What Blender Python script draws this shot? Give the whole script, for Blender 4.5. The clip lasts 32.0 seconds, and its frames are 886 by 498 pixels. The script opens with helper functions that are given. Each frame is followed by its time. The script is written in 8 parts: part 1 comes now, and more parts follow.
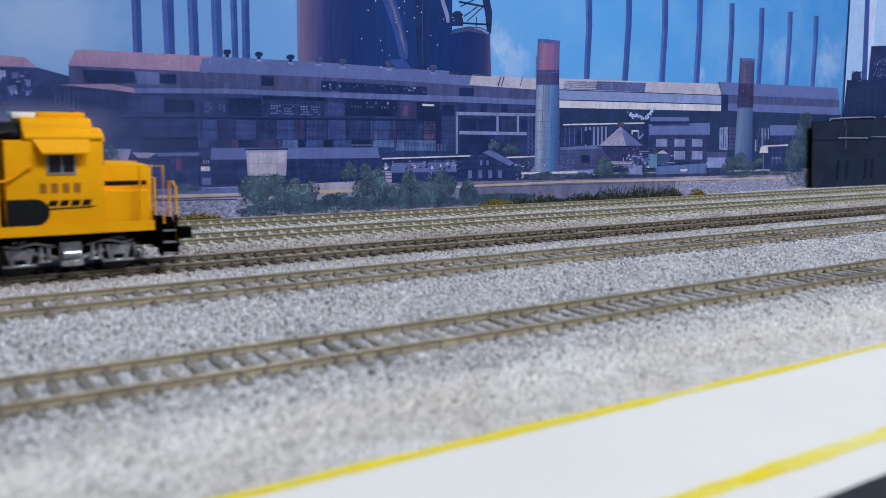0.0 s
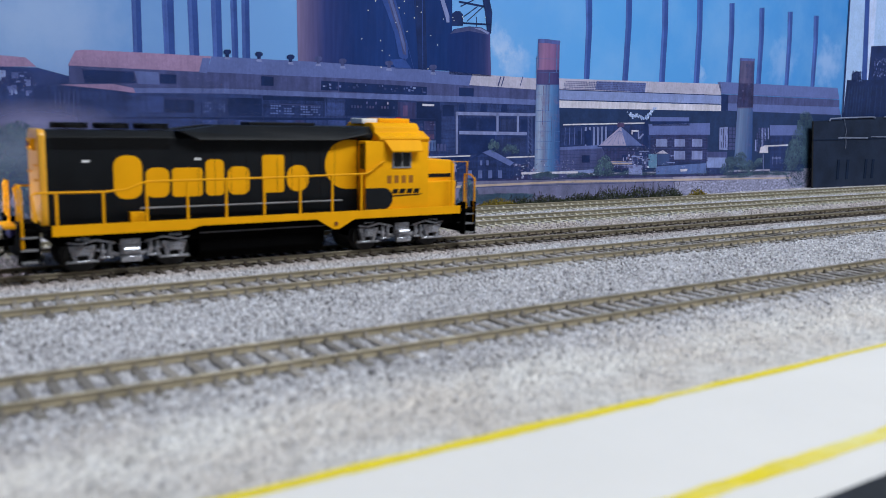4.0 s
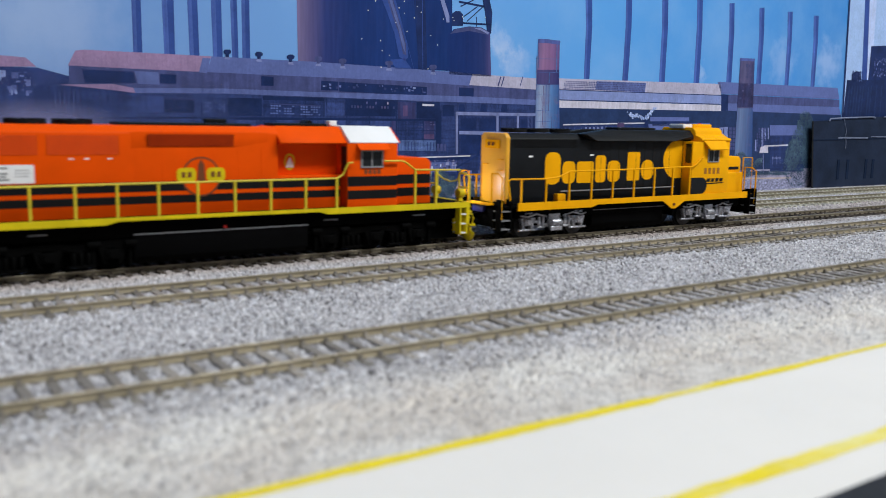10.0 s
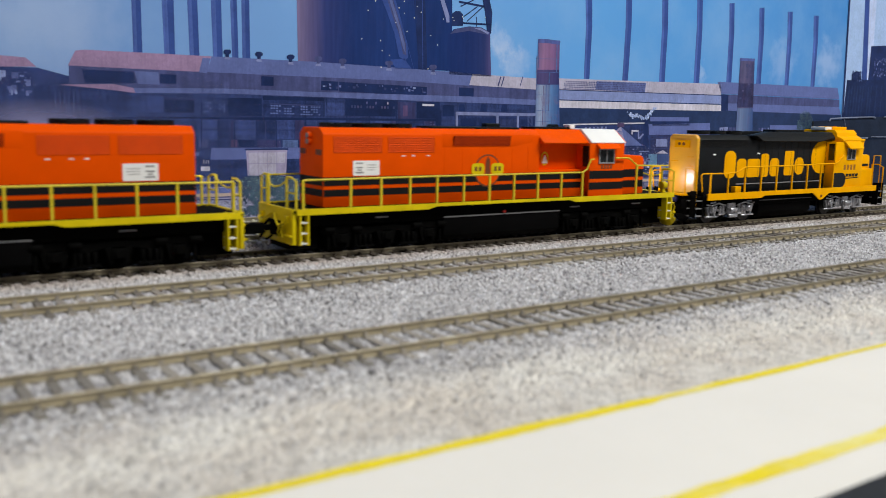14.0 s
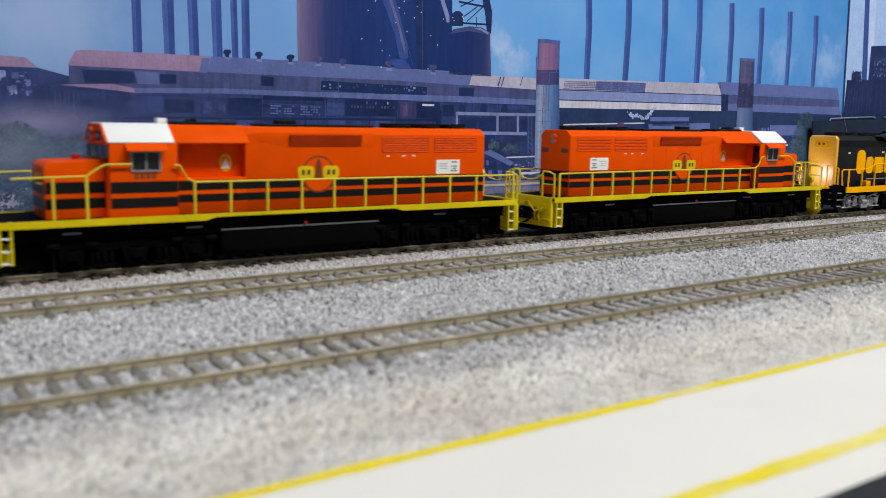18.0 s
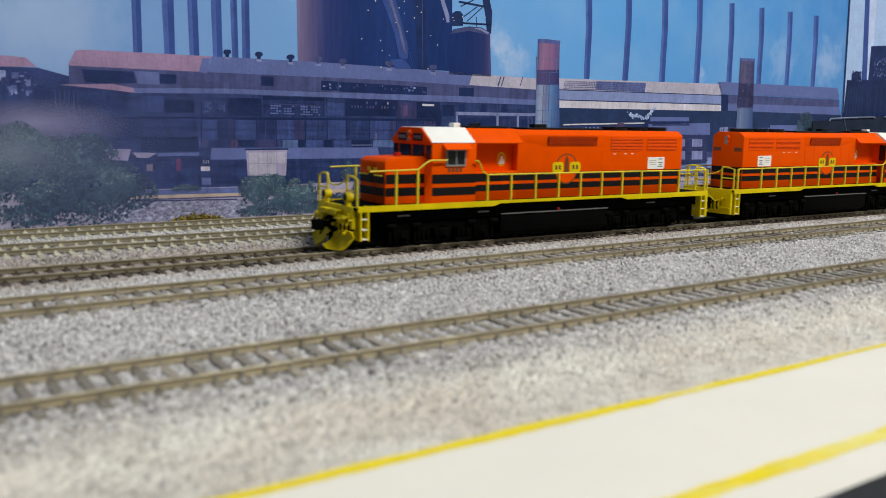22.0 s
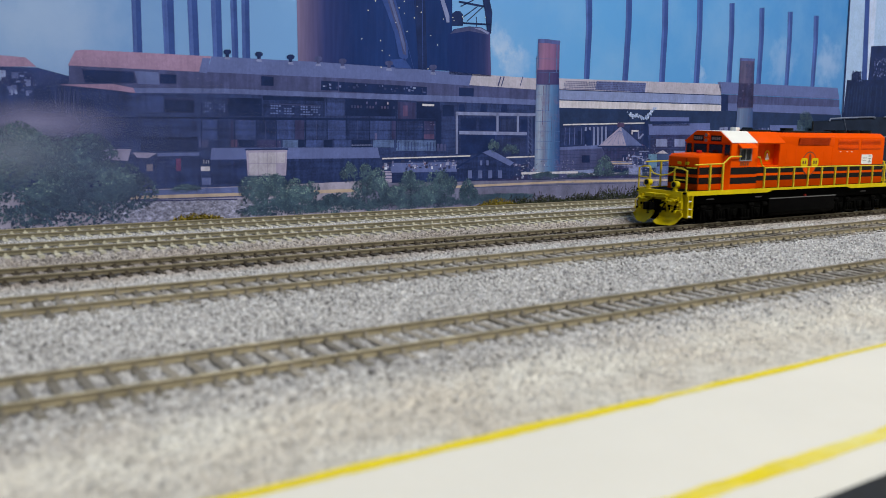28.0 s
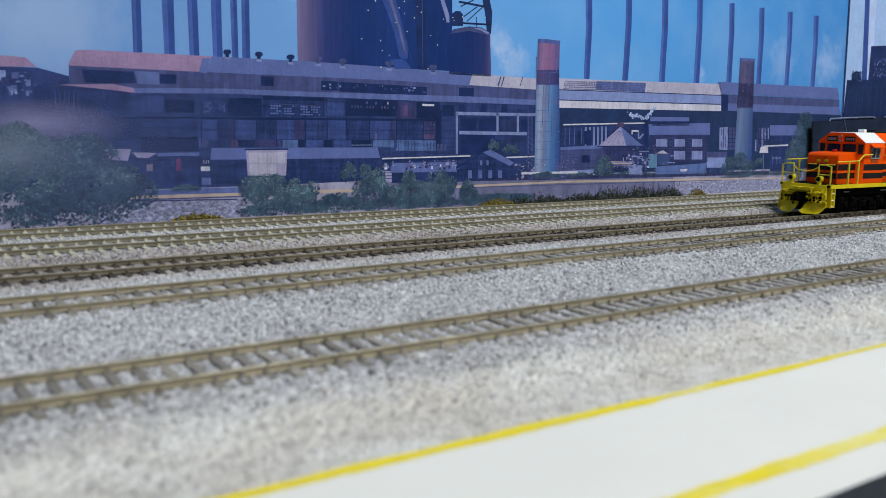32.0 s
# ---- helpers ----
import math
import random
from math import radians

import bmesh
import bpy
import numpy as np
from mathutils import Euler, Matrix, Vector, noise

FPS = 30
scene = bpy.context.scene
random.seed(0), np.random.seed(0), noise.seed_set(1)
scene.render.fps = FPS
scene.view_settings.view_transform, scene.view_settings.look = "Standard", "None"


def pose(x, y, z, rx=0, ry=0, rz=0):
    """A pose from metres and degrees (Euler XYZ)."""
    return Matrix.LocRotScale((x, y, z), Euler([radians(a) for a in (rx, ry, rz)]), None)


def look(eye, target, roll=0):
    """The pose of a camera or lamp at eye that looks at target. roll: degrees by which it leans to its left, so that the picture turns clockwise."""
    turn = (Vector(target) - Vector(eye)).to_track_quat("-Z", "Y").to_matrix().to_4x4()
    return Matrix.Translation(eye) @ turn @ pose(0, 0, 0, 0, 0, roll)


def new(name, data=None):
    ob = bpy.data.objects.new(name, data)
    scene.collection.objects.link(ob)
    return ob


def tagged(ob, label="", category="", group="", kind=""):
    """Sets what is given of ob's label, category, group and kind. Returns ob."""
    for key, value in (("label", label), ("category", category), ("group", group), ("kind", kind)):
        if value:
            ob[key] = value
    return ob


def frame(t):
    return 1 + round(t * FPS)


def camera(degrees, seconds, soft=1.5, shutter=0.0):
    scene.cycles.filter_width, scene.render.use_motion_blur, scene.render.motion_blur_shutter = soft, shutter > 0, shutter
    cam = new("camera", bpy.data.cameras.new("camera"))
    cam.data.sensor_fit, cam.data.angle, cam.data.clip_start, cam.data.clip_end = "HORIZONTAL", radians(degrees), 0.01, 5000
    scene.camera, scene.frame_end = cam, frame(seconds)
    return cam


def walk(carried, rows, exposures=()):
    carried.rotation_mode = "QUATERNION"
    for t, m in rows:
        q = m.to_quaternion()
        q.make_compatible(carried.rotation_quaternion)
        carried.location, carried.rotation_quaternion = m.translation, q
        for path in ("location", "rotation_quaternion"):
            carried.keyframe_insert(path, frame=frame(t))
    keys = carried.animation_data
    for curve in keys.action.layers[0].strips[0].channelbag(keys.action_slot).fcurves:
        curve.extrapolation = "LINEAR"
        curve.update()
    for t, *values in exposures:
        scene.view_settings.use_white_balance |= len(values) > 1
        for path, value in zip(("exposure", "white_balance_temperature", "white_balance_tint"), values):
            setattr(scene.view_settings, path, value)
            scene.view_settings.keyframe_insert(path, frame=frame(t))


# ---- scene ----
MM = 0.001

# ---- camera: stands still at the edge of the layout ----
EYE = (0.0, 0.0, 0.05187)
cam = camera(53.52, 32.0, soft=0.8, shutter=0.9)
YAW, PITCH = radians(34.529), radians(8.522)
AIM = (EYE[0] + math.sin(YAW) * math.cos(PITCH), EYE[1] + math.cos(YAW) * math.cos(PITCH), EYE[2] - math.sin(PITCH))
STAND = look(EYE, AIM, 1.163)
walk(cam, [(0.0, STAND), (32.0, STAND)], exposures=[
    (0.0, -0.1, 5850, 8), (4.0, -0.1, 5860, 8), (6.0, -0.03, 5890, 8), (9.0, -0.03, 5960, 8), (11.0, -0.03, 6410, 6), (14.0, -0.03, 6650, 6), (17.0, -0.03, 6490, 6),
    (20.0, -0.03, 6700, 5), (23.0, -0.05, 6920, 4), (25.0, -0.07, 6880, 4), (28.0, -0.1, 6720, 4), (30.0, -0.1, 6390, 4), (32.0, -0.1, 6120, 4)])
cam.data.dof.use_dof = True
cam.data.dof.focus_distance = 0.59
cam.data.dof.aperture_fstop = 21.0

# ---- light: a train room with two ceiling fittings ----
world = bpy.data.worlds.new("room_world")
scene.world = world
world.use_nodes = True
world.node_tree.nodes["Background"].inputs[0].default_value = (0.8, 0.85, 1.0, 1)
world.node_tree.nodes["Background"].inputs[1].default_value = 0.05


def ceiling_lamp(x, y, sx, sy, watts):
    data = bpy.data.lights.new("ceiling_lamp_light", "AREA")
    data.shape, data.size, data.size_y, data.energy = "RECTANGLE", sx, sy, watts
    data.color = (1.0, 0.98, 0.96)
    ob = new("ceiling_lamp_light", data)
    ob.matrix_world = pose(x, y, 1.385, 0, 0, 0)
    return ob


ceiling_lamp(0.70, -0.62, 1.3, 0.35, 40)
ceiling_lamp(2.0, -1.2, 0.35, 1.3, 12)

# ---- track plan: centre lines and rail-top heights, metres ----
TRACKS = {"A": (0.1762, 0.0), "B": (0.2567, 0.0), "C": (0.3266, -0.0034), "D": (0.3638, 0.0), "E": (0.4098, 0.0)}
C_Y, C_Z = TRACKS["C"]
TIE_PITCH = 0.005545


# ---- mesh helpers, all in millimetres ----
def bm_box(bm, x0, x1, y0, y1, z0, z1):
    v = [bm.verts.new((x * MM, y * MM, z * MM)) for x in (x0, x1) for y in (y0, y1) for z in (z0, z1)]
    for f in ((0, 1, 3, 2), (4, 6, 7, 5), (0, 4, 5, 1), (2, 3, 7, 6), (0, 2, 6, 4), (1, 5, 7, 3)):
        bm.faces.new([v[i] for i in f])
    return v


def bm_prism(bm, pts, a0, a1, axis="x"):
    """A closed outline, extruded along an axis. Along x the outline is (y, z); along y it is (x, z); along z it is (x, y)."""
    def at(p, a):
        c = {"x": (a, p[0], p[1]), "y": (p[0], a, p[1]), "z": (p[0], p[1], a)}[axis]
        return bm.verts.new([k * MM for k in c])
    lo, hi = [at(p, a0) for p in pts], [at(p, a1) for p in pts]
    n = len(pts)
    faces = [bm.faces.new(lo[::-1]), bm.faces.new(hi)]
    for i in range(n):
        faces.append(bm.faces.new((lo[i], lo[(i + 1) % n], hi[(i + 1) % n], hi[i])))
    bmesh.ops.recalc_face_normals(bm, faces=faces)


def bm_tube(bm, pts, r, n=6):
    """A round bar along a line of points."""
    pts = [Vector(p) * MM for p in pts]
    rings = []
    for i, p in enumerate(pts):
        d = (pts[min(i + 1, len(pts) - 1)] - pts[max(i - 1, 0)]).normalized()
        side = d.orthogonal().normalized()
        if abs(d.z) < 0.95:
            side = Vector((0, 0, 1)).cross(d).normalized()
        up = d.cross(side)
        rings.append([bm.verts.new(p + (side * math.cos(a) + up * math.sin(a)) * r * MM) for a in (2 * math.pi * k / n for k in range(n))])
    for a, b in zip(rings, rings[1:]):
        for k in range(n):
            bm.faces.new((a[k], a[(k + 1) % n], b[(k + 1) % n], b[k]))
    bm.faces.new(rings[0][::-1])
    bm.faces.new(rings[-1])


def bm_cyl(bm, p0, p1, r, n=16):
    bm_tube(bm, [p0, p1], r, n)


def rounded(x0, x1, y0, y1, r, n=4):
    """The outline of a rectangle with round corners."""
    out = []
    for cx, cy, a in ((x1 - r, y1 - r, 0), (x0 + r, y1 - r, 90), (x0 + r, y0 + r, 180), (x1 - r, y0 + r, 270)):
        out += [(cx + r * math.cos(radians(a + 90 * k / n)), cy + r * math.sin(radians(a + 90 * k / n))) for k in range(n + 1)]
    return out


def disc(cx, cy, rx, ry=None, n=20):
    return [(cx + rx * math.cos(2 * math.pi * k / n), cy + (ry or rx) * math.sin(2 * math.pi * k / n)) for k in range(n)]


def soften(bm, width, segments=2, angle=30):
    """Rounds the sharp edges."""
    bmesh.ops.recalc_face_normals(bm, faces=bm.faces)
    edges = [e for e in bm.edges if e.is_manifold and e.calc_face_angle(0) > radians(angle)]
    bmesh.ops.bevel(bm, geom=edges, offset=width * MM, segments=segments, profile=0.6, affect="EDGES", clamp_overlap=True)


def mesh_of(bm, name, material, smooth=False):
    me = bpy.data.meshes.new(name)
    bm.to_mesh(me)
    bm.free()
    me.materials.append(material)
    if smooth:
        me.polygons.foreach_set("use_smooth", [True] * len(me.polygons))
        me.set_sharp_from_angle(angle=radians(40))
    return me


def part(name, bm, material, parent=None, label="", smooth=False):
    ob = new(name, mesh_of(bm, name, material, smooth))
    if parent is not None:
        ob.parent = parent
    if label:
        tagged(ob, label)
    return ob


def fresh():
    return bmesh.new()


def box_part(name, dims, material, parent, label="", bevel=0.0):
    bm = fresh()
    bm_box(bm, *dims)
    if bevel:
        soften(bm, bevel)
    return part(name, bm, material, parent, label, smooth=bevel > 0)


# ---- materials ----
def material(name):
    m = bpy.data.materials.new(name)
    m.use_nodes = True
    return m, m.node_tree, m.node_tree.nodes["Principled BSDF"]


def noise_node(nt, scale, detail=4.0, rough=0.6, coord="Object"):
    tc = nt.nodes.new("ShaderNodeTexCoord")
    n = nt.nodes.new("ShaderNodeTexNoise")
    n.inputs["Scale"].default_value, n.inputs["Detail"].default_value, n.inputs["Roughness"].default_value = scale, detail, rough
    nt.links.new(tc.outputs[coord], n.inputs["Vector"])
    return n


def ramp_node(nt, source, stops):
    r = nt.nodes.new("ShaderNodeValToRGB")
    while len(r.color_ramp.elements) < len(stops):
        r.color_ramp.elements.new(0.5)
    for e, (p, c) in zip(r.color_ramp.elements, stops):
        e.position, e.color = p, (*c, 1) if len(c) == 3 else c
    nt.links.new(source, r.inputs[0])
    return r


def mix_node(nt, mode, fac, a, b):
    m = nt.nodes.new("ShaderNodeMix")
    m.data_type, m.blend_type = "RGBA", mode
    for value, socket in ((fac, m.inputs[0]), (a, m.inputs[6]), (b, m.inputs[7])):
        if isinstance(value, (int, float)):
            socket.default_value = value
        elif isinstance(value, tuple):
            socket.default_value = (*value, 1)
        else:
            nt.links.new(value, socket)
    return m.outputs[2]


def bump(nt, bsdf, height, strength, distance):
    b = nt.nodes.new("ShaderNodeBump")
    b.inputs["Strength"].default_value, b.inputs["Distance"].default_value = strength, distance
    nt.links.new(height, b.inputs["Height"])
    nt.links.new(b.outputs[0], bsdf.inputs["Normal"])


def paint(name, rgb, rough=0.4, vary=0.12, metal=0.0, dust=0.06, scale=90.0, gloss_level=0.35):
    """Model paint: slight fading at a large scale, dust and fine orange-peel at a small one."""
    m, nt, b = material(name)
    big = noise_node(nt, scale, 3)
    fine = noise_node(nt, scale * 14, 4)
    faded = ramp_node(nt, big.outputs[0], [(0.3, tuple(c * (1 - vary) for c in rgb)), (0.7, tuple(min(1, c * (1 + vary)) for c in rgb))])
    specks = ramp_node(nt, fine.outputs[0], [(0.58, (0, 0, 0)), (0.75, (dust, dust, dust))])
    nt.links.new(mix_node(nt, "MIX", specks.outputs[0], faded.outputs[0], (0.45, 0.42, 0.38)), b.inputs["Base Color"])
    gloss = ramp_node(nt, fine.outputs[0], [(0.3, (rough * 0.85,) * 3), (0.7, (min(1, rough * 1.2),) * 3)])
    nt.links.new(gloss.outputs[0], b.inputs["Roughness"])
    b.inputs["Metallic"].default_value = metal
    b.inputs["Specular IOR Level"].default_value = gloss_level
    bump(nt, b, fine.outputs[0], 0.06, 0.0004)
    return m


def glow(name, rgb, strength):
    m, nt, b = material(name)
    b.inputs["Emission Color"].default_value, b.inputs["Emission Strength"].default_value = (*rgb, 1), strength
    b.inputs["Base Color"].default_value = (0.9, 0.9, 0.9, 1)
    return m


ORANGE = paint("orange_paint", (0.80, 0.080, 0.0003), 0.45, 0.05, 0, 0.0005, 90.0, 0.05)
# hood orange darkened by hand for the shade of recesses and seams
DARK_ORANGE = paint("recess_shade_orange", (0.30, 0.026, 0.001), 0.6, 0.1, 0, 0.004, 90.0, 0.1)
# darker copy of the hood orange, carries the shade between louvres and slats
SHADED_ORANGE = paint("shaded_louvre_orange", (0.50, 0.045, 0.002), 0.55, 0.1, 0, 0.004, 90.0, 0.12)
BLACK = paint("satin_black_paint", (0.0045, 0.0045, 0.005), 0.5, 0.2, 0, 0.006, 90.0, 0.2)
TANK_BLACK = paint("glossy_black_tank", (0.0022, 0.0022, 0.0024), 0.6, 0.2, 0, 0.002, 90.0, 0.025)
UNDER = paint("underframe_black", (0.0022, 0.0022, 0.0022), 0.7, 0.2, 0, 0.003, 90.0, 0.03)
RAIL_YELLOW = paint("handrail_yellow", (0.68, 0.55, 0.03), 0.45, 0.1, 0, 0.01, 90.0, 0.2)
SILL_YELLOW = paint("sill_yellow", (0.68, 0.53, 0.004), 0.45, 0.12, 0, 0.02, 90.0, 0.2)
GP_YELLOW = paint("warm_yellow_paint", (0.88, 0.405, 0.001), 0.45, 0.06, 0, 0.001, 90.0, 0.045)
GP_END = paint("warm_yellow_end_paint", (0.86, 0.42, 0.012), 0.32, 0.06, 0, 0.002, 90.0, 1.0)
GP_BLACK = paint("blue_black_paint", (0.0092, 0.0106, 0.0128), 0.45, 0.2, 0, 0.002, 90.0, 0.14)
WHITE = paint("white_paint", (0.85, 0.85, 0.85), 0.4, 0.03)
SILVER = paint("aluminium_paint", (0.50, 0.51, 0.55), 0.28, 0.4, 0.75, 0.02, 140.0)
GREY = paint("mid_grey_paint", (0.22, 0.22, 0.23), 0.5)
BROWN = paint("brown_lettering", (0.16, 0.045, 0.012), 0.5)
FADED = paint("faded_gold_lettering", (0.34, 0.13, 0.008), 0.5)
RED = paint("red_paint", (0.5, 0.02, 0.012), 0.4)
BLUE = paint("blue_plastic", (0.012, 0.012, 0.11), 0.5)
LAMP_ON = glow("lit_headlight", (1.0, 0.92, 0.88), 160.0)
LAMP_BEAM = glow("lit_ditch_light", (1.0, 0.93, 1.0), 400.0)
LAMP_WARM = glow("lit_warm_headlight", (1.0, 0.75, 0.5), 4.0)


def glass_dark():
    m, nt, b = material("dark_window_glazing")
    b.inputs["Base Color"].default_value, b.inputs["Roughness"].default_value = (0.012, 0.014, 0.016, 1), 0.08
    return m


GLAZING = glass_dark()


def main_line_dirt(nt, colour):
    """Brown dirt worked into the ballast along the main line."""
    tc = nt.nodes.new("ShaderNodeTexCoord")
    sep = nt.nodes.new("ShaderNodeSeparateXYZ")
    nt.links.new(tc.outputs["Object"], sep.inputs[0])
    wob = nt.nodes.new("ShaderNodeMath")
    wob.operation, wob.inputs[1].default_value = "MULTIPLY_ADD", 0.05
    nt.links.new(noise_node(nt, 30.0, 5, 0.65).outputs[0], wob.inputs[0])
    nt.links.new(sep.outputs["Y"], wob.inputs[2])
    band = ramp_node(nt, wob.outputs[0], [(0.305, (0, 0, 0)), (0.325, (0.9, 0.9, 0.9)), (0.368, (0.9, 0.9, 0.9)), (0.385, (0, 0, 0))])
    return mix_node(nt, "MULTIPLY", band.outputs[0], colour, (0.74, 0.66, 0.60))


def gravel_material():
    """Granite ballast in mixed greys; towards the road it gives way to pale sandy filler."""
    m, nt, b = material("grey_ballast")
    tc = nt.nodes.new("ShaderNodeTexCoord")
    vor = nt.nodes.new("ShaderNodeTexVoronoi")
    vor.inputs["Scale"].default_value = 1050.0
    nt.links.new(tc.outputs["Object"], vor.inputs["Vector"])
    grains = ramp_node(nt, vor.outputs["Color"], [(0.0, (0.09, 0.088, 0.096)), (0.2, (0.30, 0.294, 0.312)), (0.5, (0.48, 0.48, 0.50)), (0.8, (0.68, 0.68, 0.71)), (1.0, (0.85, 0.85, 0.88))])
    mid = noise_node(nt, 210.0, 4)
    broad = noise_node(nt, 22.0, 3)
    tone = mix_node(nt, "MULTIPLY", 0.75, grains.outputs[0], ramp_node(nt, mid.outputs[0], [(0.3, (0.62, 0.61, 0.62)), (0.7, (1.15, 1.13, 1.12))]).outputs[0])
    tone = mix_node(nt, "MULTIPLY", 0.5, tone, ramp_node(nt, broad.outputs[0], [(0.35, (0.82, 0.8, 0.8)), (0.65, (1.1, 1.08, 1.06))]).outputs[0])
    sandy = mix_node(nt, "MULTIPLY", 0.8, ramp_node(nt, noise_node(nt, 34.0, 4, 0.6).outputs[0], [(0.4, (0.70, 0.68, 0.645)), (0.62, (0.61, 0.565, 0.515))]).outputs[0], ramp_node(nt, noise_node(nt, 380.0, 5, 0.7).outputs[0], [(0.32, (0.45, 0.44, 0.44)), (0.5, (0.95, 0.94, 0.93)), (0.7, (1.1, 1.1, 1.1))]).outputs[0])
    sep = nt.nodes.new("ShaderNodeSeparateXYZ")
    nt.links.new(tc.outputs["Object"], sep.inputs[0])
    edge = noise_node(nt, 60.0, 6, 0.7)
    add = nt.nodes.new("ShaderNodeMath")
    add.operation, add.inputs[1].default_value = "MULTIPLY_ADD", 0.035
    nt.links.new(edge.outputs[0], add.inputs[0])
    nt.links.new(sep.outputs["Y"], add.inputs[2])
    where = ramp_node(nt, add.outputs[0], [(0.160, (0, 0, 0)), (0.180, (1, 1, 1))])
    nt.links.new(main_line_dirt(nt, mix_node(nt, "MIX", where.outputs[0], sandy, tone)), b.inputs["Base Color"])
    b.inputs["Roughness"].default_value = 0.85
    inv = nt.nodes.new("ShaderNodeMath")
    inv.operation, inv.inputs[0].default_value = "SUBTRACT", 1.0
    nt.links.new(vor.outputs["Distance"], inv.inputs[1])
    bump(nt, b, inv.outputs[0], 0.9, 0.0006)
    return m


def stone_material():
    m, nt, b = material("loose_ballast_stone")
    geo = nt.nodes.new("ShaderNodeNewGeometry")
    c = ramp_node(nt, geo.outputs["Random Per Island"], [(0.0, (0.07, 0.066, 0.07)), (0.12, (0.27, 0.258, 0.27)), (0.3, (0.47, 0.47, 0.50)), (0.55, (0.61, 0.59, 0.595)), (0.8, (0.70, 0.71, 0.75)), (1.0, (0.93, 0.92, 0.94))])
    nt.links.new(main_line_dirt(nt, c.outputs[0]), b.inputs["Base Color"])
    b.inputs["Roughness"].default_value = 0.7
    return m


def wood_like(name, rgb, spread=0.35):
    m, nt, b = material(name)
    info = nt.nodes.new("ShaderNodeObjectInfo")
    grain = noise_node(nt, 900.0, 4)
    c = ramp_node(nt, info.outputs["Random"], [(0.0, tuple(k * (1 - spread) for k in rgb)), (1.0, tuple(k * (1 + spread) for k in rgb))])
    nt.links.new(mix_node(nt, "MULTIPLY", 0.7, c.outputs[0], ramp_node(nt, grain.outputs[0], [(0.3, (0.55, 0.55, 0.55)), (0.7, (1.2, 1.2, 1.2))]).outputs[0]), b.inputs["Base Color"])
    b.inputs["Roughness"].default_value = 0.8
    bump(nt, b, grain.outputs[0], 0.3, 0.0002)
    return m


GRAVEL = gravel_material()
STONE = stone_material()
TIE_DARK = wood_like("dark_brown_tie", (0.065, 0.05, 0.037))
TIE_GREY = wood_like("grey_brown_tie", (0.26, 0.235, 0.205))
TIE_PALE = wood_like("bleached_tan_tie", (0.60, 0.57, 0.47), 0.12)
RAIL_TAN = paint("rail_brown_weathered", (0.31, 0.265, 0.18), 0.6, 0.25, 0.0, 0.25)
RAIL_DARK = paint("rail_dark_olive", (0.17, 0.145, 0.10), 0.5, 0.25, 0.1, 0.2)
RAIL_PALE = paint("rail_pale_tan", (0.20, 0.18, 0.125), 0.55, 0.2, 0.0, 0.2)
RAILHEAD = paint("worn_railhead", (0.30, 0.265, 0.19), 0.42, 0.2, 0.7, 0.06)
BOARD = paint("white_road_card", (0.77, 0.745, 0.70), 0.6, 0.02, 0, 0.02, 25.0)


def stripe_material():
    """Hand-laid yellow line: strong in places, washed out in others."""
    m, nt, b = material("yellow_edge_paint")
    c = ramp_node(nt, noise_node(nt, 16.0, 5, 0.7).outputs[0], [(0.52, (0.82, 0.66, 0.012)), (0.66, (0.80, 0.74, 0.30))]).outputs[0]
    nt.links.new(mix_node(nt, "MULTIPLY", 0.4, c, ramp_node(nt, noise_node(nt, 400.0, 4).outputs[0], [(0.3, (0.75, 0.75, 0.75)), (0.7, (1.1, 1.1, 1.1))]).outputs[0]), b.inputs["Base Color"])
    b.inputs["Roughness"].default_value = 0.6
    return m


STRIPE = stripe_material()
FASCIA = paint("black_fascia", (0.02, 0.02, 0.02), 0.5)
WALL = paint("room_wall_paint", (0.34, 0.34, 0.35), 0.8, 0.04, 0, 0.02, 3.0)
CEILING = paint("ceiling_white", (0.8, 0.8, 0.8), 0.85, 0.03, 0, 0.02, 3.0)
FLOOR = paint("grey_carpet", (0.18, 0.18, 0.19), 0.95, 0.2, 0, 0.1, 8.0)

# ---- the room and the table ----
def structure(name, bm, mat, label, category):
    ob = part(name, bm, mat)
    return tagged(ob, label, category, kind="structure")


def room():
    for name, dims, mat, label, cat in (
            ("floor", (-2600, 2900, -2600, 900, -1250, -1200), FLOOR, "grey carpeted floor of the train room", "floor"),
            ("ceiling", (-2600, 2900, -2600, 900, 1400, 1450), CEILING, "plain white ceiling of the train room", "ceiling"),
            ("wall_north", (-2600, 2900, 800, 900, -1200, 1400), WALL, "pale grey painted wall behind the layout", "wall"),
            ("wall_south", (-2600, 2900, -2600, -2500, -1200, 1400), WALL, "pale grey painted wall facing the layout", "wall"),
            ("wall_west", (-2600, -2500, -2500, 800, -1200, 1400), WALL, "pale grey painted side wall of the room", "wall"),
            ("wall_east", (2800, 2900, -2500, 800, -1200, 1400), WALL, "pale grey painted side wall of the room", "wall")):
        bm = fresh()
        bm_box(bm, *dims)
        structure(name, bm, mat, label, cat)


room()


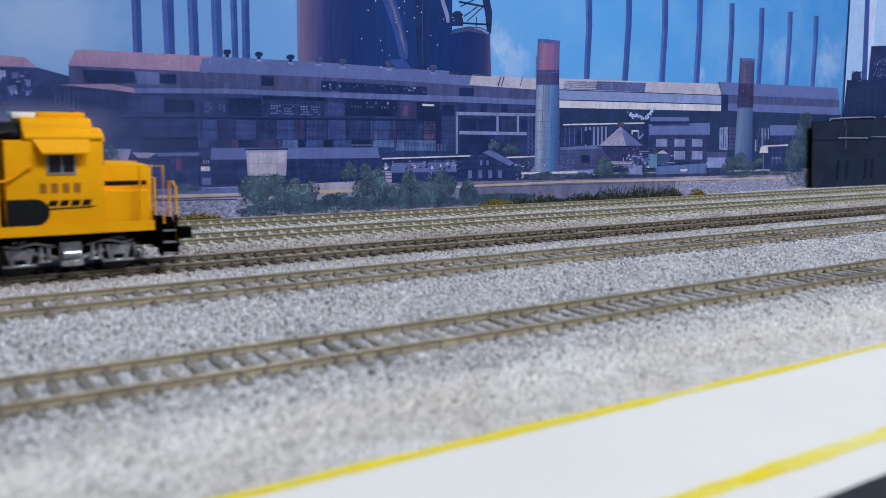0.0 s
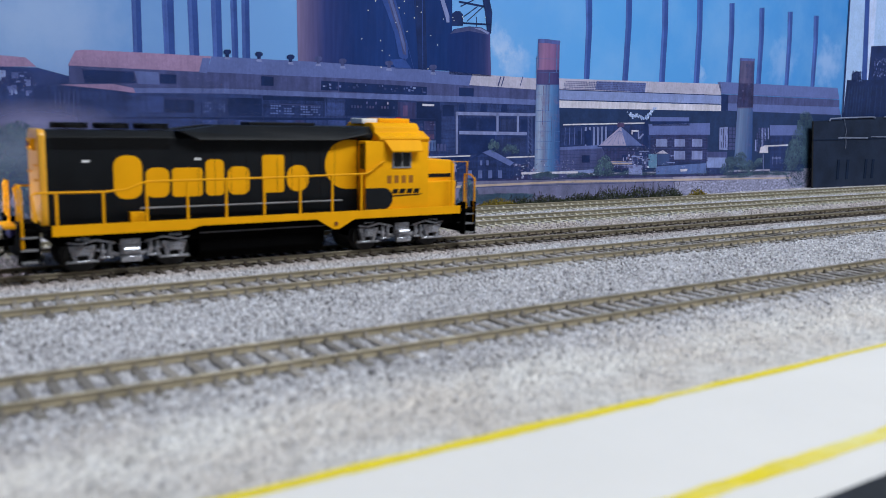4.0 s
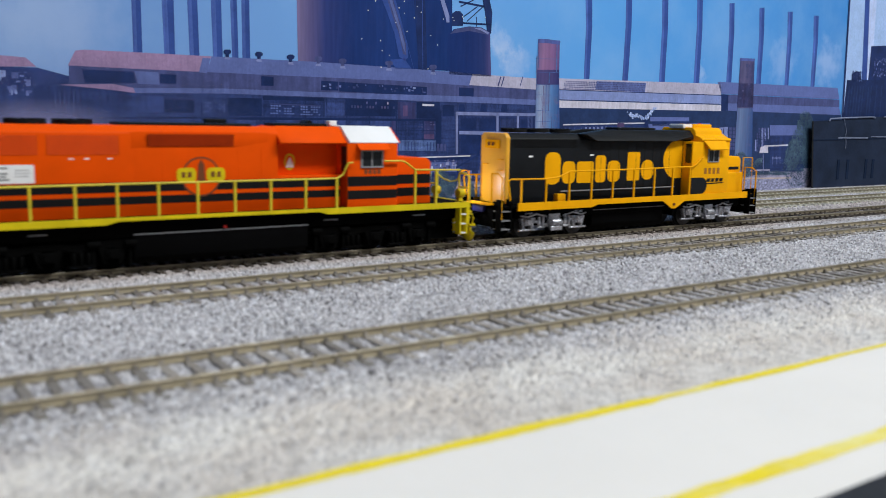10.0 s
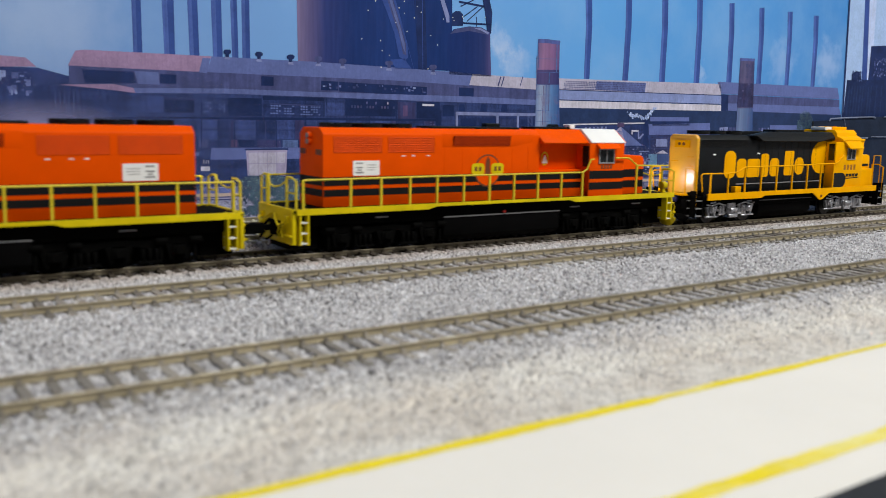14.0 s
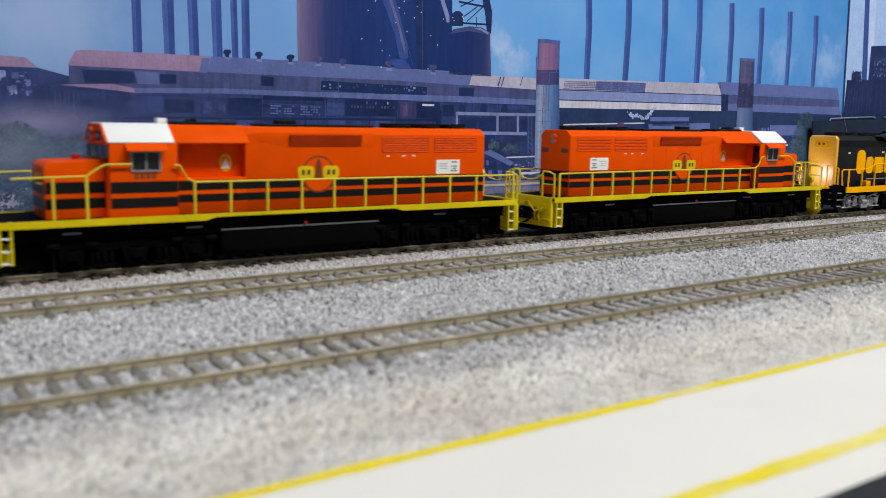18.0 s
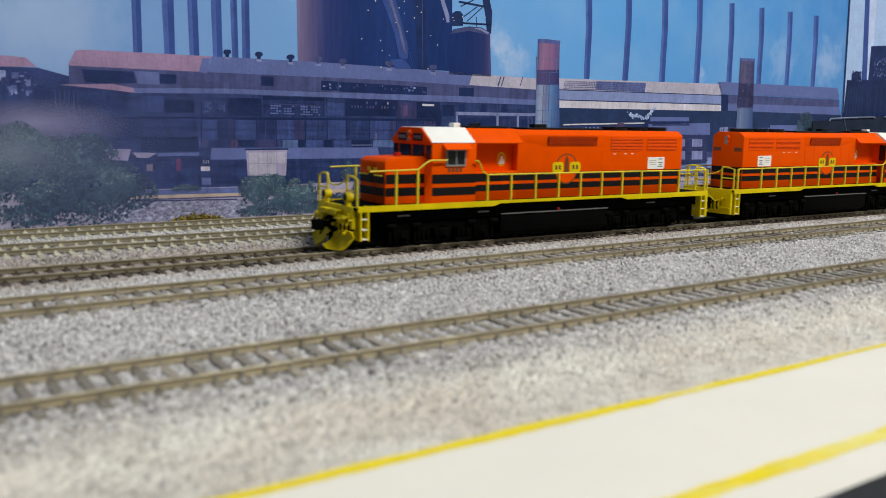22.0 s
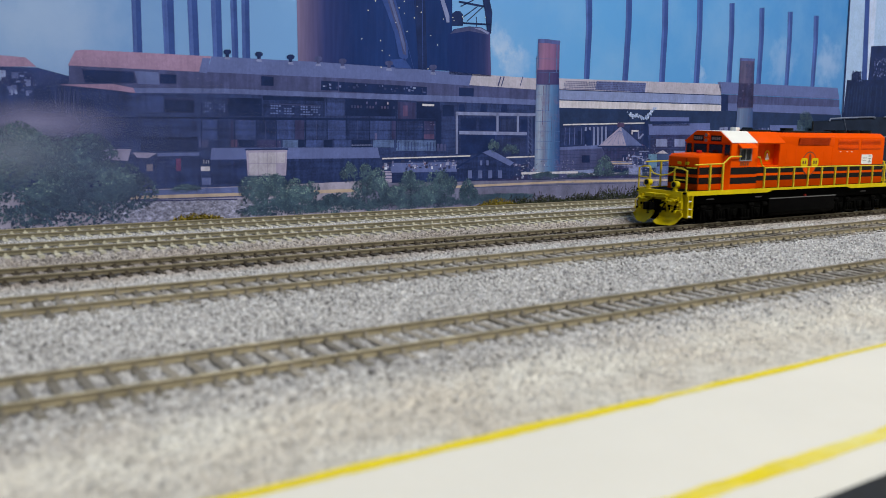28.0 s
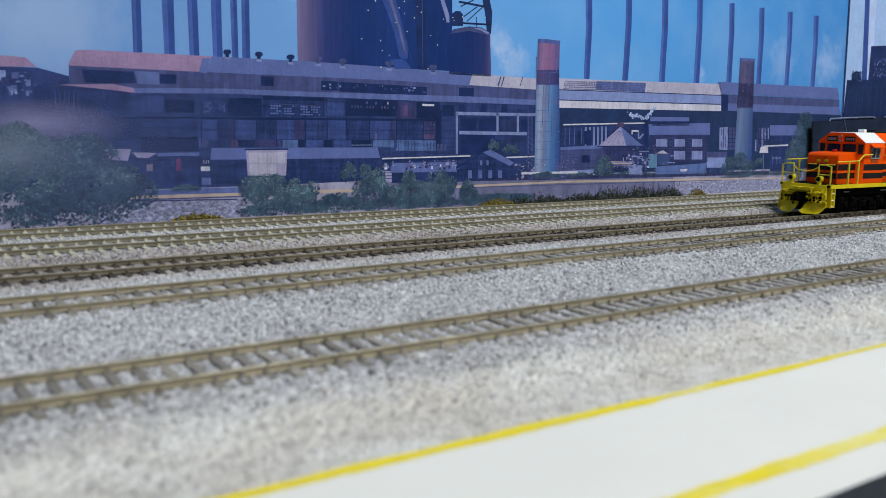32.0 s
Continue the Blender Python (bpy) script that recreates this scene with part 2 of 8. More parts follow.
def ground_height(y):
    """Bed height across the layout, metres: level, with a dip under the main line."""
    knots = ((0.0000, -0.00440), (0.1350, -0.00400), (0.1500, -0.00280), (0.1592, -0.00185), (0.1617, -0.00200), (0.1667, -0.00200), (0.1692, -0.00228), (0.1832, -0.00228), (0.1857, -0.00200), (0.1907, -0.00200), (0.1932, -0.00185), (0.2100, -0.00190), (0.2397, -0.00205), (0.2422, -0.00215), (0.2472, -0.00215), (0.2497, -0.00232), (0.2637, -0.00232), (0.2662, -0.00215), (0.2712, -0.00215), (0.2737, -0.00205), (0.2850, -0.00260), (0.3000, -0.00400), (0.3096, -0.00590), (0.3121, -0.00580), (0.3171, -0.00580), (0.3196, -0.00560), (0.3336, -0.00560), (0.3361, -0.00580), (0.3400, -0.00560), (0.3465, -0.00340), (0.3493, -0.00230), (0.3543, -0.00230), (0.3568, -0.00220), (0.3708, -0.00220), (0.3733, -0.00230), (0.3783, -0.00230), (0.3808, -0.00230), (0.3870, -0.00230), (0.3928, -0.00230), (0.3953, -0.00230), (0.4003, -0.00230), (0.4028, -0.00220), (0.4168, -0.00220), (0.4193, -0.00230), (0.4243, -0.00230), (0.4268, -0.00230), (0.4320, -0.00250), (0.4450, -0.00560), (0.9000, -0.00600))
    for (a, za), (c, zc) in zip(knots, knots[1:]):
        if y <= c:
            return za + (zc - za) * (y - a) / (c - a)
    return knots[-1][1]


def ground():
    y0, y1 = 0.1185, 0.53
    xs = np.concatenate([np.linspace(-0.9, -0.20, 60)[:-1], np.linspace(-0.20, 1.15, 900), np.linspace(1.15, 1.9, 61)[1:]])
    nx, ny = len(xs), 330
    yy = np.linspace(y0, y1, ny)
    rng = np.random.default_rng(4)
    rough = rng.normal(0, 0.00020, (nx, ny))
    wave = np.array([[noise.noise(Vector((x * 40, y * 40, 0))) for y in yy[::5]] for x in xs[::5]])
    wave = np.repeat(np.repeat(wave, 5, 0), 5, 1)[:nx, :ny] * 0.0003
    z = np.array([ground_height(y) for y in yy])[None, :] + rough + wave
    # pale filler feathers out level with the road
    near = np.clip((yy - 0.119) / 0.02, 0, 1)[None, :]
    z = z * near + (1 - near) * -0.0040
    verts = np.stack([np.repeat(xs, ny), np.tile(yy, nx), z.ravel()], 1)
    i = np.arange(nx - 1)[:, None] * ny + np.arange(ny - 1)[None, :]
    faces = np.stack([i, i + ny, i + ny + 1, i + 1], -1).reshape(-1, 4)
    me = bpy.data.meshes.new("ground")
    me.from_pydata(verts.tolist(), [], faces.tolist())
    me.materials.append(GRAVEL)
    tagged(new("ground", me), "grey granite ballast fading into pale sandy filler", "ground", kind="structure")


ground()


def table():
    bm = fresh()
    bm_box(bm, -900, 1900, 60, 560, -40, -8.4)
    top = structure("layout_table", bm, FASCIA, "dark plywood top of the model railway table", "table")
    for x in (-860, 480, 1820):
        for y in (90, 500):
            box_part("leg", (x, x + 60, y, y + 40, -1200, -40), FASCIA, top)
    bm = fresh()
    bm_box(bm, -900, 1900, 56, 69.5, -60, -2.6)
    soften(bm, 0.6)
    structure("fascia", bm, FASCIA, "black edge strip along the front of the layout", "edge strip")


table()


def road():
    bm = fresh()
    bm_box(bm, -900, 1900, 69.5, 118.6, -8.4, -4.0)
    base = structure("road", bm, BOARD, "plain white card road with yellow edge lines", "road")
    rng = random.Random(3)
    for y, wid, bold in ((117.4, 3.4, 133.0), (81.6, 3.9, 900.0)):
        bm = fresh()
        rows = []
        for k in range(390):
            x = -120 + k * 2.0
            c = y + 0.3 * math.sin(x / 37.0) + 0.35 * noise.noise(Vector((x / 9.0, y, 3))) + rng.uniform(-0.08, 0.08)
            w = wid * 0.5 * (0.95 + 0.35 * noise.noise(Vector((x / 23.0, y, 0)))) * rng.uniform(0.9, 1.1)
            if x > bold:
                w *= 0.62 + 0.25 * noise.noise(Vector((x / 31.0, y, 5)))
            rows.append((bm.verts.new((x * MM, (c - w) * MM, -3.9 * MM)), bm.verts.new((x * MM, (c + w) * MM, -3.9 * MM))))
        for a, b2 in zip(rows, rows[1:]):
            bm.faces.new((a[0], b2[0], b2[1], a[1]))
        part("edge_line", bm, STRIPE, base, "hand-painted yellow line, patchy in places")


road()


# ---- the five tracks ----
def rail_profile():
    half = [(0.85, 0.0), (0.85, 0.25), (0.26, 0.45), (0.26, 1.05), (0.38, 1.15), (0.38, 1.66), (0.3, 1.74)]
    return half + [(-y, z) for y, z in reversed(half)]


def tie_mesh(name, mat):
    """A tie with its moulded tie plates and spike heads."""
    bm = fresh()
    bm_box(bm, -1.1, 1.1, -15.2, 15.2, -1.9, 0.0)
    for s in (-1, 1):
        bm_box(bm, -0.8, 0.8, s * 8.7 - 1.9, s * 8.7 + 1.9, 0.0, 0.2)
        for e in (-1, 1):
            bm_box(bm, -0.45, 0.45, s * 8.7 + e * 0.85 - 0.45, s * 8.7 + e * 0.85 + 0.45, 0.2, 0.85)
    return mesh_of(bm, name, mat)


X0, X1 = -0.14, 1.05
TRACK_LOOKS = {
    "A": (TIE_GREY, RAIL_TAN, "yard track with tan rails and half-buried grey ties"),
    "B": (TIE_GREY, RAIL_TAN, "siding track with tan rails and grey-brown ties"),
    "C": (TIE_DARK, RAIL_DARK, "main line track with dark rails on dark brown ties"),
    "D": (TIE_PALE, RAIL_PALE, "siding with pale tan rails and bleached ties"),
    "E": (TIE_PALE, RAIL_PALE, "rear siding with pale tan rails and bleached ties"),
}


def track(key):
    y, z = TRACKS[key]
    tie_mat, rail_mat, label = TRACK_LOOKS[key]
    base = tagged(new("railway_track"), label, "railway track", "tracks of the yard")
    base.matrix_basis = pose(0, y, z)
    for s in (-1, 1):
        bm = fresh()
        bm_prism(bm, [(p + s * 8.25 + s * 0.45, h - 1.75) for p, h in rail_profile()], -400, 1500)
        rail = part("rail", bm, rail_mat, base)
        bm = fresh()
        bm_prism(bm, [(s * 8.7 + p, h) for p, h in ((-0.42, -0.5), (0.42, -0.5), (0.42, -0.08), (0.32, 0.03), (-0.32, 0.03), (-0.42, -0.08))], -400, 1500)
        part("rail_head", bm, RAILHEAD, rail, "worn dull running surface")
    me = tie_mesh("tie", tie_mat)
    rng = random.Random(ord(key))
    x = X0
    while x < X1:
        ob = new("tie", me)
        ob.parent = base
        ob.matrix_basis = pose(x + rng.uniform(-0.0002, 0.0002), rng.uniform(-0.0004, 0.0004), -0.00175 + rng.uniform(-0.0002, 0.0001), 0, 0, rng.uniform(-1.2, 1.2))
        x += TIE_PITCH


for key in TRACKS:
    track(key)


# ---- locomotives: local x forward, y to the left, z from the rail head, millimetres ----
def span(s, a, b):
    """A stretch of y on one side, in rising order."""
    return (s * a, s * b) if s > 0 else (s * b, s * a)


def post_and_rail(loco, posts, rail_pts, y, foot, mat, size=0.42):
    """Handrail of a walkway: one bent bar and its stanchions."""
    bm = fresh()
    bm_tube(bm, [(x, y, z) for x, z in rail_pts], 0.42, 6)
    part("handrail", bm, mat, loco)
    for x, top in posts:
        bm = fresh()
        bm_box(bm, x - size, x + size, y - size, y + size, foot, top)
        part("stanchion", bm, mat, loco)


def wheelset(truck, x, mat=None):
    """Two flanged wheels on an axle, turning about its own centre."""
    bm = fresh()
    for s in (-1, 1):
        bm_cyl(bm, (0, s * 7.2, 0), (0, s * 9.4, 0), 5.84, 24)
        bm_cyl(bm, (0, s * 7.0, 0), (0, s * 7.7, 0), 6.6, 24)
        bm_cyl(bm, (0, s * 9.4, 0), (0, s * 9.7, 0), 2.2, 12)
        for k in range(6):
            a = k * math.pi / 3
            bm_cyl(bm, (3.9 * math.cos(a), s * 9.35, 3.9 * math.sin(a)), (3.9 * math.cos(a), s * 9.6, 3.9 * math.sin(a)), 0.7, 8)
    bm_cyl(bm, (0, -9.0, 0), (0, 9.0, 0), 1.3, 10)
    ob = part("wheelset", bm, mat or STEEL_DARK, truck, "blackened metal wheels on an axle", smooth=True)
    ob.location = (x * MM, 0, 5.84 * MM)
    return ob


STEEL_DARK = paint("blackened_wheel_steel", (0.05, 0.05, 0.05), 0.35, 0.2, 0.7, 0.02)


def truck_frame(bm, s):
    """Side frame of a four-wheel truck: arched beam, pedestals, springs, journal boxes and brake cylinder."""
    y0, y1 = span(s, 10.6, 12.6)
    arch = [(-21.4, 8.6), (-20.4, 10.4), (-13, 10.8), (-7, 9.6), (7, 9.6), (13, 10.8), (20.4, 10.4), (21.4, 8.6), (19, 8.2), (12.4, 9.0), (6.4, 7.6), (-6.4, 7.6), (-12.4, 9.0), (-19, 8.2)]
    bm_prism(bm, arch, y0, y1, "y")
    bm_prism(bm, [(-11.4, 6.6), (-4, 4.6), (4, 4.6), (11.4, 6.6), (11.4, 5.4), (4, 3.2), (-4, 3.2), (-11.4, 5.4)], y0, y1, "y")
    for e in (-1, 1):
        ax = e * 15.75
        bm_prism(bm, [(ax - 4.6, 8.0), (ax - 3.0, 2.6), (ax - 1.7, 2.6), (ax - 1.9, 8.0)], y0, y1, "y")
        bm_prism(bm, [(ax + 4.6, 8.0), (ax + 3.0, 2.6), (ax + 1.7, 2.6), (ax + 1.9, 8.0)], y0, y1, "y")
        bm_box(bm, ax - 2.4, ax + 2.4, *span(s, 11.2, 13.4), 4.2, 7.6)
        bm_cyl(bm, (ax, s * 13.2, 5.8), (ax, s * 13.9, 5.8), 1.5, 12)
        bm_box(bm, ax - 2.6, ax + 2.6, *span(s, 10.8, 13.0), 9.2, 10.6)
        bm_box(bm, ax - 5.4, ax + 5.4, *span(s, 11.4, 12.6), 1.6, 2.5)
        for c in (-7.0, -9.4):
            bm_cyl(bm, (e * -c, s * 12.9, 3.6), (e * -c, s * 12.9, 8.2), 0.8, 8)
        bm_box(bm, e * 8.2 - 2.4, e * 8.2 + 2.4, *span(s, 11.6, 13.4), 2.8, 3.6)
    bm_box(bm, -3.6, 3.6, *span(s, 11.5, 13.2), 4.6, 9.4)
    for e in (-1, 1):
        bm_tube(bm, [(e * 21, s * 12.8, 9.0), (e * 16.5, s * 13.4, 8.4), (e * 11.5, s * 13.4, 9.6), (e * 5, s * 13.4, 8.2)], 0.5, 6)


def truck(loco, x, mat, frame_label, bright):
    ob = new("truck")
    ob.parent = loco
    ob.location = (x * MM, 0, 0)
    tagged(ob, frame_label)
    bm = fresh()
    bm_box(bm, -19, 19, -7, 7, 5.0, 9.0)
    bm_box(bm, -4, 4, -11, 11, 5.5, 9.5)
    part("bolster", bm, UNDER, ob)
    for s in (-1, 1):
        bm = fresh()
        truck_frame(bm, s)
        soften(bm, 0.18, 1)
        part("side_frame", bm, mat, ob, frame_label, smooth=True)
        bm = fresh()
        bm_box(bm, -3.6, 3.6, *span(s, 13.0, 15.0), 1.4, 3.4)
        bm_box(bm, -3.2, 3.2, *span(s, 12.6, 14.2), 3.8, 6.8)
        bm_cyl(bm, (-2.8, s * 14.0, 5.3), (2.8, s * 14.0, 5.3), 1.7, 12)
        soften(bm, 0.2, 1)
        part("brake_cylinder", bm, bright, ob, smooth=True)
    return ob, [wheelset(ob, e * 15.75) for e in (-1, 1)]


def six_wheel_frame(bm, s):
    """Side frame of a six-wheel truck: one long arched beam, three pairs of pedestals, springs and brake gear."""
    y0, y1 = span(s, 10.8, 12.8)
    bm_prism(bm, [(-30.5, 8.4), (-29.0, 10.8), (-18, 11.2), (-10.5, 9.8), (0, 10.6), (10.5, 9.8), (18, 11.2), (29.0, 10.8), (30.5, 8.4), (27, 7.6), (16, 8.4), (10.5, 6.6), (4, 8.2), (-4, 8.2), (-10.5, 6.6), (-16, 8.4), (-27, 7.6)], y0, y1, "y")
    for ax in (-21.0, 0.0, 21.0):
        for e in (-1, 1):
            bm_prism(bm, [(ax + e * 4.8, 8.2), (ax + e * 3.1, 2.4), (ax + e * 1.8, 2.4), (ax + e * 2.0, 8.2)], y0, y1, "y")
        bm_box(bm, ax - 2.5, ax + 2.5, *span(s, 11.4, 13.5), 4.2, 7.7)
        bm_cyl(bm, (ax, s * 13.3, 5.9), (ax, s * 14.1, 5.9), 1.6, 12)
    for ax in (-10.5, 10.5):
        for c in (-2.4, 0.0, 2.4):
            bm_cyl(bm, (ax + c, s * 12.9, 2.6), (ax + c, s * 12.9, 7.0), 0.85, 8)
        bm_box(bm, ax - 4.2, ax + 4.2, *span(s, 11.4, 13.6), 1.7, 2.7)
    for ax in (-27.0, -14.6, 14.6, 27.0):
        bm_cyl(bm, (ax - 2.2, s * 13.4, 9.6), (ax + 2.2, s * 13.4, 9.6), 1.3, 10)
        bm_box(bm, ax - 0.6, ax + 0.6, *span(s, 11.6, 13.0), 1.8, 8.6)


def six_wheel_truck(loco, x, mat):
    ob = new("truck")
    ob.parent = loco
    ob.location = (x * MM, 0, 0)
    tagged(ob, "black six-wheel truck")
    bm = fresh()
    bm_box(bm, -28, 28, -7, 7, 5.0, 10.5)
    bm_box(bm, -27, 27, -5.5, 5.5, 1.4, 5.0)
    bm_box(bm, -5, 5, -11, 11, 5.5, 10.5)
    part("bolster", bm, UNDER, ob)
    for s in (-1, 1):
        bm = fresh()
        six_wheel_frame(bm, s)
        soften(bm, 0.18, 1)
        part("side_frame", bm, mat, ob, "", smooth=True)
    return ob, [wheelset(ob, ax, UNDER) for ax in (-21.0, 0.0, 21.0)]


def coupler(loco, x, e):
    bm = fresh()
    bm_box(bm, min(x, x + e * 6), max(x, x + e * 6), -1.1, 1.1, 9.4, 11.6)
    bm_prism(bm, [(x + e * 5.5, -2.2), (x + e * 9.6, -2.4), (x + e * 10.4, -0.6), (x + e * 8.2, -0.3), (x + e * 8.2, 1.0), (x + e * 10.2, 2.4), (x + e * 7.0, 2.6), (x + e * 5.5, 1.6)], 8.4, 12.4, "z")
    part("coupler", bm, UNDER, loco, "black knuckle coupler")
    bm = fresh()
    for y in (-5.5, -4.2, 4.2, 5.5):
        bm_tube(bm, [(x, y, 13.5), (x + e * 2.5, y, 11.0), (x + e * 3.6, y * 0.9, 7.5), (x + e * 5.0, y * 0.6, 6.2)], 0.35, 5)
    part("air_hose", bm, UNDER, loco, "thin black brake hoses")


def hood_outline(w, z0, shoulder, top, flat):
    return [(-w, z0), (w, z0), (w, shoulder), (flat, top), (-flat, top), (-w, shoulder)]


def fan(loco, x, z, r, mat):
    bm = fresh()
    bm_cyl(bm, (x, 0, z), (x, 0, z + 1.6), r, 28)
    bm_cyl(bm, (x, 0, z + 1.6), (x, 0, z + 2.0), r * 0.25, 12)
    for k in range(4):
        a = k * math.pi / 4
        bm_tube(bm, [(x - r * math.cos(a), -r * math.sin(a), z + 1.75), (x + r * math.cos(a), r * math.sin(a), z + 1.75)], 0.25, 4)
    ob = part("roof_fan", bm, mat, loco, "round black radiator fan")
    return ob


def bars(loco, name, x0, z0, widths, h, y, mat, gap=0.5):
    """Small lettering as plain bars on a side."""
    bm = fresh()
    x = x0
    for w in widths:
        bm_box(bm, x, x + w, y - 0.06, y + 0.06, z0, z0 + h)
        x += w + gap
    return part(name, bm, mat, loco)


def side_panel(loco, name, outline, s, y, depth, mat, label=""):
    """A flat piece set on a side wall, from an outline in (x, z)."""
    bm = fresh()
    bm_prism(bm, outline, *span(s, y, y + depth), "y")
    return part(name, bm, mat, loco, label)


def steps(loco, x0, x1, s, mat, tread_mat, inner=11.5):
    """Corner step well: two side plates and three treads."""
    for x in (x0, x1):
        bm = fresh()
        bm_prism(bm, [(x - 0.35, 4.8), (x + 0.35, 4.8), (x + 0.35, 19.0), (x - 0.35, 19.0)], *span(s, inner + 2.5, 17.6), "y")
        part("step_side", bm, mat, loco)
    bm = fresh()
    bm_box(bm, x0, x1, *span(s, inner, inner + 0.6), 5, 18)
    part("step_back", bm, mat, loco)
    for z in (5.2, 9.2, 13.4):
        bm = fresh()
        bm_box(bm, x0, x1, *span(s, inner, 17.4), z, z + 0.5)
        part("step_tread", bm, tread_mat, loco, "step with a bright worn edge")


def road_switcher(front_lit, rear_lit, label):
    """The orange units: low nose, six-wheel trucks, black bands, white cab roof."""
    L = tagged(new("diesel_locomotive"), label, "model locomotive", "locomotives of the train")
    # frame, deck and sills
    box_part("frame", (-97, 97, -13.5, 13.5, 11.5, 17.2), UNDER, L, "black underframe", 0.4)
    box_part("walkway", (-100.5, 100.5, -17.2, 17.2, 17.4, 18.5), UNDER, L, "black walkway deck", 0.2)
    for s in (-1, 1):
        bm = fresh()
        bm_prism(bm, [(-99.5, 16.6), (-45, 16.6), (-41, 17.7), (35, 17.7), (39, 16.6), (99.5, 16.6), (99.5, 19.0), (-99.5, 19.0)], *span(s, 16.9, 17.7), "y")
        part("side_sill", bm, SILL_YELLOW, L, "bright yellow side sill")
        # fuel tank skin edge
        bm = fresh()
        bm_box(bm, -35, 32, *span(s, 13.95, 14.25), 12.2, 12.7)
        part("tank_trim", bm, GREY, L, "thin grey edge of the fuel tank")
        bm = fresh()
        bm_cyl(bm, (-2, s * 14.2, 13.6), (-2, s * 15.0, 13.6), 0.6, 10)
        part("fuel_cap", bm, RED, L, "small red fuel valve")
        for x in (-66, 42, 84):
            bm = fresh()
            bm_box(bm, x - 3, x + 3, *span(s, 13.5, 13.9), 13.6, 14.2)
            part("frame_plate", bm, GREY, L)
    bm = fresh()
    bm_prism(bm, [(-14.0, 12.5), (-14.0, 4.0), (-11.0, 1.8), (11.0, 1.8), (14.0, 4.0), (14.0, 12.5)], -35, 32)
    soften(bm, 0.6)
    part("fuel_tank", bm, TANK_BLACK, L, "black fuel tank", smooth=True)
    for e in (-1, 1):
        bm = fresh()
        bm_box(bm, *sorted((e * 90.0, e * 99.2)), -9.0, 9.0, 2.4, 11.6)
        part("draft_gear", bm, UNDER, L, "black gear under the frame")
        bm = fresh()
        bm_box(bm, *sorted((e * 33.0, e * 36.0)), -10.0, 10.0, 3.0, 11.6)
        part("tank_hanger", bm, UNDER, L)
    trucks = []
    for x in (-63, 63):
        ob, sets = six_wheel_truck(L, x, UNDER)
        trucks += sets
    # long hood
    bm = fresh()
    bm_prism(bm, hood_outline(10.8, 18.5, 47.9, 50.4, 7.6), -88.5, 21)
    bm_box(bm, 20.6, 51, -10.8, 10.8, 18.5, 31.6)
    bm_box(bm, 20.6, 51, -7.0, 7.0, 31.6, 50.2)
    soften(bm, 0.5, 2)
    part("long_hood", bm, ORANGE, L, "orange long hood with sloped shoulders", smooth=True)
    for s in (-1, 1):
        for z0, z1 in ((27.1, 30.6), (22.8, 25.6)):
            side_panel(L, "hood_band", [(-88.2, z0), (49.8, z0), (49.8, z1), (-88.2, z1)], s, 10.8, 0.09, BLACK, "black band along the hood")
        # radiator grilles: near-flush panel, shade between the slats put into its colour
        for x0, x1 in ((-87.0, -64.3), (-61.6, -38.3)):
            side_panel(L, "grille", [(x0, 40.2), (x1, 40.2), (x1, 46.9), (x0, 46.9)], s, 10.72, 0.12, SHADED_ORANGE, "radiator grille panel, louvre shade in its colour")
            for k in range(9):
                bm = fresh()
                z = 40.5 + k * 0.74
                bm_prism(bm, [(s * 10.8, z), (s * 11.05, z + 0.05), (s * 10.86, z + 0.34), (s * 10.8, z + 0.34)], x0 + 0.2, x1 - 0.2)
                part("louvre", bm, ORANGE, L)
        # hood doors with latches
        for k in range(6):
            x = -33 + k * 9.4
            bm = fresh()
            bm_box(bm, x, x + 0.18, *span(s, 10.8, 10.88), 31.2, 42.0)
            part("door_seam", bm, ORANGE, L)
        # central air intake: a flared box under the roof edge, its mesh screen coloured dark for recess shade
        bm = fresh()
        bm_prism(bm, [(-34.5, 42.2), (-29.5, 42.2), (3.4, 42.2), (17.0, 44.6), (17.0, 48.3), (-34.5, 48.3)], *span(s, 10.3, 11.9), "y")
        for v in bm.verts:
            if abs(v.co.y) > 0.0115 and (v.co.z < 0.0446 or v.co.x < -0.032 or v.co.x > 0.015):
                v.co.y = s * 0.01082
        soften(bm, 0.3, 2)
        box = part("intake_box", bm, ORANGE, L, "flared orange air intake box", smooth=True)
        bm = fresh()
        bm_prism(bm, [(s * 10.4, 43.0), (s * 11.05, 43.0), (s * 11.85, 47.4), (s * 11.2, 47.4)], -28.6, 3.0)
        part("intake_screen", bm, DARK_ORANGE, box, "intake screen, coloured dark for recess shade")
        for k in range(7):
            bm = fresh()
            z = 43.2 + k * 0.62
            y = 10.82 + (z - 42.2) * 0.177
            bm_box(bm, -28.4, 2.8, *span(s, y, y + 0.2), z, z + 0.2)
            part("intake_slat", bm, SHADED_ORANGE, box)
        # filter housing behind the cab flares out over the walkway
        bm = fresh()
        bm_prism(bm, [(s * 6.8, 50.9), (s * 14.2, 44.8), (s * 14.2, 44.1), (s * 6.8, 43.8)], 20.5, 51.3)
        soften(bm, 0.25, 1)
        part("filter_housing", bm, ORANGE, L, "flared orange filter housing", smooth=True)
        # round emblem with winged plates
        side_panel(L, "emblem_ring", disc(-9.4, 32.0, 7.3, None, 32), s, 10.8, 0.12, BROWN, "brown ring emblem")
        side_panel(L, "emblem_disc", disc(-9.4, 32.0, 6.6, None, 32), s, 10.85, 0.12, ORANGE)
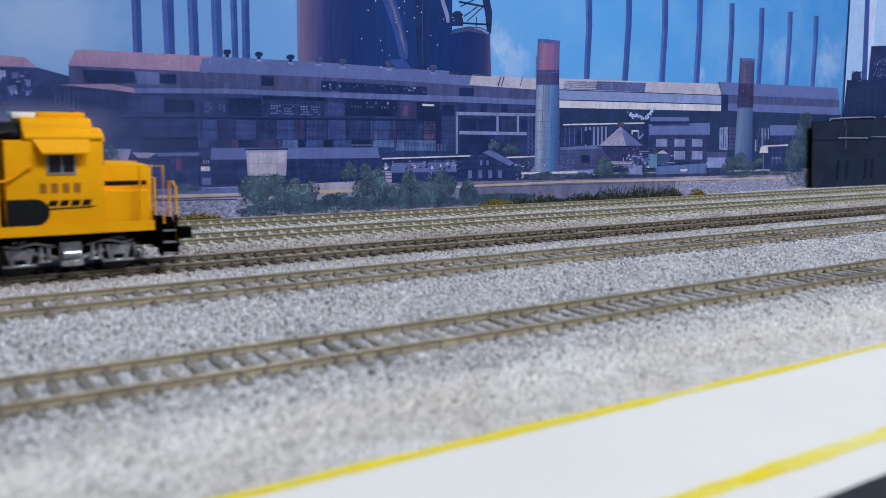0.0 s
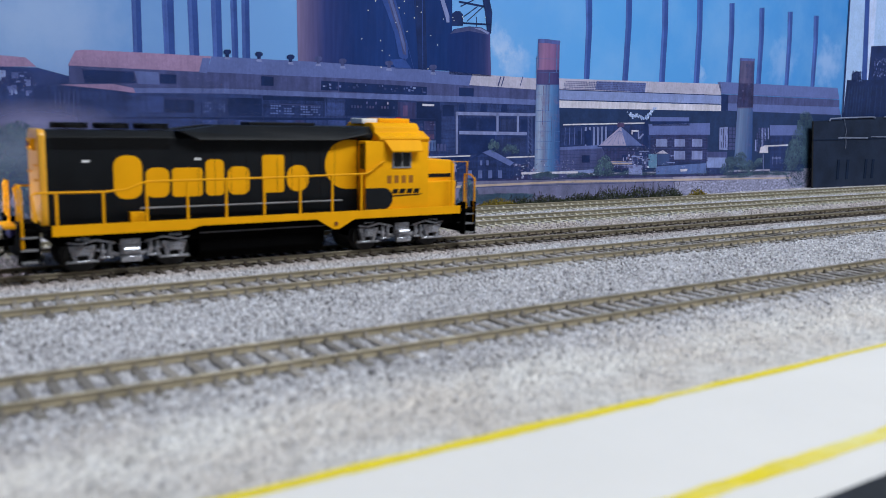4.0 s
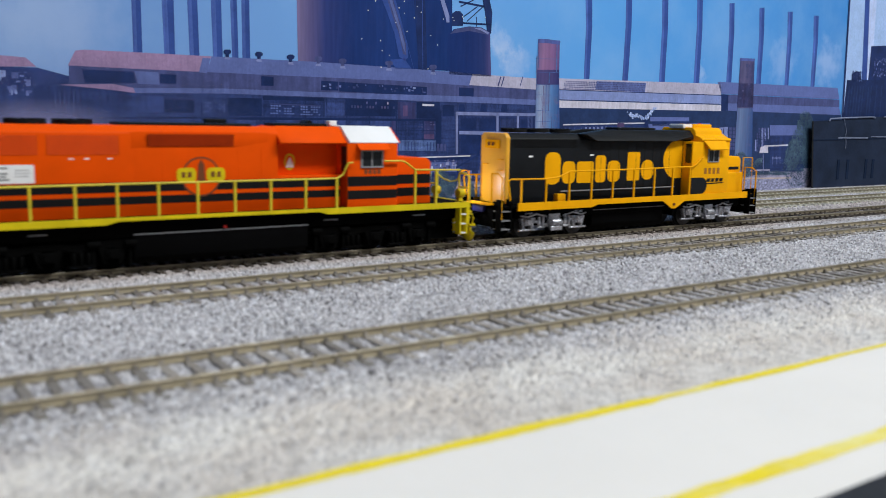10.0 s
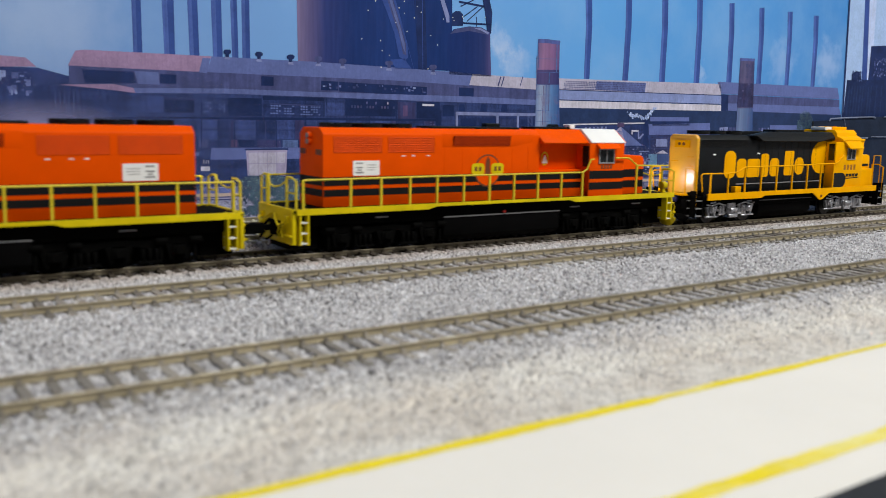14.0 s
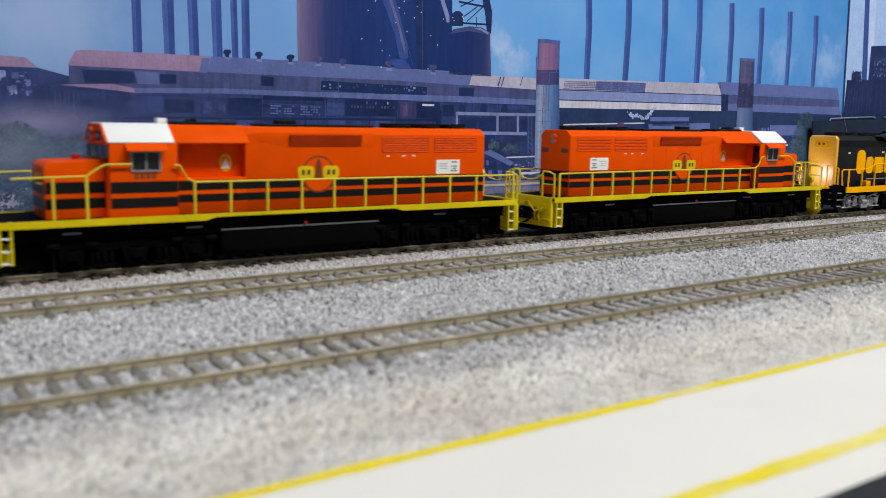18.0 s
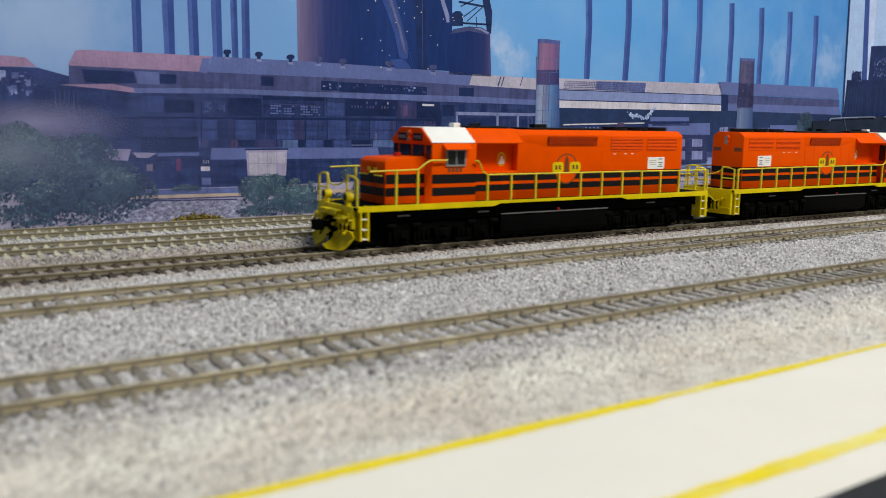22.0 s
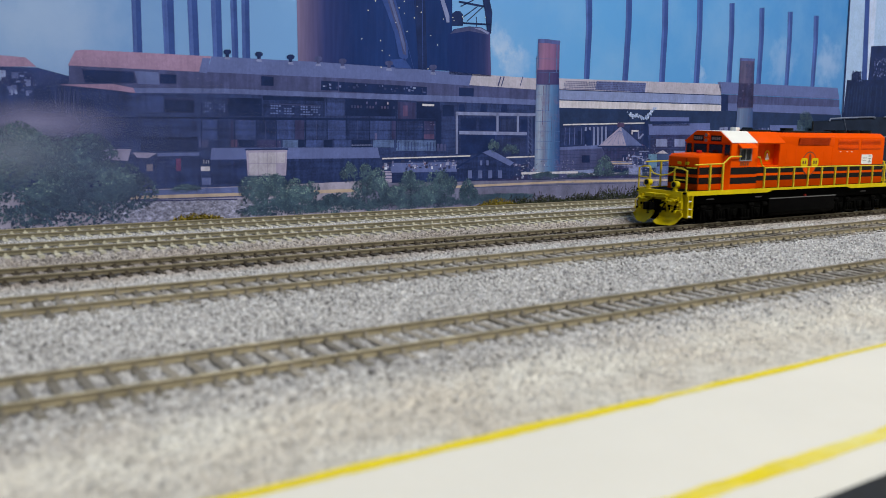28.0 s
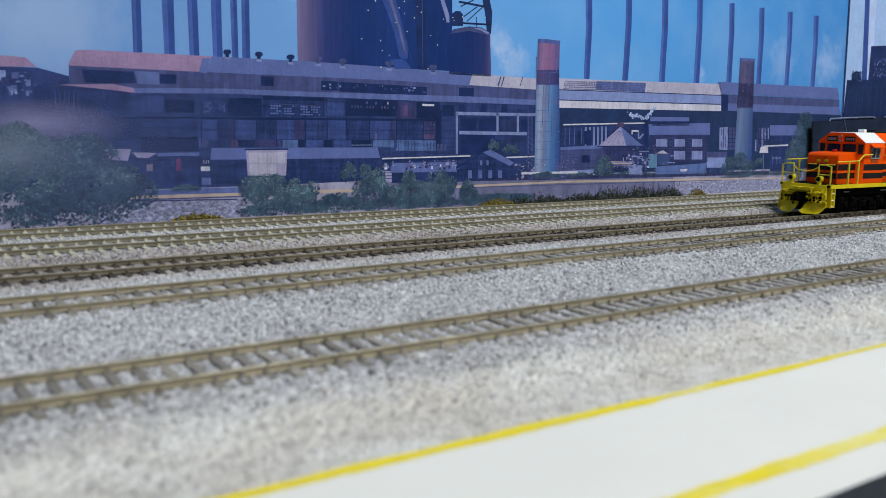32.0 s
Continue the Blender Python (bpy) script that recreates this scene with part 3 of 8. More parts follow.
        for a, c in ((-18.4, -11.4), (-7.4, -0.4)):
            ends = rounded(a, c, 30.1, 35.3, 1.6)
            side_panel(L, "emblem_wing", ends, s, 10.95, 0.14, SILL_YELLOW, "yellow wing plate with dark bars")
            for m0 in (a + 1.7, a + 4.0):
                side_panel(L, "emblem_mark", [(m0, 31.8), (m0 + 1.3, 31.8), (m0 + 1.3, 33.8), (m0, 33.8)], s, 11.06, 0.1, BROWN)
        side_panel(L, "emblem_tower", [(-10.9, 30.0), (-7.9, 30.0), (-8.3, 36.5), (-9.4, 38.4), (-10.5, 36.5)], s, 11.0, 0.12, BROWN)
        side_panel(L, "crest", disc(27.4, 36.8, 2.3, 3.3, 16), s, 7.00, 0.14, SILL_YELLOW, "small oval crest")
        side_panel(L, "crest_field", disc(27.4, 36.8, 1.6, 2.5, 16), s, 7.10, 0.12, ORANGE)
        side_panel(L, "crest_mark", [(25.6, 34.6), (29.2, 34.6), (28.2, 37.2), (27.4, 38.6), (26.6, 37.2)], s, 7.16, 0.12, WHITE)
        # service notice
        tag = side_panel(L, "notice", rounded(-78.0, -65.6, 31.0, 37.1, 0.5), s, 10.8, 0.1, WHITE, "white notice with small dark bars")
        for z, x0, x1 in ((34.0, -76.6, -73.6), (33.0, -76.0, -74.2), (32.0, -76.8, -73.2), (35.8, -76.6, -73.6), (35.2, -71.5, -67.0), (34.2, -71.5, -66.8), (33.2, -71.5, -67.4)):
            bm = fresh()
            bm_box(bm, x0, x1, *span(s, 10.88, 10.95), z, z + (0.55 if x1 < -73 else 0.22))
            part("notice_bar", bm, GREY, tag)
        for x in (-54, -49, -41.5):
            side_panel(L, "stencil", [(x - 0.8, 38.7), (x + 0.8, 38.7), (x + 0.8, 39.1), (x - 0.8, 39.1)], s, 10.8, 0.08, WHITE)
    # roof equipment
    for x in (-80.5, -66.0, -51.0):
        fan(L, x, 50.3, 6.7, BLACK)
    box_part("roof_hatch", (-37, 12, -6.5, 6.5, 50.2, 51.4), BLACK, L, "black roof hatch", 0.3)
    box_part("exhaust_stack", (-4, 4, -2.0, 2.0, 51.2, 53.0), BLACK, L, "black exhaust stack", 0.3)
    box_part("roof_box", (22, 45, -5.0, 5.0, 50.6, 51.8), BLACK, L, "", 0.3)
    bm = fresh()
    bm_cyl(bm, (38, -3, 51.5), (38, 3, 51.5), 1.6, 12)
    part("air_horn", bm, BLACK, L, "black roof horn")
    # rear end of the hood
    lamp_r = LAMP_ON if rear_lit else GREY
    bm = fresh()
    for z in (44.6, 47.0):
        bm_cyl(bm, (-88.4, 0, z), (-90.2, 0, z), 1.5, 14)
    part("lamp_housing", bm, ORANGE, L)
    bm = fresh()
    for z in (44.6, 47.0):
        bm_cyl(bm, (-90.2, 0, z), (-90.5, 0, z), 1.1, 14)
    part("rear_headlight", bm, lamp_r, L, "round rear headlight")
    for s in (-1, 1):
        bm = fresh()
        bm_box(bm, -88.75, -88.5, *span(s, 4.6, 9.6), 39.4, 41.6)
        part("number_bars", bm, BROWN, L)
        for z0, z1 in ((27.1, 30.6), (22.8, 25.6)):
            bm = fresh()
            bm_box(bm, -88.62, -88.5, *span(s, 0.0, 10.4), z0, z1)
            part("end_band", bm, BLACK, L)
    # cab
    bm = fresh()
    bm_prism(bm, [(-16.0, 18.5), (16.0, 18.5), (16.0, 44.4), (-16.0, 44.4)], 50.2, 73.6)
    soften(bm, 0.35, 2)
    part("cab", bm, ORANGE, L, "orange cab", smooth=True)
    bm = fresh()
    bm_prism(bm, [(-16.2, 44.4), (16.2, 44.4), (16.2, 45.0), (8.4, 51.0), (-8.4, 51.0), (-16.2, 45.0)], 51.2, 73.9)
    soften(bm, 0.3, 2)
    part("cab_roof", bm, WHITE, L, "white cab roof with sloped sides", smooth=True)
    bm = fresh()
    bm_prism(bm, [(-15.9, 44.4), (15.9, 44.4), (15.9, 45.0), (8.2, 50.7), (-8.2, 50.7), (-15.9, 45.0)], 73.9, 74.6)
    part("cab_gable", bm, ORANGE, L, "orange front gable over the windscreen")
    box_part("roof_vent", (49.4, 52.8, -2.0, 2.0, 50.9, 53.0), WHITE, L, "small white roof vent", 0.3)
    for s in (-1, 1):
        w = side_panel(L, "cab_window", [(56.6, 34.9), (66.2, 34.9), (66.2, 41.4), (56.6, 41.4)], s, 15.9, 0.25, GLAZING, "dark side window in a grey frame")
        bm = fresh()
        y0, y1 = span(s, 16.0, 16.5)
        for a, c, d, e in ((56.2, 66.6, 34.5, 35.2), (56.2, 66.6, 41.1, 41.8), (56.2, 56.9, 35.2, 41.1), (65.9, 66.6, 35.2, 41.1), (61.0, 61.6, 35.2, 41.1)):
            bm_box(bm, a, c, y0, y1, d, e)
        part("window_frame", bm, GREY, w, "grey window frame")
        bm = fresh()
        bm_prism(bm, [(s * 16.0, 44.3), (s * 19.0, 42.0), (s * 19.0, 41.7), (s * 16.0, 43.6)], 54.4, 68.4)
        part("sunshade", bm, ORANGE, L, "orange sunshade over the side window")
        for z0, z1 in ((27.2, 31.1), (22.0, 25.5)):
            side_panel(L, "cab_band", [(50.4, z0), (73.4, z0), (73.4, z1), (50.4, z1)], s, 16.0, 0.09, BLACK)
            side_panel(L, "nose_band", [(74.0, z0), (91.2, z0), (91.2, z1), (74.0, z1)], s, 10.8, 0.09, BLACK)
        bm = fresh()
        for k in range(4):
            bm_box(bm, 58.0 + k * 2.0, 59.4 + k * 2.0, *span(s, 16.0, 16.08), 32.0, 33.9)
        part("number_bars", bm, BROWN, L)
        bm = fresh()
        bm_box(bm, 49.9, 50.25, *span(s, 11.4, 15.4), 33.0, 43.0)
        part("rear_door_window", bm, GLAZING, L, "dark window in the cab's rear door")
        # windscreens and number boards
        bm = fresh()
        bm_box(bm, 73.5, 73.95, *span(s, 11.6, 15.0), 37.6, 43.4)
        bm_box(bm, 73.5, 73.95, *span(s, 0.9, 9.8), 38.6, 43.4)
        part("windscreen", bm, GLAZING, L, "dark front windows")
        bm = fresh()
        bm_box(bm, 74.4, 74.9, *span(s, 2.6, 9.6), 45.1, 48.3)
        nb = part("number_board", bm, BLACK, L, "black number board with pale bars")
        bm = fresh()
        for k in range(4):
            bm_box(bm, 74.85, 74.96, *span(s, 3.5 + k * 1.5, 4.5 + k * 1.5), 45.9, 47.5)
        part("board_bars", bm, GREY, nb)
    bm = fresh()
    for z in (45.6, 48.4):
        bm_cyl(bm, (74.4, 0, z), (75.8, 0, z), 1.35, 14)
    part("lamp_housing", bm, ORANGE, L)
    bm = fresh()
    for z in (45.6, 48.4):
        bm_cyl(bm, (75.8, 0, z), (76.0, 0, z), 0.95, 14)
    part("headlight", bm, GREY, L, "unlit twin headlight")
    # nose
    bm = fresh()
    bm_prism(bm, [(73.4, 18.5), (91.6, 18.5), (91.6, 36.4), (89.6, 38.0), (73.4, 38.6)], -10.8, 10.8, "y")
    soften(bm, 0.7, 2)
    part("nose", bm, ORANGE, L, "low orange nose", smooth=True)
    for z0, z1 in ((27.2, 31.1), (22.0, 25.5)):
        box_part("nose_band", (91.55, 91.72, -10.2, 10.2, z0, z1), BLACK, L)
    for y0, y1 in ((-4.0, -1.4), (1.4, 4.0)):
        box_part("nose_emblem_wing", (91.6, 91.8, y0, y1, 32.2, 33.8), SILL_YELLOW, L, "small yellow emblem plate", 0.08)
    box_part("nose_door_seam", (91.6, 91.8, 2.2, 2.5, 19.0, 36.0), DARK_ORANGE, L)
    bm = fresh()
    bm_cyl(bm, (79, 0, 38.2), (79, 0, 40.0), 1.5, 12)
    part("nose_vent", bm, RED, L, "small red vent on the nose")
    # handrails
    posts = [(-96.8, 30.2), (-82.5, 30.4), (-68.5, 30.4), (-54.6, 30.5), (-41.0, 30.5), (-27.0, 30.6), (-13.0, 30.6), (0.9, 30.6), (15.0, 30.6), (29.4, 30.6), (42.8, 30.6)]
    for s in (-1, 1):
        y = s * 17.3
        post_and_rail(L, posts, [(-96.8, 30.2), (-41, 30.5), (42.8, 30.6), (45.5, 32.0), (50.0, 36.6), (52.0, 36.8)], y, 18.4, RAIL_YELLOW)
        post_and_rail(L, [(79.5, 33.2), (90.0, 33.0)], [(66.5, 37.2), (75.0, 37.2), (77.0, 36.4), (79.5, 33.4), (94.0, 33.0)], y, 18.4, RAIL_YELLOW)
        for e in (-1, 1):
            steps(L, e * 98.0 if e < 0 else 94.6, -94.6 if e < 0 else 98.0, s, SILL_YELLOW, WHITE)
            # end rails
            bm = fresh()
            bm_tube(bm, [(e * 99.5, s * 16.8, 18.4), (e * 99.5, s * 16.8, 30.0), (e * 99.7, s * 13.0, 31.0), (e * 99.7, s * 9.0, 31.0), (e * 99.7, s * 8.6, 30.0), (e * 99.7, s * 8.6, 18.4)], 0.5, 6)
            bm_tube(bm, [(e * 99.6, s * 16.8, 25.0), (e * 99.6, s * 8.6, 25.0)], 0.35, 5)
            part("end_rail", bm, RAIL_YELLOW, L, "yellow bent end handrail")
            bm = fresh()
            bm_tube(bm, [(e * 99.7, s * 8.6, 29.5), (e * 100.8, s * 5.0, 27.4), (e * 101.0, 0, 26.6)], 0.35, 5)
            part("end_chain", bm, RAIL_YELLOW, L)
    for e in (-1, 1):
        box_part("pilot_plate", (99.4, 101.0, -15.4, 15.4, 9.6, 18.8) if e > 0 else (-101.0, -99.4, -16.6, 16.6, 5.0, 19.0), SILL_YELLOW, L, "yellow pilot plate", 0.3)
        for s in (-1, 1):
            # hose rack, receptacles and marker brackets on the pilot
            for k in range(4):
                bm = fresh()
                y = s * (6.0 + k * 1.3)
                bm_tube(bm, [(e * 101.0, y, 12.6), (e * 102.4, y, 12.2), (e * 103.0, y + s * 0.3, 9.6), (e * 102.6, y + s * 0.5, 7.6)], 0.36, 5)
                part("brake_hose", bm, SILL_YELLOW if k % 2 else UNDER, L)
            bm = fresh()
            bm_box(bm, *sorted((e * 101.0, e * 102.0)), s * 12.4 - 1.3, s * 12.4 + 1.3, 13.6, 16.0)
            part("cable_socket", bm, SILL_YELLOW, L)
            bm = fresh()
            bm_tube(bm, [(e * 101.2, s * 12.4, 15.0), (e * 103.0, s * 12.0, 13.4), (e * 103.2, s * 8.0, 12.0), (e * 102.6, s * 3.6, 14.6), (e * 101.6, s * 1.0, 16.2)], 0.42, 5)
            part("cable", bm, SILL_YELLOW, L)
            bm = fresh()
            bm_box(bm, *sorted((e * 100.9, e * 102.2)), *span(s, 10.0, 16.4), 8.2, 8.8)
            part("foot_board", bm, SILL_YELLOW, L)
        bm = fresh()
        bm_box(bm, e * 101.0, e * 101.8, -3.4, 3.4, 7.6, 13.6) if e > 0 else bm_box(bm, -101.8, -101.0, -3.4, 3.4, 7.6, 13.6)
        part("coupler_pocket", bm, UNDER, L)
        coupler(L, e * 101.0, e)
    # snow plough: two rounded, scooped lobes each side of the coupler
    for s in (-1, 1):
        bm = fresh()
        n = 12
        rows = []
        for k in range(n + 1):
            f = k / n
            y = s * (2.2 + 14.4 * f)
            round_off = max(0.0, (f - 0.6) / 0.4) ** 2.4
            foot = 0.7 + 4.4 * round_off + 1.6 * max(0.0, 0.14 - f) / 0.14
            top = 8.6 - 1.4 * max(0.0, 0.25 - f) / 0.25 - 1.2 * round_off
            tip = 4.6 * (1 - f) ** 1.3
            rows.append([bm.verts.new((x * MM, y * MM, z * MM)) for x, z in ((101.4 + tip * 0.2, top), (101.0 + tip * 0.45, 0.6 * top + 0.4 * foot), (101.6 + tip * 0.8, 0.25 * top + 0.75 * foot), (103.2 + tip, foot), (102.7 + tip, foot - 0.1), (100.9 + tip * 0.75, 0.25 * top + 0.75 * foot), (100.4 + tip * 0.4, 0.6 * top + 0.4 * foot), (100.8 + tip * 0.15, top))])
        for a, c in zip(rows, rows[1:]):
            for k in range(8):
                bm.faces.new((a[k], a[(k + 1) % 8], c[(k + 1) % 8], c[k]))
        bm.faces.new(rows[0])
        bm.faces.new(rows[-1][::-1])
        bmesh.ops.recalc_face_normals(bm, faces=bm.faces)
        part("plough_blade", bm, SILL_YELLOW, L, "scooped yellow snow plough blade", smooth=True)
        bm = fresh()
        bm_tube(bm, [(102.0, s * 13.0, 14.6), (103.6, s * 13.0, 14.0), (103.6, s * 4.5, 13.4), (102.0, s * 4.5, 14.0)], 0.45, 6)
        part("uncoupling_lever", bm, SILL_YELLOW, L)
        # gear crowded on the pilot: drop step, receptacle box, lift-bar bracket and glad hands
        bm = fresh()
        bm_box(bm, 101.0, 104.4, *span(s, 0.3, 7.4), 16.2, 17.0)
        bm_box(bm, 103.9, 104.4, *span(s, 0.3, 7.4), 14.9, 16.2)
        soften(bm, 0.15, 1)
        part("drop_step", bm, SILL_YELLOW, L, "folding yellow drop step", smooth=True)
        bm = fresh()
        bm_box(bm, 101.0, 103.2, *span(s, 8.4, 11.4), 11.6, 14.8)
        bm_cyl(bm, (103.0, s * 9.9, 13.2), (104.2, s * 9.9, 13.0), 1.0, 10)
        soften(bm, 0.2, 1)
        part("receptacle", bm, SILL_YELLOW, L, smooth=True)
        bm = fresh()
        bm_prism(bm, [(101.0, 9.0), (104.6, 10.6), (104.6, 11.4), (101.0, 12.4)], *span(s, 4.2, 5.2), "y")
        part("lift_bar_bracket", bm, SILL_YELLOW, L)
        for k in range(3):
            y = s * (12.0 + 1.5 * k)
            bm = fresh()
            bm_tube(bm, [(101.0, y, 13.4), (102.6, y, 13.2), (103.4, y, 11.4), (103.2, y - s * 0.4, 9.2), (104.0, y - s * 0.8, 8.4)], 0.4, 6)
            bm_box(bm, 103.6, 104.8, min(y - s * 1.4, y - s * 0.4), max(y - s * 1.4, y - s * 0.4), 7.8, 8.8)
            part("glad_hand_hose", bm, UNDER if k == 1 else SILL_YELLOW, L)
        bm = fresh()
        bm_box(bm, 101.0, 101.35, *span(s, 5.6, 13.8), 9.9, 11.2)
        part("hose_slot", bm, UNDER, L, "dark slot in the pilot")
        # ditch light
        bm = fresh()
        bm_cyl(bm, (98.2, s * 9.6, 22.2), (101.2, s * 9.6, 22.2), 2.0, 16)
        bm_box(bm, 98.6, 100.6, s * 9.6 - 0.8, s * 9.6 + 0.8, 18.4, 20.6)
        dl = part("ditch_light", bm, SILL_YELLOW, L, "yellow ditch light housing", smooth=True)
        if front_lit and s > 0:
            bm = fresh()
            bm_cyl(bm, (101.2, s * 9.6, 22.2), (101.5, s * 9.6, 22.2), 1.3, 16)
            part("lens", bm, LAMP_BEAM, dl, "round lit lens")
        else:
            bm = fresh()
            bm_cyl(bm, (101.2, s * 9.6, 22.2), (101.4, s * 9.6, 22.2), 1.45, 14)
            part("lens", bm, BLACK, dl, "round lens")
        # front platform cables and grab irons
        bm = fresh()
        bm_tube(bm, [(101.2, s * 6.5, 17.0), (103.0, s * 6.8, 14.0), (103.2, s * 7.4, 10.5), (102.4, s * 8.4, 9.0)], 0.4, 5)
        part("cable", bm, SILL_YELLOW, L)
        bm = fresh()
        bm_tube(bm, [(91.6, s * 9.0, 30.6), (92.5, s * 9.0, 30.6), (92.5, s * 3.5, 30.6), (91.6, s * 3.5, 30.6)], 0.35, 5)
        part("grab_iron", bm, RAIL_YELLOW, L)
    # the end platforms reach past the hood and the nose
    for ob in list(L.children) + [k for ch in L.children for k in ch.children]:
        if ob.data is None or ob.name.startswith("wheelset") or (ob.parent is not L and ob.parent.name.startswith("truck")):
            continue
        for v in ob.data.vertices:
            x = v.co.x / MM
            if x > 93.2:
                v.co.x += 8.5 * MM
            elif x < -93.2:
                v.co.x -= 6.5 * MM
            elif 49.0 < x < 77.5 and v.co.z > 0.0186:
                v.co.x -= 2.0 * MM
            elif x < -88.0:
                v.co.x -= 3.0 * MM
    return L, trucks


def half_moon(cx, cz, r, x_end):
    """A half disc that runs on as a band towards the cab."""
    pts = [(cx + r * math.cos(radians(90 + 180 * k / 16)), cz + r * math.sin(radians(90 + 180 * k / 16))) for k in range(17)]
    return pts + [(x_end, cz - r), (x_end, cz + r)]


def yellow_and_black_unit():
    """The leading unit: black hood, yellow ends, silver trucks and a stepped cab roof."""
    L = tagged(new("diesel_locomotive"), "black and yellow model diesel locomotive with silver trucks", "model locomotive", "locomotives of the train")
    box_part("frame", (-80, 82, -13.0, 13.0, 9.5, 15.0), UNDER, L, "black underframe", 0.4)
    box_part("walkway", (-90, 90, -17.0, 17.0, 15.0, 16.2), UNDER, L, "black walkway deck", 0.2)
    for s in (-1, 1):
        bm = fresh()
        bm_prism(bm, [(-82, 13.6), (-36, 13.6), (-32, 14.8), (14.5, 14.8), (21.5, 10.6), (24.0, 10.6), (31.0, 14.2), (83.0, 14.2), (83.0, 17.6), (-82, 17.2)], *span(s, 16.7, 17.5), "y")
        part("side_sill", bm, GP_YELLOW, L, "yellow side sill with a drop gusset")
        bm = fresh()
        bm_cyl(bm, (22.6, s * 17.4, 12.8), (22.6, s * 17.9, 12.8), 0.8, 10)
        part("gusset_bolt", bm, BROWN, L)
        bm = fresh()
        bm_box(bm, -31, 20, *span(s, 12.4, 13.0), 11.4, 11.9)
        part("tank_trim", bm, GREY, L)
    bm = fresh()
    bm_prism(bm, [(-12.6, 13), (-12.6, 4.5), (-10, 1.6), (10, 1.6), (12.6, 4.5), (12.6, 13)], -31, 20)
    soften(bm, 0.6)
    part("fuel_tank", bm, TANK_BLACK, L, "black fuel tank", smooth=True)
    sets = []
    for x in (-56, 56):
        ob, w = truck(L, x, SILVER, "silver four-wheel truck", SILVER)
        sets += w
        for k in ob.children:
            if k.name.startswith(("side_frame", "brake_cylinder")):
                k.location.z = 1.7 * MM
    # hood
    bm = fresh()
    bm_prism(bm, hood_outline(10.8, 16.2, 46.0, 48.6, 7.6), -81.6, 44)
    soften(bm, 0.5, 2)
    part("long_hood", bm, GP_BLACK, L, "black long hood", smooth=True)
    bm = fresh()
    bm_prism(bm, hood_outline(10.9, 16.2, 47.0, 48.8, 9.0), -84.0, -81.3)
    soften(bm, 0.9, 3)
    part("hood_end", bm, GP_END, L, "yellow rear end of the hood", smooth=True)
    for s in (-1, 1):
        # roof blister with raked ends
        bm = fresh()
        bm_prism(bm, [(-38, 48.6), (-22, 50.8), (30, 50.8), (40, 50.2), (40, 47.8), (26, 45.2), (-30, 45.2)], *span(s, 6.0, 13.0), "y")
        for v in bm.verts:
            if abs(v.co.y) > 0.012 and v.co.z > 0.0488:
                v.co.y *= 0.72
        soften(bm, 0.3, 1)
        part("roof_blister", bm, GP_BLACK, L, "black roof blister with raked ends", smooth=True)
        # yellow half moon in front, black belly under the cab
        side_panel(L, "half_moon", half_moon(31.5, 35.6, 9.9, 36.0), s, 10.8, 0.1, GP_YELLOW, "yellow half-moon panel")
        # plain lettering blocks, word-like: two tall capitals and low letters
        for x0, x1, z0, z1, r in ((-60.0, -50.2, 24.6, 39.9, 3.8), (-49.0, -40.6, 24.8, 35.5, 2.8), (-39.6, -28.4, 24.8, 35.3, 1.4), (-27.2, -20.2, 24.8, 38.2, 1.8), (-18.8, -10.2, 24.9, 35.5, 2.8), (-5.0, 4.0, 25.2, 39.7, 1.0), (5.2, 14.4, 25.4, 35.7, 4.2)):
            side_panel(L, "lettering_block", rounded(x0, x1, z0, z1, r), s, 10.8, 0.1, GP_YELLOW, "plain yellow block of lettering")
        for x, z in ((-69, 37.6), (-30, 38.0)):
            side_panel(L, "stencil", [(x - 1.2, z), (x + 1.2, z), (x + 1.2, z + 0.8), (x - 1.2, z + 0.8)], s, 10.8, 0.1, WHITE)
        for k in range(10):
            x = -30 + k * 6.2
            bm = fresh()
            bm_box(bm, x, x + 0.16, *span(s, 10.8, 10.92), 19, 45)
            part("door_seam", bm, BLACK, L)
        for k in range(7):
            bm = fresh()
            bm_box(bm, -80, -40, *span(s, 10.8, 11.0), 42.2 + k * 0.6, 42.45 + k * 0.6)
            part("louvre", bm, BLACK, L)
        bm = fresh()
        bm_tube(bm, [(-52, s * 12.2, 21.4), (28, s * 12.2, 21.4)], 0.35, 6)
        part("hood_pipe", bm, GREY, L, "thin grey pipe along the hood")
        box_part("battery_box", (-56.0, -51.0, *span(s, 12.0, 15.0), 16.2, 20.4), GP_YELLOW, L, "small yellow box on the walkway", 0.2)
    for x in (-72, -58, -44):
        fan(L, x, 49.0, 6.2, BLACK)
    box_part("roof_box", (-8, 20, -4.6, 4.6, 50.2, 52.0), BLACK, L, "black roof box", 0.3)
    bm = fresh()
    bm_prism(bm, hood_outline(11.2, 46.0, 48.0, 50.9, 8.6), 18, 43)
    soften(bm, 0.3, 1)
    part("roof_hood", bm, GP_BLACK, L, "black raised roof ahead of the cab", smooth=True)
    box_part("air_conditioner", (41.0, 48.4, -5, 5, 52.0, 54.2), WHITE, L, "white roof air conditioner", 0.5)
    # rear face
    bm = fresh()
    for y in (-1.5, 1.5):
        bm_cyl(bm, (-84.0, y, 43.6), (-85.2, y, 43.6), 1.3, 12)
    bm_box(bm, -84.9, -84.0, -5.0, 5.0, 41.6, 45.6)
    part("lamp_housing", bm, GP_YELLOW, L)
    bm = fresh()
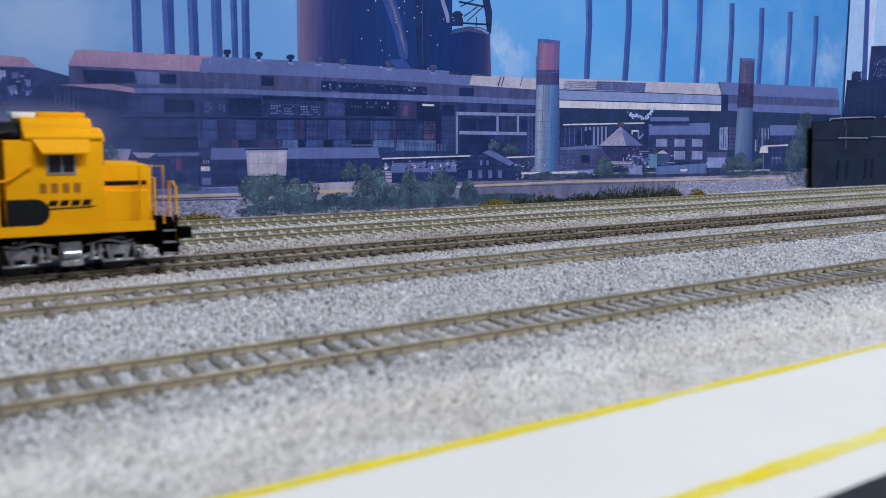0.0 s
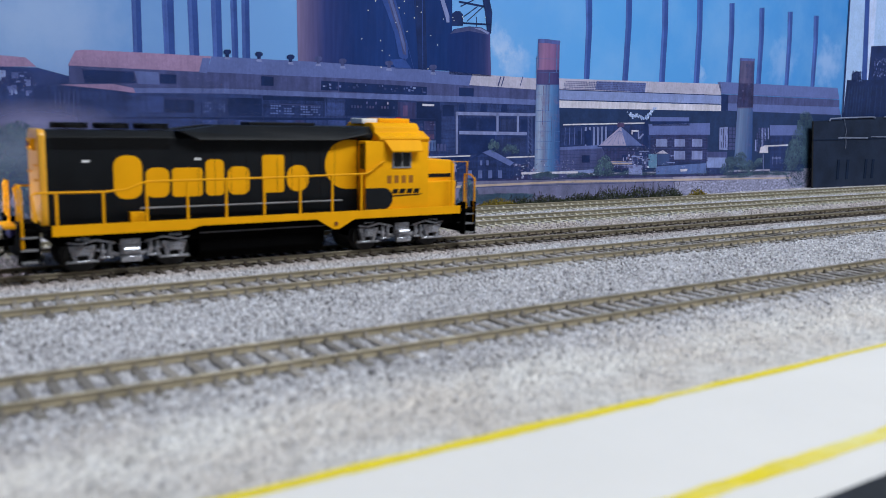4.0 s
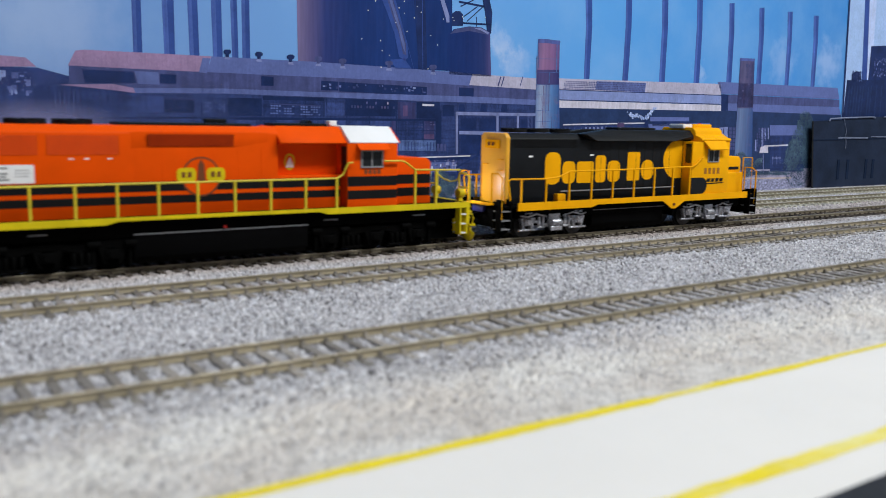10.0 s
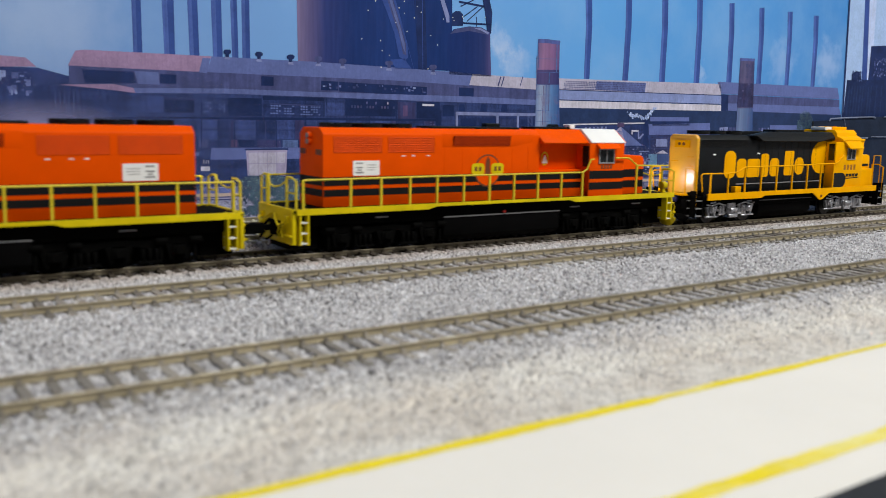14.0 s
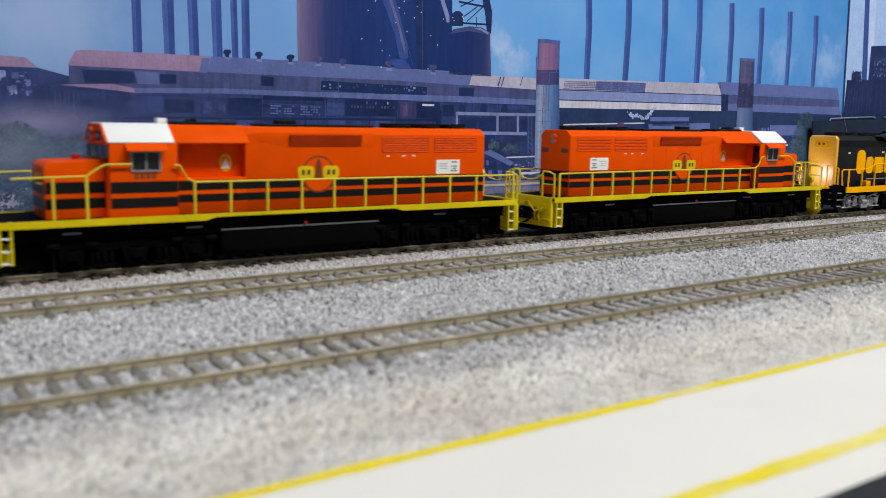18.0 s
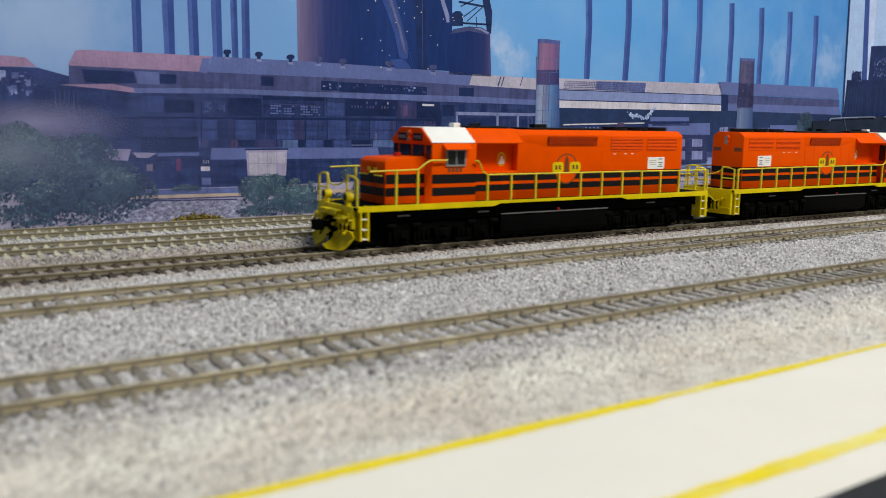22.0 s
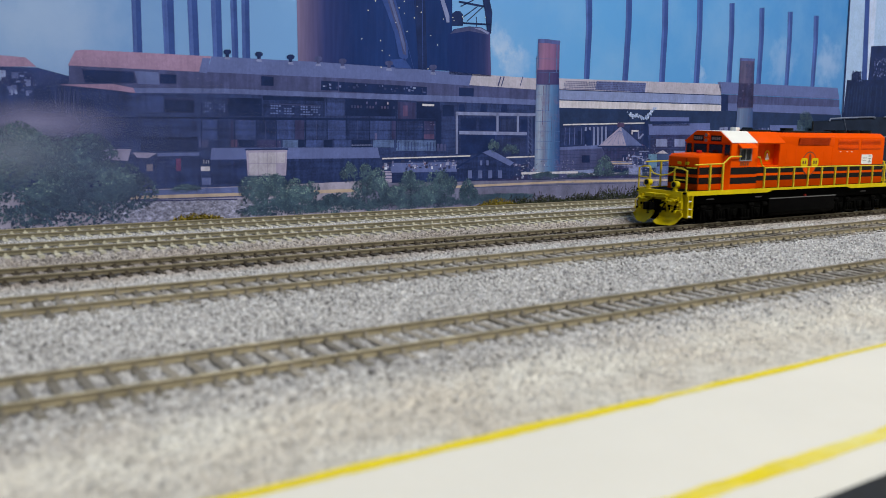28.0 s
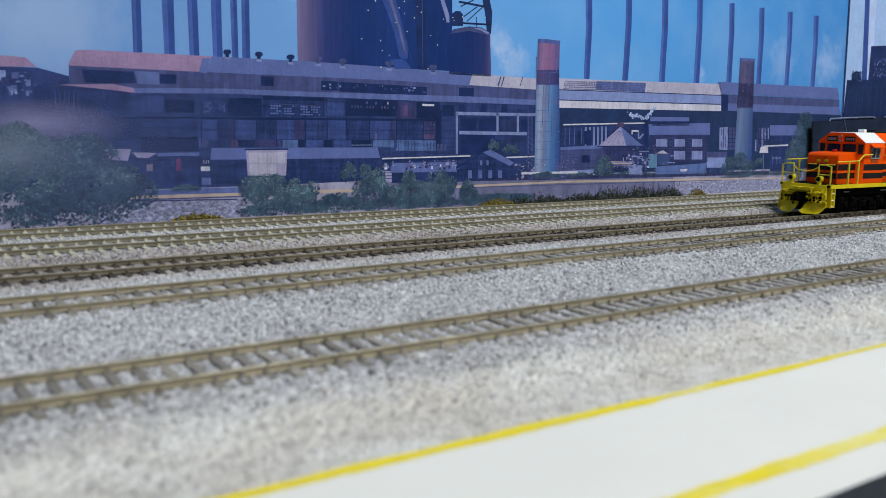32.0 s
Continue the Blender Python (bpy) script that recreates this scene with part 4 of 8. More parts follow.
    for y in (-1.5, 1.5):
        bm_cyl(bm, (-85.2, y, 43.6), (-85.4, y, 43.6), 0.9, 12)
    part("rear_headlight", bm, BROWN, L, "unlit rear headlight")
    for y, z in ((-6, 36.5), (-6, 31.5), (5, 34)):
        box_part("grab_iron", (-84.8, -84.0, y - 2.0, y + 2.0, z, z + 0.35), GP_YELLOW, L)
    # cab: wide body, stepped and rounded roof
    bm = fresh()
    bm_prism(bm, [(-16.2, 16.2), (16.2, 16.2), (16.2, 45.2), (-16.2, 45.2)], 36.5, 67.0)
    soften(bm, 0.5, 2)
    part("cab", bm, GP_YELLOW, L, "yellow cab", smooth=True)
    bm = fresh()
    bm_prism(bm, [(-16.2, 45.0), (16.2, 45.0), (16.3, 46.4), (15.2, 47.8), (12.6, 48.4), (12.0, 50.8), (10.2, 52.6), (-10.2, 52.6), (-12.0, 50.8), (-12.6, 48.4), (-15.2, 47.8), (-16.3, 46.4)], 42.6, 64.6)
    soften(bm, 0.8, 2)
    part("cab_roof", bm, GP_YELLOW, L, "rounded yellow cab roof", smooth=True)
    bm = fresh()
    bm_prism(bm, [(-16.2, 45.0), (16.2, 45.0), (15.4, 46.6), (10.5, 49.4), (-10.5, 49.4), (-15.4, 46.6)], 64.6, 67.8)
    soften(bm, 0.8, 2)
    part("cab_visor", bm, GP_YELLOW, L, "lower front step of the cab roof", smooth=True)
    for s in (-1, 1):
        bm = fresh()
        bm_tube(bm, [(42.8, s * 15.9, 46.2), (66.8, s * 15.9, 46.2)], 0.9, 8)
        part("roof_rib", bm, GP_YELLOW, L, "rolled edge of the cab roof", smooth=True)
    bm = fresh()
    bm_cyl(bm, (63.0, 2.5, 52.4), (63.0, 2.5, 54.8), 1.1, 12)
    soften(bm, 0.3, 2)
    part("beacon", bm, RED, L, "small red roof beacon", smooth=True)
    box_part("headlight_box", (48.6, 64.0, -5.5, 5.5, 52.2, 54.4), GP_YELLOW, L, "yellow box on the cab roof", 0.7)
    bm = fresh()
    for y in (-1.4, 1.4):
        bm_cyl(bm, (63.8, y, 53.3), (64.15, y, 53.3), 0.8, 12)
    part("headlight", bm, LAMP_WARM, L, "lit warm headlight")
    for s in (-1, 1):
        w = side_panel(L, "cab_window", [(49.4, 34.6), (57.6, 34.6), (57.6, 41.2), (49.4, 41.2)], s, 16.1, 0.25, GLAZING, "dark side window in a pale frame")
        bm = fresh()
        y0, y1 = span(s, 16.2, 16.6)
        for a, c, d, e in ((49.0, 58.0, 34.2, 34.8), (49.0, 58.0, 40.9, 41.5), (49.0, 49.6, 34.8, 40.9), (57.4, 58.0, 34.8, 40.9), (53.4, 53.9, 34.8, 40.9)):
            bm_box(bm, a, c, y0, y1, d, e)
        part("window_frame", bm, GREY, w)
        bm = fresh()
        x0, x1 = 44.6, 62.6
        rim = [bm.verts.new((x * MM, s * y * MM, z * MM)) for x, y, z in ((x0, 16.1, 46.4), (x1, 16.1, 46.4), (x1 - 0.6, 19.4, 41.4), (x0 + 2.6, 19.4, 41.4))]
        low = [bm.verts.new((p.co.x, p.co.y - s * 0.0002, p.co.z - 0.0006)) for p in rim]
        bm.faces.new(rim)
        bm.faces.new(low[::-1])
        for k in range(4):
            bm.faces.new((rim[k], low[k], low[(k + 1) % 4], rim[(k + 1) % 4]))
        bmesh.ops.recalc_face_normals(bm, faces=bm.faces)
        part("sunshade", bm, GP_YELLOW, L, "yellow sunshade over the side window")
        side_panel(L, "cab_belly", [(36.6, 17.4), (45, 17.4)] + [(45 + 4.4 * math.sin(radians(a)), 21.8 - 4.4 * math.cos(radians(a))) for a in range(0, 181, 20)] + [(36.6, 26.2)], s, 16.2, 0.1, GP_BLACK, "black rounded belly panel")
        bm = fresh()
        bm_box(bm, 36.2, 36.6, *span(s, 11.8, 15.4), 34.0, 44.0)
        part("rear_door_window", bm, GLAZING, L, "dark window in the cab's rear door")
        bm = fresh()
        for k in range(4):
            bm_box(bm, 46.6 + k * 3.5, 48.7 + k * 3.5, *span(s, 16.2, 16.28), 28.0, 31.2)
        part("number_bars", bm, FADED, L)
        bm = fresh()
        bm_prism(bm, [(47.6, 22.4), (62.0, 22.8), (64.4, 23.4), (48.0, 23.0)], *span(s, 16.2, 16.3), "y")
        for k in range(4):
            bm_prism(bm, [(48.8 + k * 3.5, 23.7), (51.5 + k * 3.5, 23.7), (52.2 + k * 3.5, 25.6), (49.5 + k * 3.5, 25.6)], *span(s, 16.2, 16.3), "y")
        part("lettering_swoosh", bm, BLACK, L, "slanted dark lettering bars over a swoosh")
        side_panel(L, "nose_band", [(67.4, 29.6), (82.4, 29.6), (82.4, 31.2), (67.4, 31.2)], s, 10.9, 0.1, GP_BLACK)
        bm = fresh()
        bm_box(bm, 66.9, 67.4, *span(s, 1.0, 9.0), 38.6, 44.6)
        bm_box(bm, 66.9, 67.4, *span(s, 10.5, 15.0), 37.0, 43.8)
        part("windscreen", bm, GLAZING, L, "dark front windows")
        bm = fresh()
        bm_prism(bm, [(67.0, 16.2), (82.4, 16.2), (82.4, 28.2), (67.0, 28.2)], *span(s, 10.5, 14.6), "y")
        soften(bm, 0.4, 1)
        part("nose_side_box", bm, GP_YELLOW, L, "", smooth=True)
    bm = fresh()
    bm_prism(bm, [(66.6, 16.2), (84.4, 16.2), (84.4, 35.4), (82.4, 37.0), (66.6, 37.4)], -10.9, 10.9, "y")
    soften(bm, 0.8, 2)
    part("nose", bm, GP_YELLOW, L, "low yellow nose", smooth=True)
    # handrails
    posts = [(-80.3, 27.9), (-65.5, 28.0), (-51.0, 31.2), (-36.6, 31.3), (-22.3, 31.4), (-7.5, 31.5), (7.2, 31.7), (21.0, 32.0), (34.0, 32.2)]
    for s in (-1, 1):
        y = s * 17.2
        post_and_rail(L, posts, [(-86.5, 18.5), (-88.0, 27.4), (-86.5, 28.2), (-65.5, 28.0), (-58.0, 28.6), (-51.0, 31.2), (-7.5, 31.5), (36.0, 32.2), (38.5, 33.2), (43.0, 36.6), (44.5, 37.0)], y, 16.0, GP_YELLOW, 0.38)
        for e in (-1, 1):
            steps(L, -92.0 if e < 0 else 85.6, -86.0 if e < 0 else 91.0, s, UNDER, GREY)
            bm = fresh()
            bm_tube(bm, [(e * 91, s * 16.6, 10.0), (e * 91, s * 16.6, 29.0), (e * 91, s * 13.5, 30.6), (e * 91, s * 9.0, 30.6), (e * 91, s * 9.0, 16.2)], 0.45, 6)
            part("end_rail", bm, GP_YELLOW, L, "yellow bent end handrail")
        bm = fresh()
        bm_tube(bm, [(78.5, s * 16.8, 16.2), (78.5, s * 16.8, 36.5), (86.5, s * 16.8, 36.5), (86.5, s * 16.8, 16.2)], 0.42, 6)
        part("nose_rail", bm, GP_YELLOW, L, "yellow nose handrail")
    for e in (-1, 1):
        box_part("pilot_plate", (90.0, 91.4, -16.4, 16.4, 4.6, 16.4) if e > 0 else (-91.4, -90.0, -16.4, 16.4, 6.0, 16.2), UNDER, L, "black pilot plate", 0.3)
        coupler(L, e * 91.4, e)
    # the hood is a little narrower than the nose
    for ob in L.children:
        if ob.name.split(".")[0] in ("long_hood", "hood_end", "half_moon", "lettering_block", "stencil", "door_seam", "louvre"):
            for v in ob.data.vertices:
                v.co.y *= 0.89
    box_part("end_drawbar_cover", (-93.0, -91.4, -5.5, 3.0, 12.5, 16.6), BLUE, L, "blue drawbar cover", 0.3)
    box_part("end_platform", (-95.4, -91.4, -12.0, 4.0, 16.2, 17.2), GP_YELLOW, L, "yellow drop plate", 0.2)
    return L, sets


lead, lead_wheels = yellow_and_black_unit()
second, second_wheels = road_switcher(True, False, "orange model diesel locomotive with black bands, cab leading")
third, third_wheels = road_switcher(False, True, "orange model diesel locomotive with black bands, cab trailing")


# ---- backdrop: a printed photograph of a steelworks on flat sheets ----
INK = 1.31


def tint(r, g, b):
    """A print colour from 0-255 values."""
    return tuple(min(0.9, INK * k * (c / 255) ** 2.2) for c, k in ((r, 0.93), (g, 0.97), (b, 1.04)))


def print_material(name, rgb, vary=0.25, streak=0.0, rust=0.0, corrugated=0.0):
    """Photo print: tone that wanders at two scales, with streaks, rust or sheet ribs where the picture shows them."""
    m, nt, b = material("print_" + name)
    lo, hi = tuple(c * (1 - vary) for c in rgb), tuple(c * (1 + vary) for c in rgb)
    c = ramp_node(nt, noise_node(nt, 70.0, 5, 0.65).outputs[0], [(0.32, lo), (0.68, hi)]).outputs[0]
    c = mix_node(nt, "MULTIPLY", 0.35, c, ramp_node(nt, noise_node(nt, 520.0, 4, 0.7).outputs[0], [(0.3, (0.65, 0.65, 0.68)), (0.7, (1.25, 1.25, 1.22))]).outputs[0])
    if streak or corrugated:
        tc = nt.nodes.new("ShaderNodeTexCoord")
        mp = nt.nodes.new("ShaderNodeMapping")
        mp.inputs["Scale"].default_value = (1.0, 1.0, 0.06)
        nt.links.new(tc.outputs["Object"], mp.inputs[0])
        n = nt.nodes.new("ShaderNodeTexNoise")
        n.inputs["Scale"].default_value, n.inputs["Detail"].default_value = (900.0 if corrugated else 320.0), 3.0
        nt.links.new(mp.outputs[0], n.inputs["Vector"])
        c = mix_node(nt, "MULTIPLY", streak or corrugated, c, ramp_node(nt, n.outputs[0], [(0.35, (0.55, 0.52, 0.55)), (0.65, (1.3, 1.3, 1.28))]).outputs[0])
    if rust:
        spots = ramp_node(nt, noise_node(nt, 160.0, 6, 0.75).outputs[0], [(0.5, (0, 0, 0)), (0.66, (rust,) * 3)])
        c = mix_node(nt, "MIX", spots.outputs[0], c, tint(96, 74, 104))
    nt.links.new(c, b.inputs["Base Color"])
    b.inputs["Roughness"].default_value = 0.42
    b.inputs["Specular IOR Level"].default_value = 0.16
    return m


def works_print(name, rgb, contrast=1.0, grained=True):
    """Photo print of grimy works walls: blotches, with faint uprights and ledges."""
    m, nt, b = material("print_" + name)
    tc = nt.nodes.new("ShaderNodeTexCoord")
    c = ramp_node(nt, noise_node(nt, 110.0, 6, 0.7).outputs[0], [(0.3, tuple(k * 0.76 for k in rgb)), (0.7, tuple(k * 1.26 for k in rgb))]).outputs[0]
    for scale, size, low, high in (((1.0, 1.0, 0.09), 420.0, 0.82, 1.18), ((0.1, 1.0, 1.0), 380.0, 0.8, 1.2), ((1.0, 1.0, 1.0), 900.0, 0.86, 1.15)):
        mp = nt.nodes.new("ShaderNodeMapping")
        mp.inputs["Scale"].default_value = scale if grained else (1.0, 1.0, 1.6)
        nt.links.new(tc.outputs["Object"], mp.inputs[0])
        n = nt.nodes.new("ShaderNodeTexNoise")
        n.inputs["Scale"].default_value, n.inputs["Detail"].default_value = size, 4.0
        nt.links.new(mp.outputs[0], n.inputs["Vector"])
        low, high = 1 - (1 - low) * contrast, 1 + (high - 1) * contrast
        c = mix_node(nt, "MULTIPLY", 1.0, c, ramp_node(nt, n.outputs[0], [(0.34, (low, low, low)), (0.66, (high, high, high))]).outputs[0])
    nt.links.new(c, b.inputs["Base Color"])
    b.inputs["Roughness"].default_value = 0.42
    b.inputs["Specular IOR Level"].default_value = 0.16
    return m


def leaf_print(name, dark, mid, light):
    m, nt, b = material("print_" + name)
    geo = nt.nodes.new("ShaderNodeNewGeometry")
    c = ramp_node(nt, geo.outputs["Random Per Island"], [(0.0, dark), (0.55, mid), (1.0, light)]).outputs[0]
    c = mix_node(nt, "MULTIPLY", 0.7, c, ramp_node(nt, noise_node(nt, 62.0, 4).outputs[0], [(0.34, (0.38, 0.42, 0.54)), (0.5, (0.88, 0.88, 0.92)), (0.66, (1.45, 1.4, 1.25))]).outputs[0])
    nt.links.new(mix_node(nt, "MULTIPLY", 0.8, c, ramp_node(nt, noise_node(nt, 190.0, 4).outputs[0], [(0.35, (0.5, 0.52, 0.6)), (0.65, (1.35, 1.3, 1.2))]).outputs[0]), b.inputs["Base Color"])
    b.inputs["Roughness"].default_value = 0.45
    return m


def island_print(name, stops):
    m, nt, b = material("print_" + name)
    geo = nt.nodes.new("ShaderNodeNewGeometry")
    r = ramp_node(nt, geo.outputs["Random Per Island"], stops)
    r.color_ramp.interpolation = "CONSTANT"
    nt.links.new(mix_node(nt, "MULTIPLY", 0.6, r.outputs[0], ramp_node(nt, noise_node(nt, 600.0, 4).outputs[0], [(0.3, (0.6, 0.6, 0.65)), (0.7, (1.3, 1.3, 1.25))]).outputs[0]), b.inputs["Base Color"])
    b.inputs["Roughness"].default_value = 0.45
    return m


def round_print(name, u0, u1, stops, rust=0.3):
    """A printed round form: tone runs from its lit flank to its shaded one, with rust and weather streaks."""
    m, nt, b = material("print_" + name)
    tc = nt.nodes.new("ShaderNodeTexCoord")
    sep = nt.nodes.new("ShaderNodeSeparateXYZ")
    nt.links.new(tc.outputs["Object"], sep.inputs[0])
    rng = nt.nodes.new("ShaderNodeMapRange")
    rng.inputs["From Min"].default_value, rng.inputs["From Max"].default_value = u0 * MM, u1 * MM
    nt.links.new(sep.outputs["X"], rng.inputs["Value"])
    c = ramp_node(nt, rng.outputs[0], stops).outputs[0]
    mp = nt.nodes.new("ShaderNodeMapping")
    mp.inputs["Scale"].default_value = (1.0, 1.0, 0.08)
    nt.links.new(tc.outputs["Object"], mp.inputs[0])
    n = nt.nodes.new("ShaderNodeTexNoise")
    n.inputs["Scale"].default_value, n.inputs["Detail"].default_value = 420.0, 4.0
    nt.links.new(mp.outputs[0], n.inputs["Vector"])
    c = mix_node(nt, "MULTIPLY", 0.32, c, ramp_node(nt, n.outputs[0], [(0.35, (0.6, 0.58, 0.6)), (0.65, (1.2, 1.2, 1.2))]).outputs[0])
    spots = ramp_node(nt, noise_node(nt, 130.0, 6, 0.75).outputs[0], [(0.5, (0, 0, 0)), (0.68, (rust,) * 3)])
    nt.links.new(mix_node(nt, "MIX", spots.outputs[0], c, tint(106, 88, 118)), b.inputs["Base Color"])
    b.inputs["Roughness"].default_value = 0.42
    b.inputs["Specular IOR Level"].default_value = 0.16
    return m


def haze_overlay(name, rgb, strength):
    """Lens haze painted as a milky overlay: strongest in its middle, fading out to nothing at its rim."""
    m, nt, b = material("print_" + name)
    tc = nt.nodes.new("ShaderNodeTexCoord")
    d = nt.nodes.new("ShaderNodeVectorMath")
    d.operation = "DISTANCE"
    d.inputs[1].default_value = (0.5, 0.0, 0.5)
    flatten = nt.nodes.new("ShaderNodeVectorMath")
    flatten.operation, flatten.inputs[1].default_value = "MULTIPLY", (1.0, 0.0, 1.0)
    nt.links.new(tc.outputs["Generated"], flatten.inputs[0])
    nt.links.new(flatten.outputs[0], d.inputs[0])
    wob = nt.nodes.new("ShaderNodeMath")
    wob.operation, wob.inputs[1].default_value = "MULTIPLY_ADD", 0.16
    nt.links.new(noise_node(nt, 60.0, 4).outputs[0], wob.inputs[0])
    nt.links.new(d.outputs["Value"], wob.inputs[2])
    fade = ramp_node(nt, wob.outputs[0], [(0.12, (strength,) * 3), (0.34, (strength * 0.45,) * 3), (0.56, (0, 0, 0))])
    nt.links.new(fade.outputs[0], b.inputs["Alpha"])
    b.inputs["Base Color"].default_value = (*rgb, 1)
    b.inputs["Roughness"].default_value = 0.5
    b.inputs["Specular IOR Level"].default_value = 0.1
    return m


def sky_print():
    """Blue sky of the print: paler towards the west and the horizon, with soft cloud."""
    m, nt, b = material("print_sky")
    tc = nt.nodes.new("ShaderNodeTexCoord")
    sep = nt.nodes.new("ShaderNodeSeparateXYZ")
    nt.links.new(tc.outputs["Object"], sep.inputs[0])
    base = ramp_node(nt, sep.outputs["X"], [(0.0, tint(116, 142, 184)), (0.13, tint(108, 142, 190)), (0.25, tint(110, 154, 204)), (0.45, tint(90, 147, 202)), (0.8, tint(68, 124, 182))]).outputs[0]
    cloud = ramp_node(nt, noise_node(nt, 14.0, 6, 0.6).outputs[0], [(0.44, (0, 0, 0)), (0.78, (0.26, 0.26, 0.26))])
    c = mix_node(nt, "MIX", cloud.outputs[0], base, tint(165, 190, 222))
    for u, v, r, s in ((0.358, 0.098, 0.016, 0.55), (0.367, 0.087, 0.018, 0.45), (0.683, 0.104, 0.026, 0.30), (0.758, 0.108, 0.028, 0.40), (0.081, 0.093, 0.045, 0.35), (0.567, 0.090, 0.012, 0.40)):
        d = nt.nodes.new("ShaderNodeVectorMath")
        d.operation = "DISTANCE"
        d.inputs[1].default_value = (u, 0, v)
        nt.links.new(tc.outputs["Object"], d.inputs[0])
        wob = nt.nodes.new("ShaderNodeMath")
        wob.operation, wob.inputs[1].default_value = "MULTIPLY_ADD", 0.05
        nt.links.new(noise_node(nt, 70.0, 5).outputs[0], wob.inputs[0])
        nt.links.new(d.outputs["Value"], wob.inputs[2])
        puff = ramp_node(nt, wob.outputs[0], [(0.022 + r * 0.25, (s, s, s)), (0.022 + r, (0, 0, 0))])
        c = mix_node(nt, "MIX", puff.outputs[0], c, tint(176, 188, 216))
    nt.links.new(c, b.inputs["Base Color"])
    b.inputs["Roughness"].default_value = 0.42
    b.inputs["Specular IOR Level"].default_value = 0.16
    return m


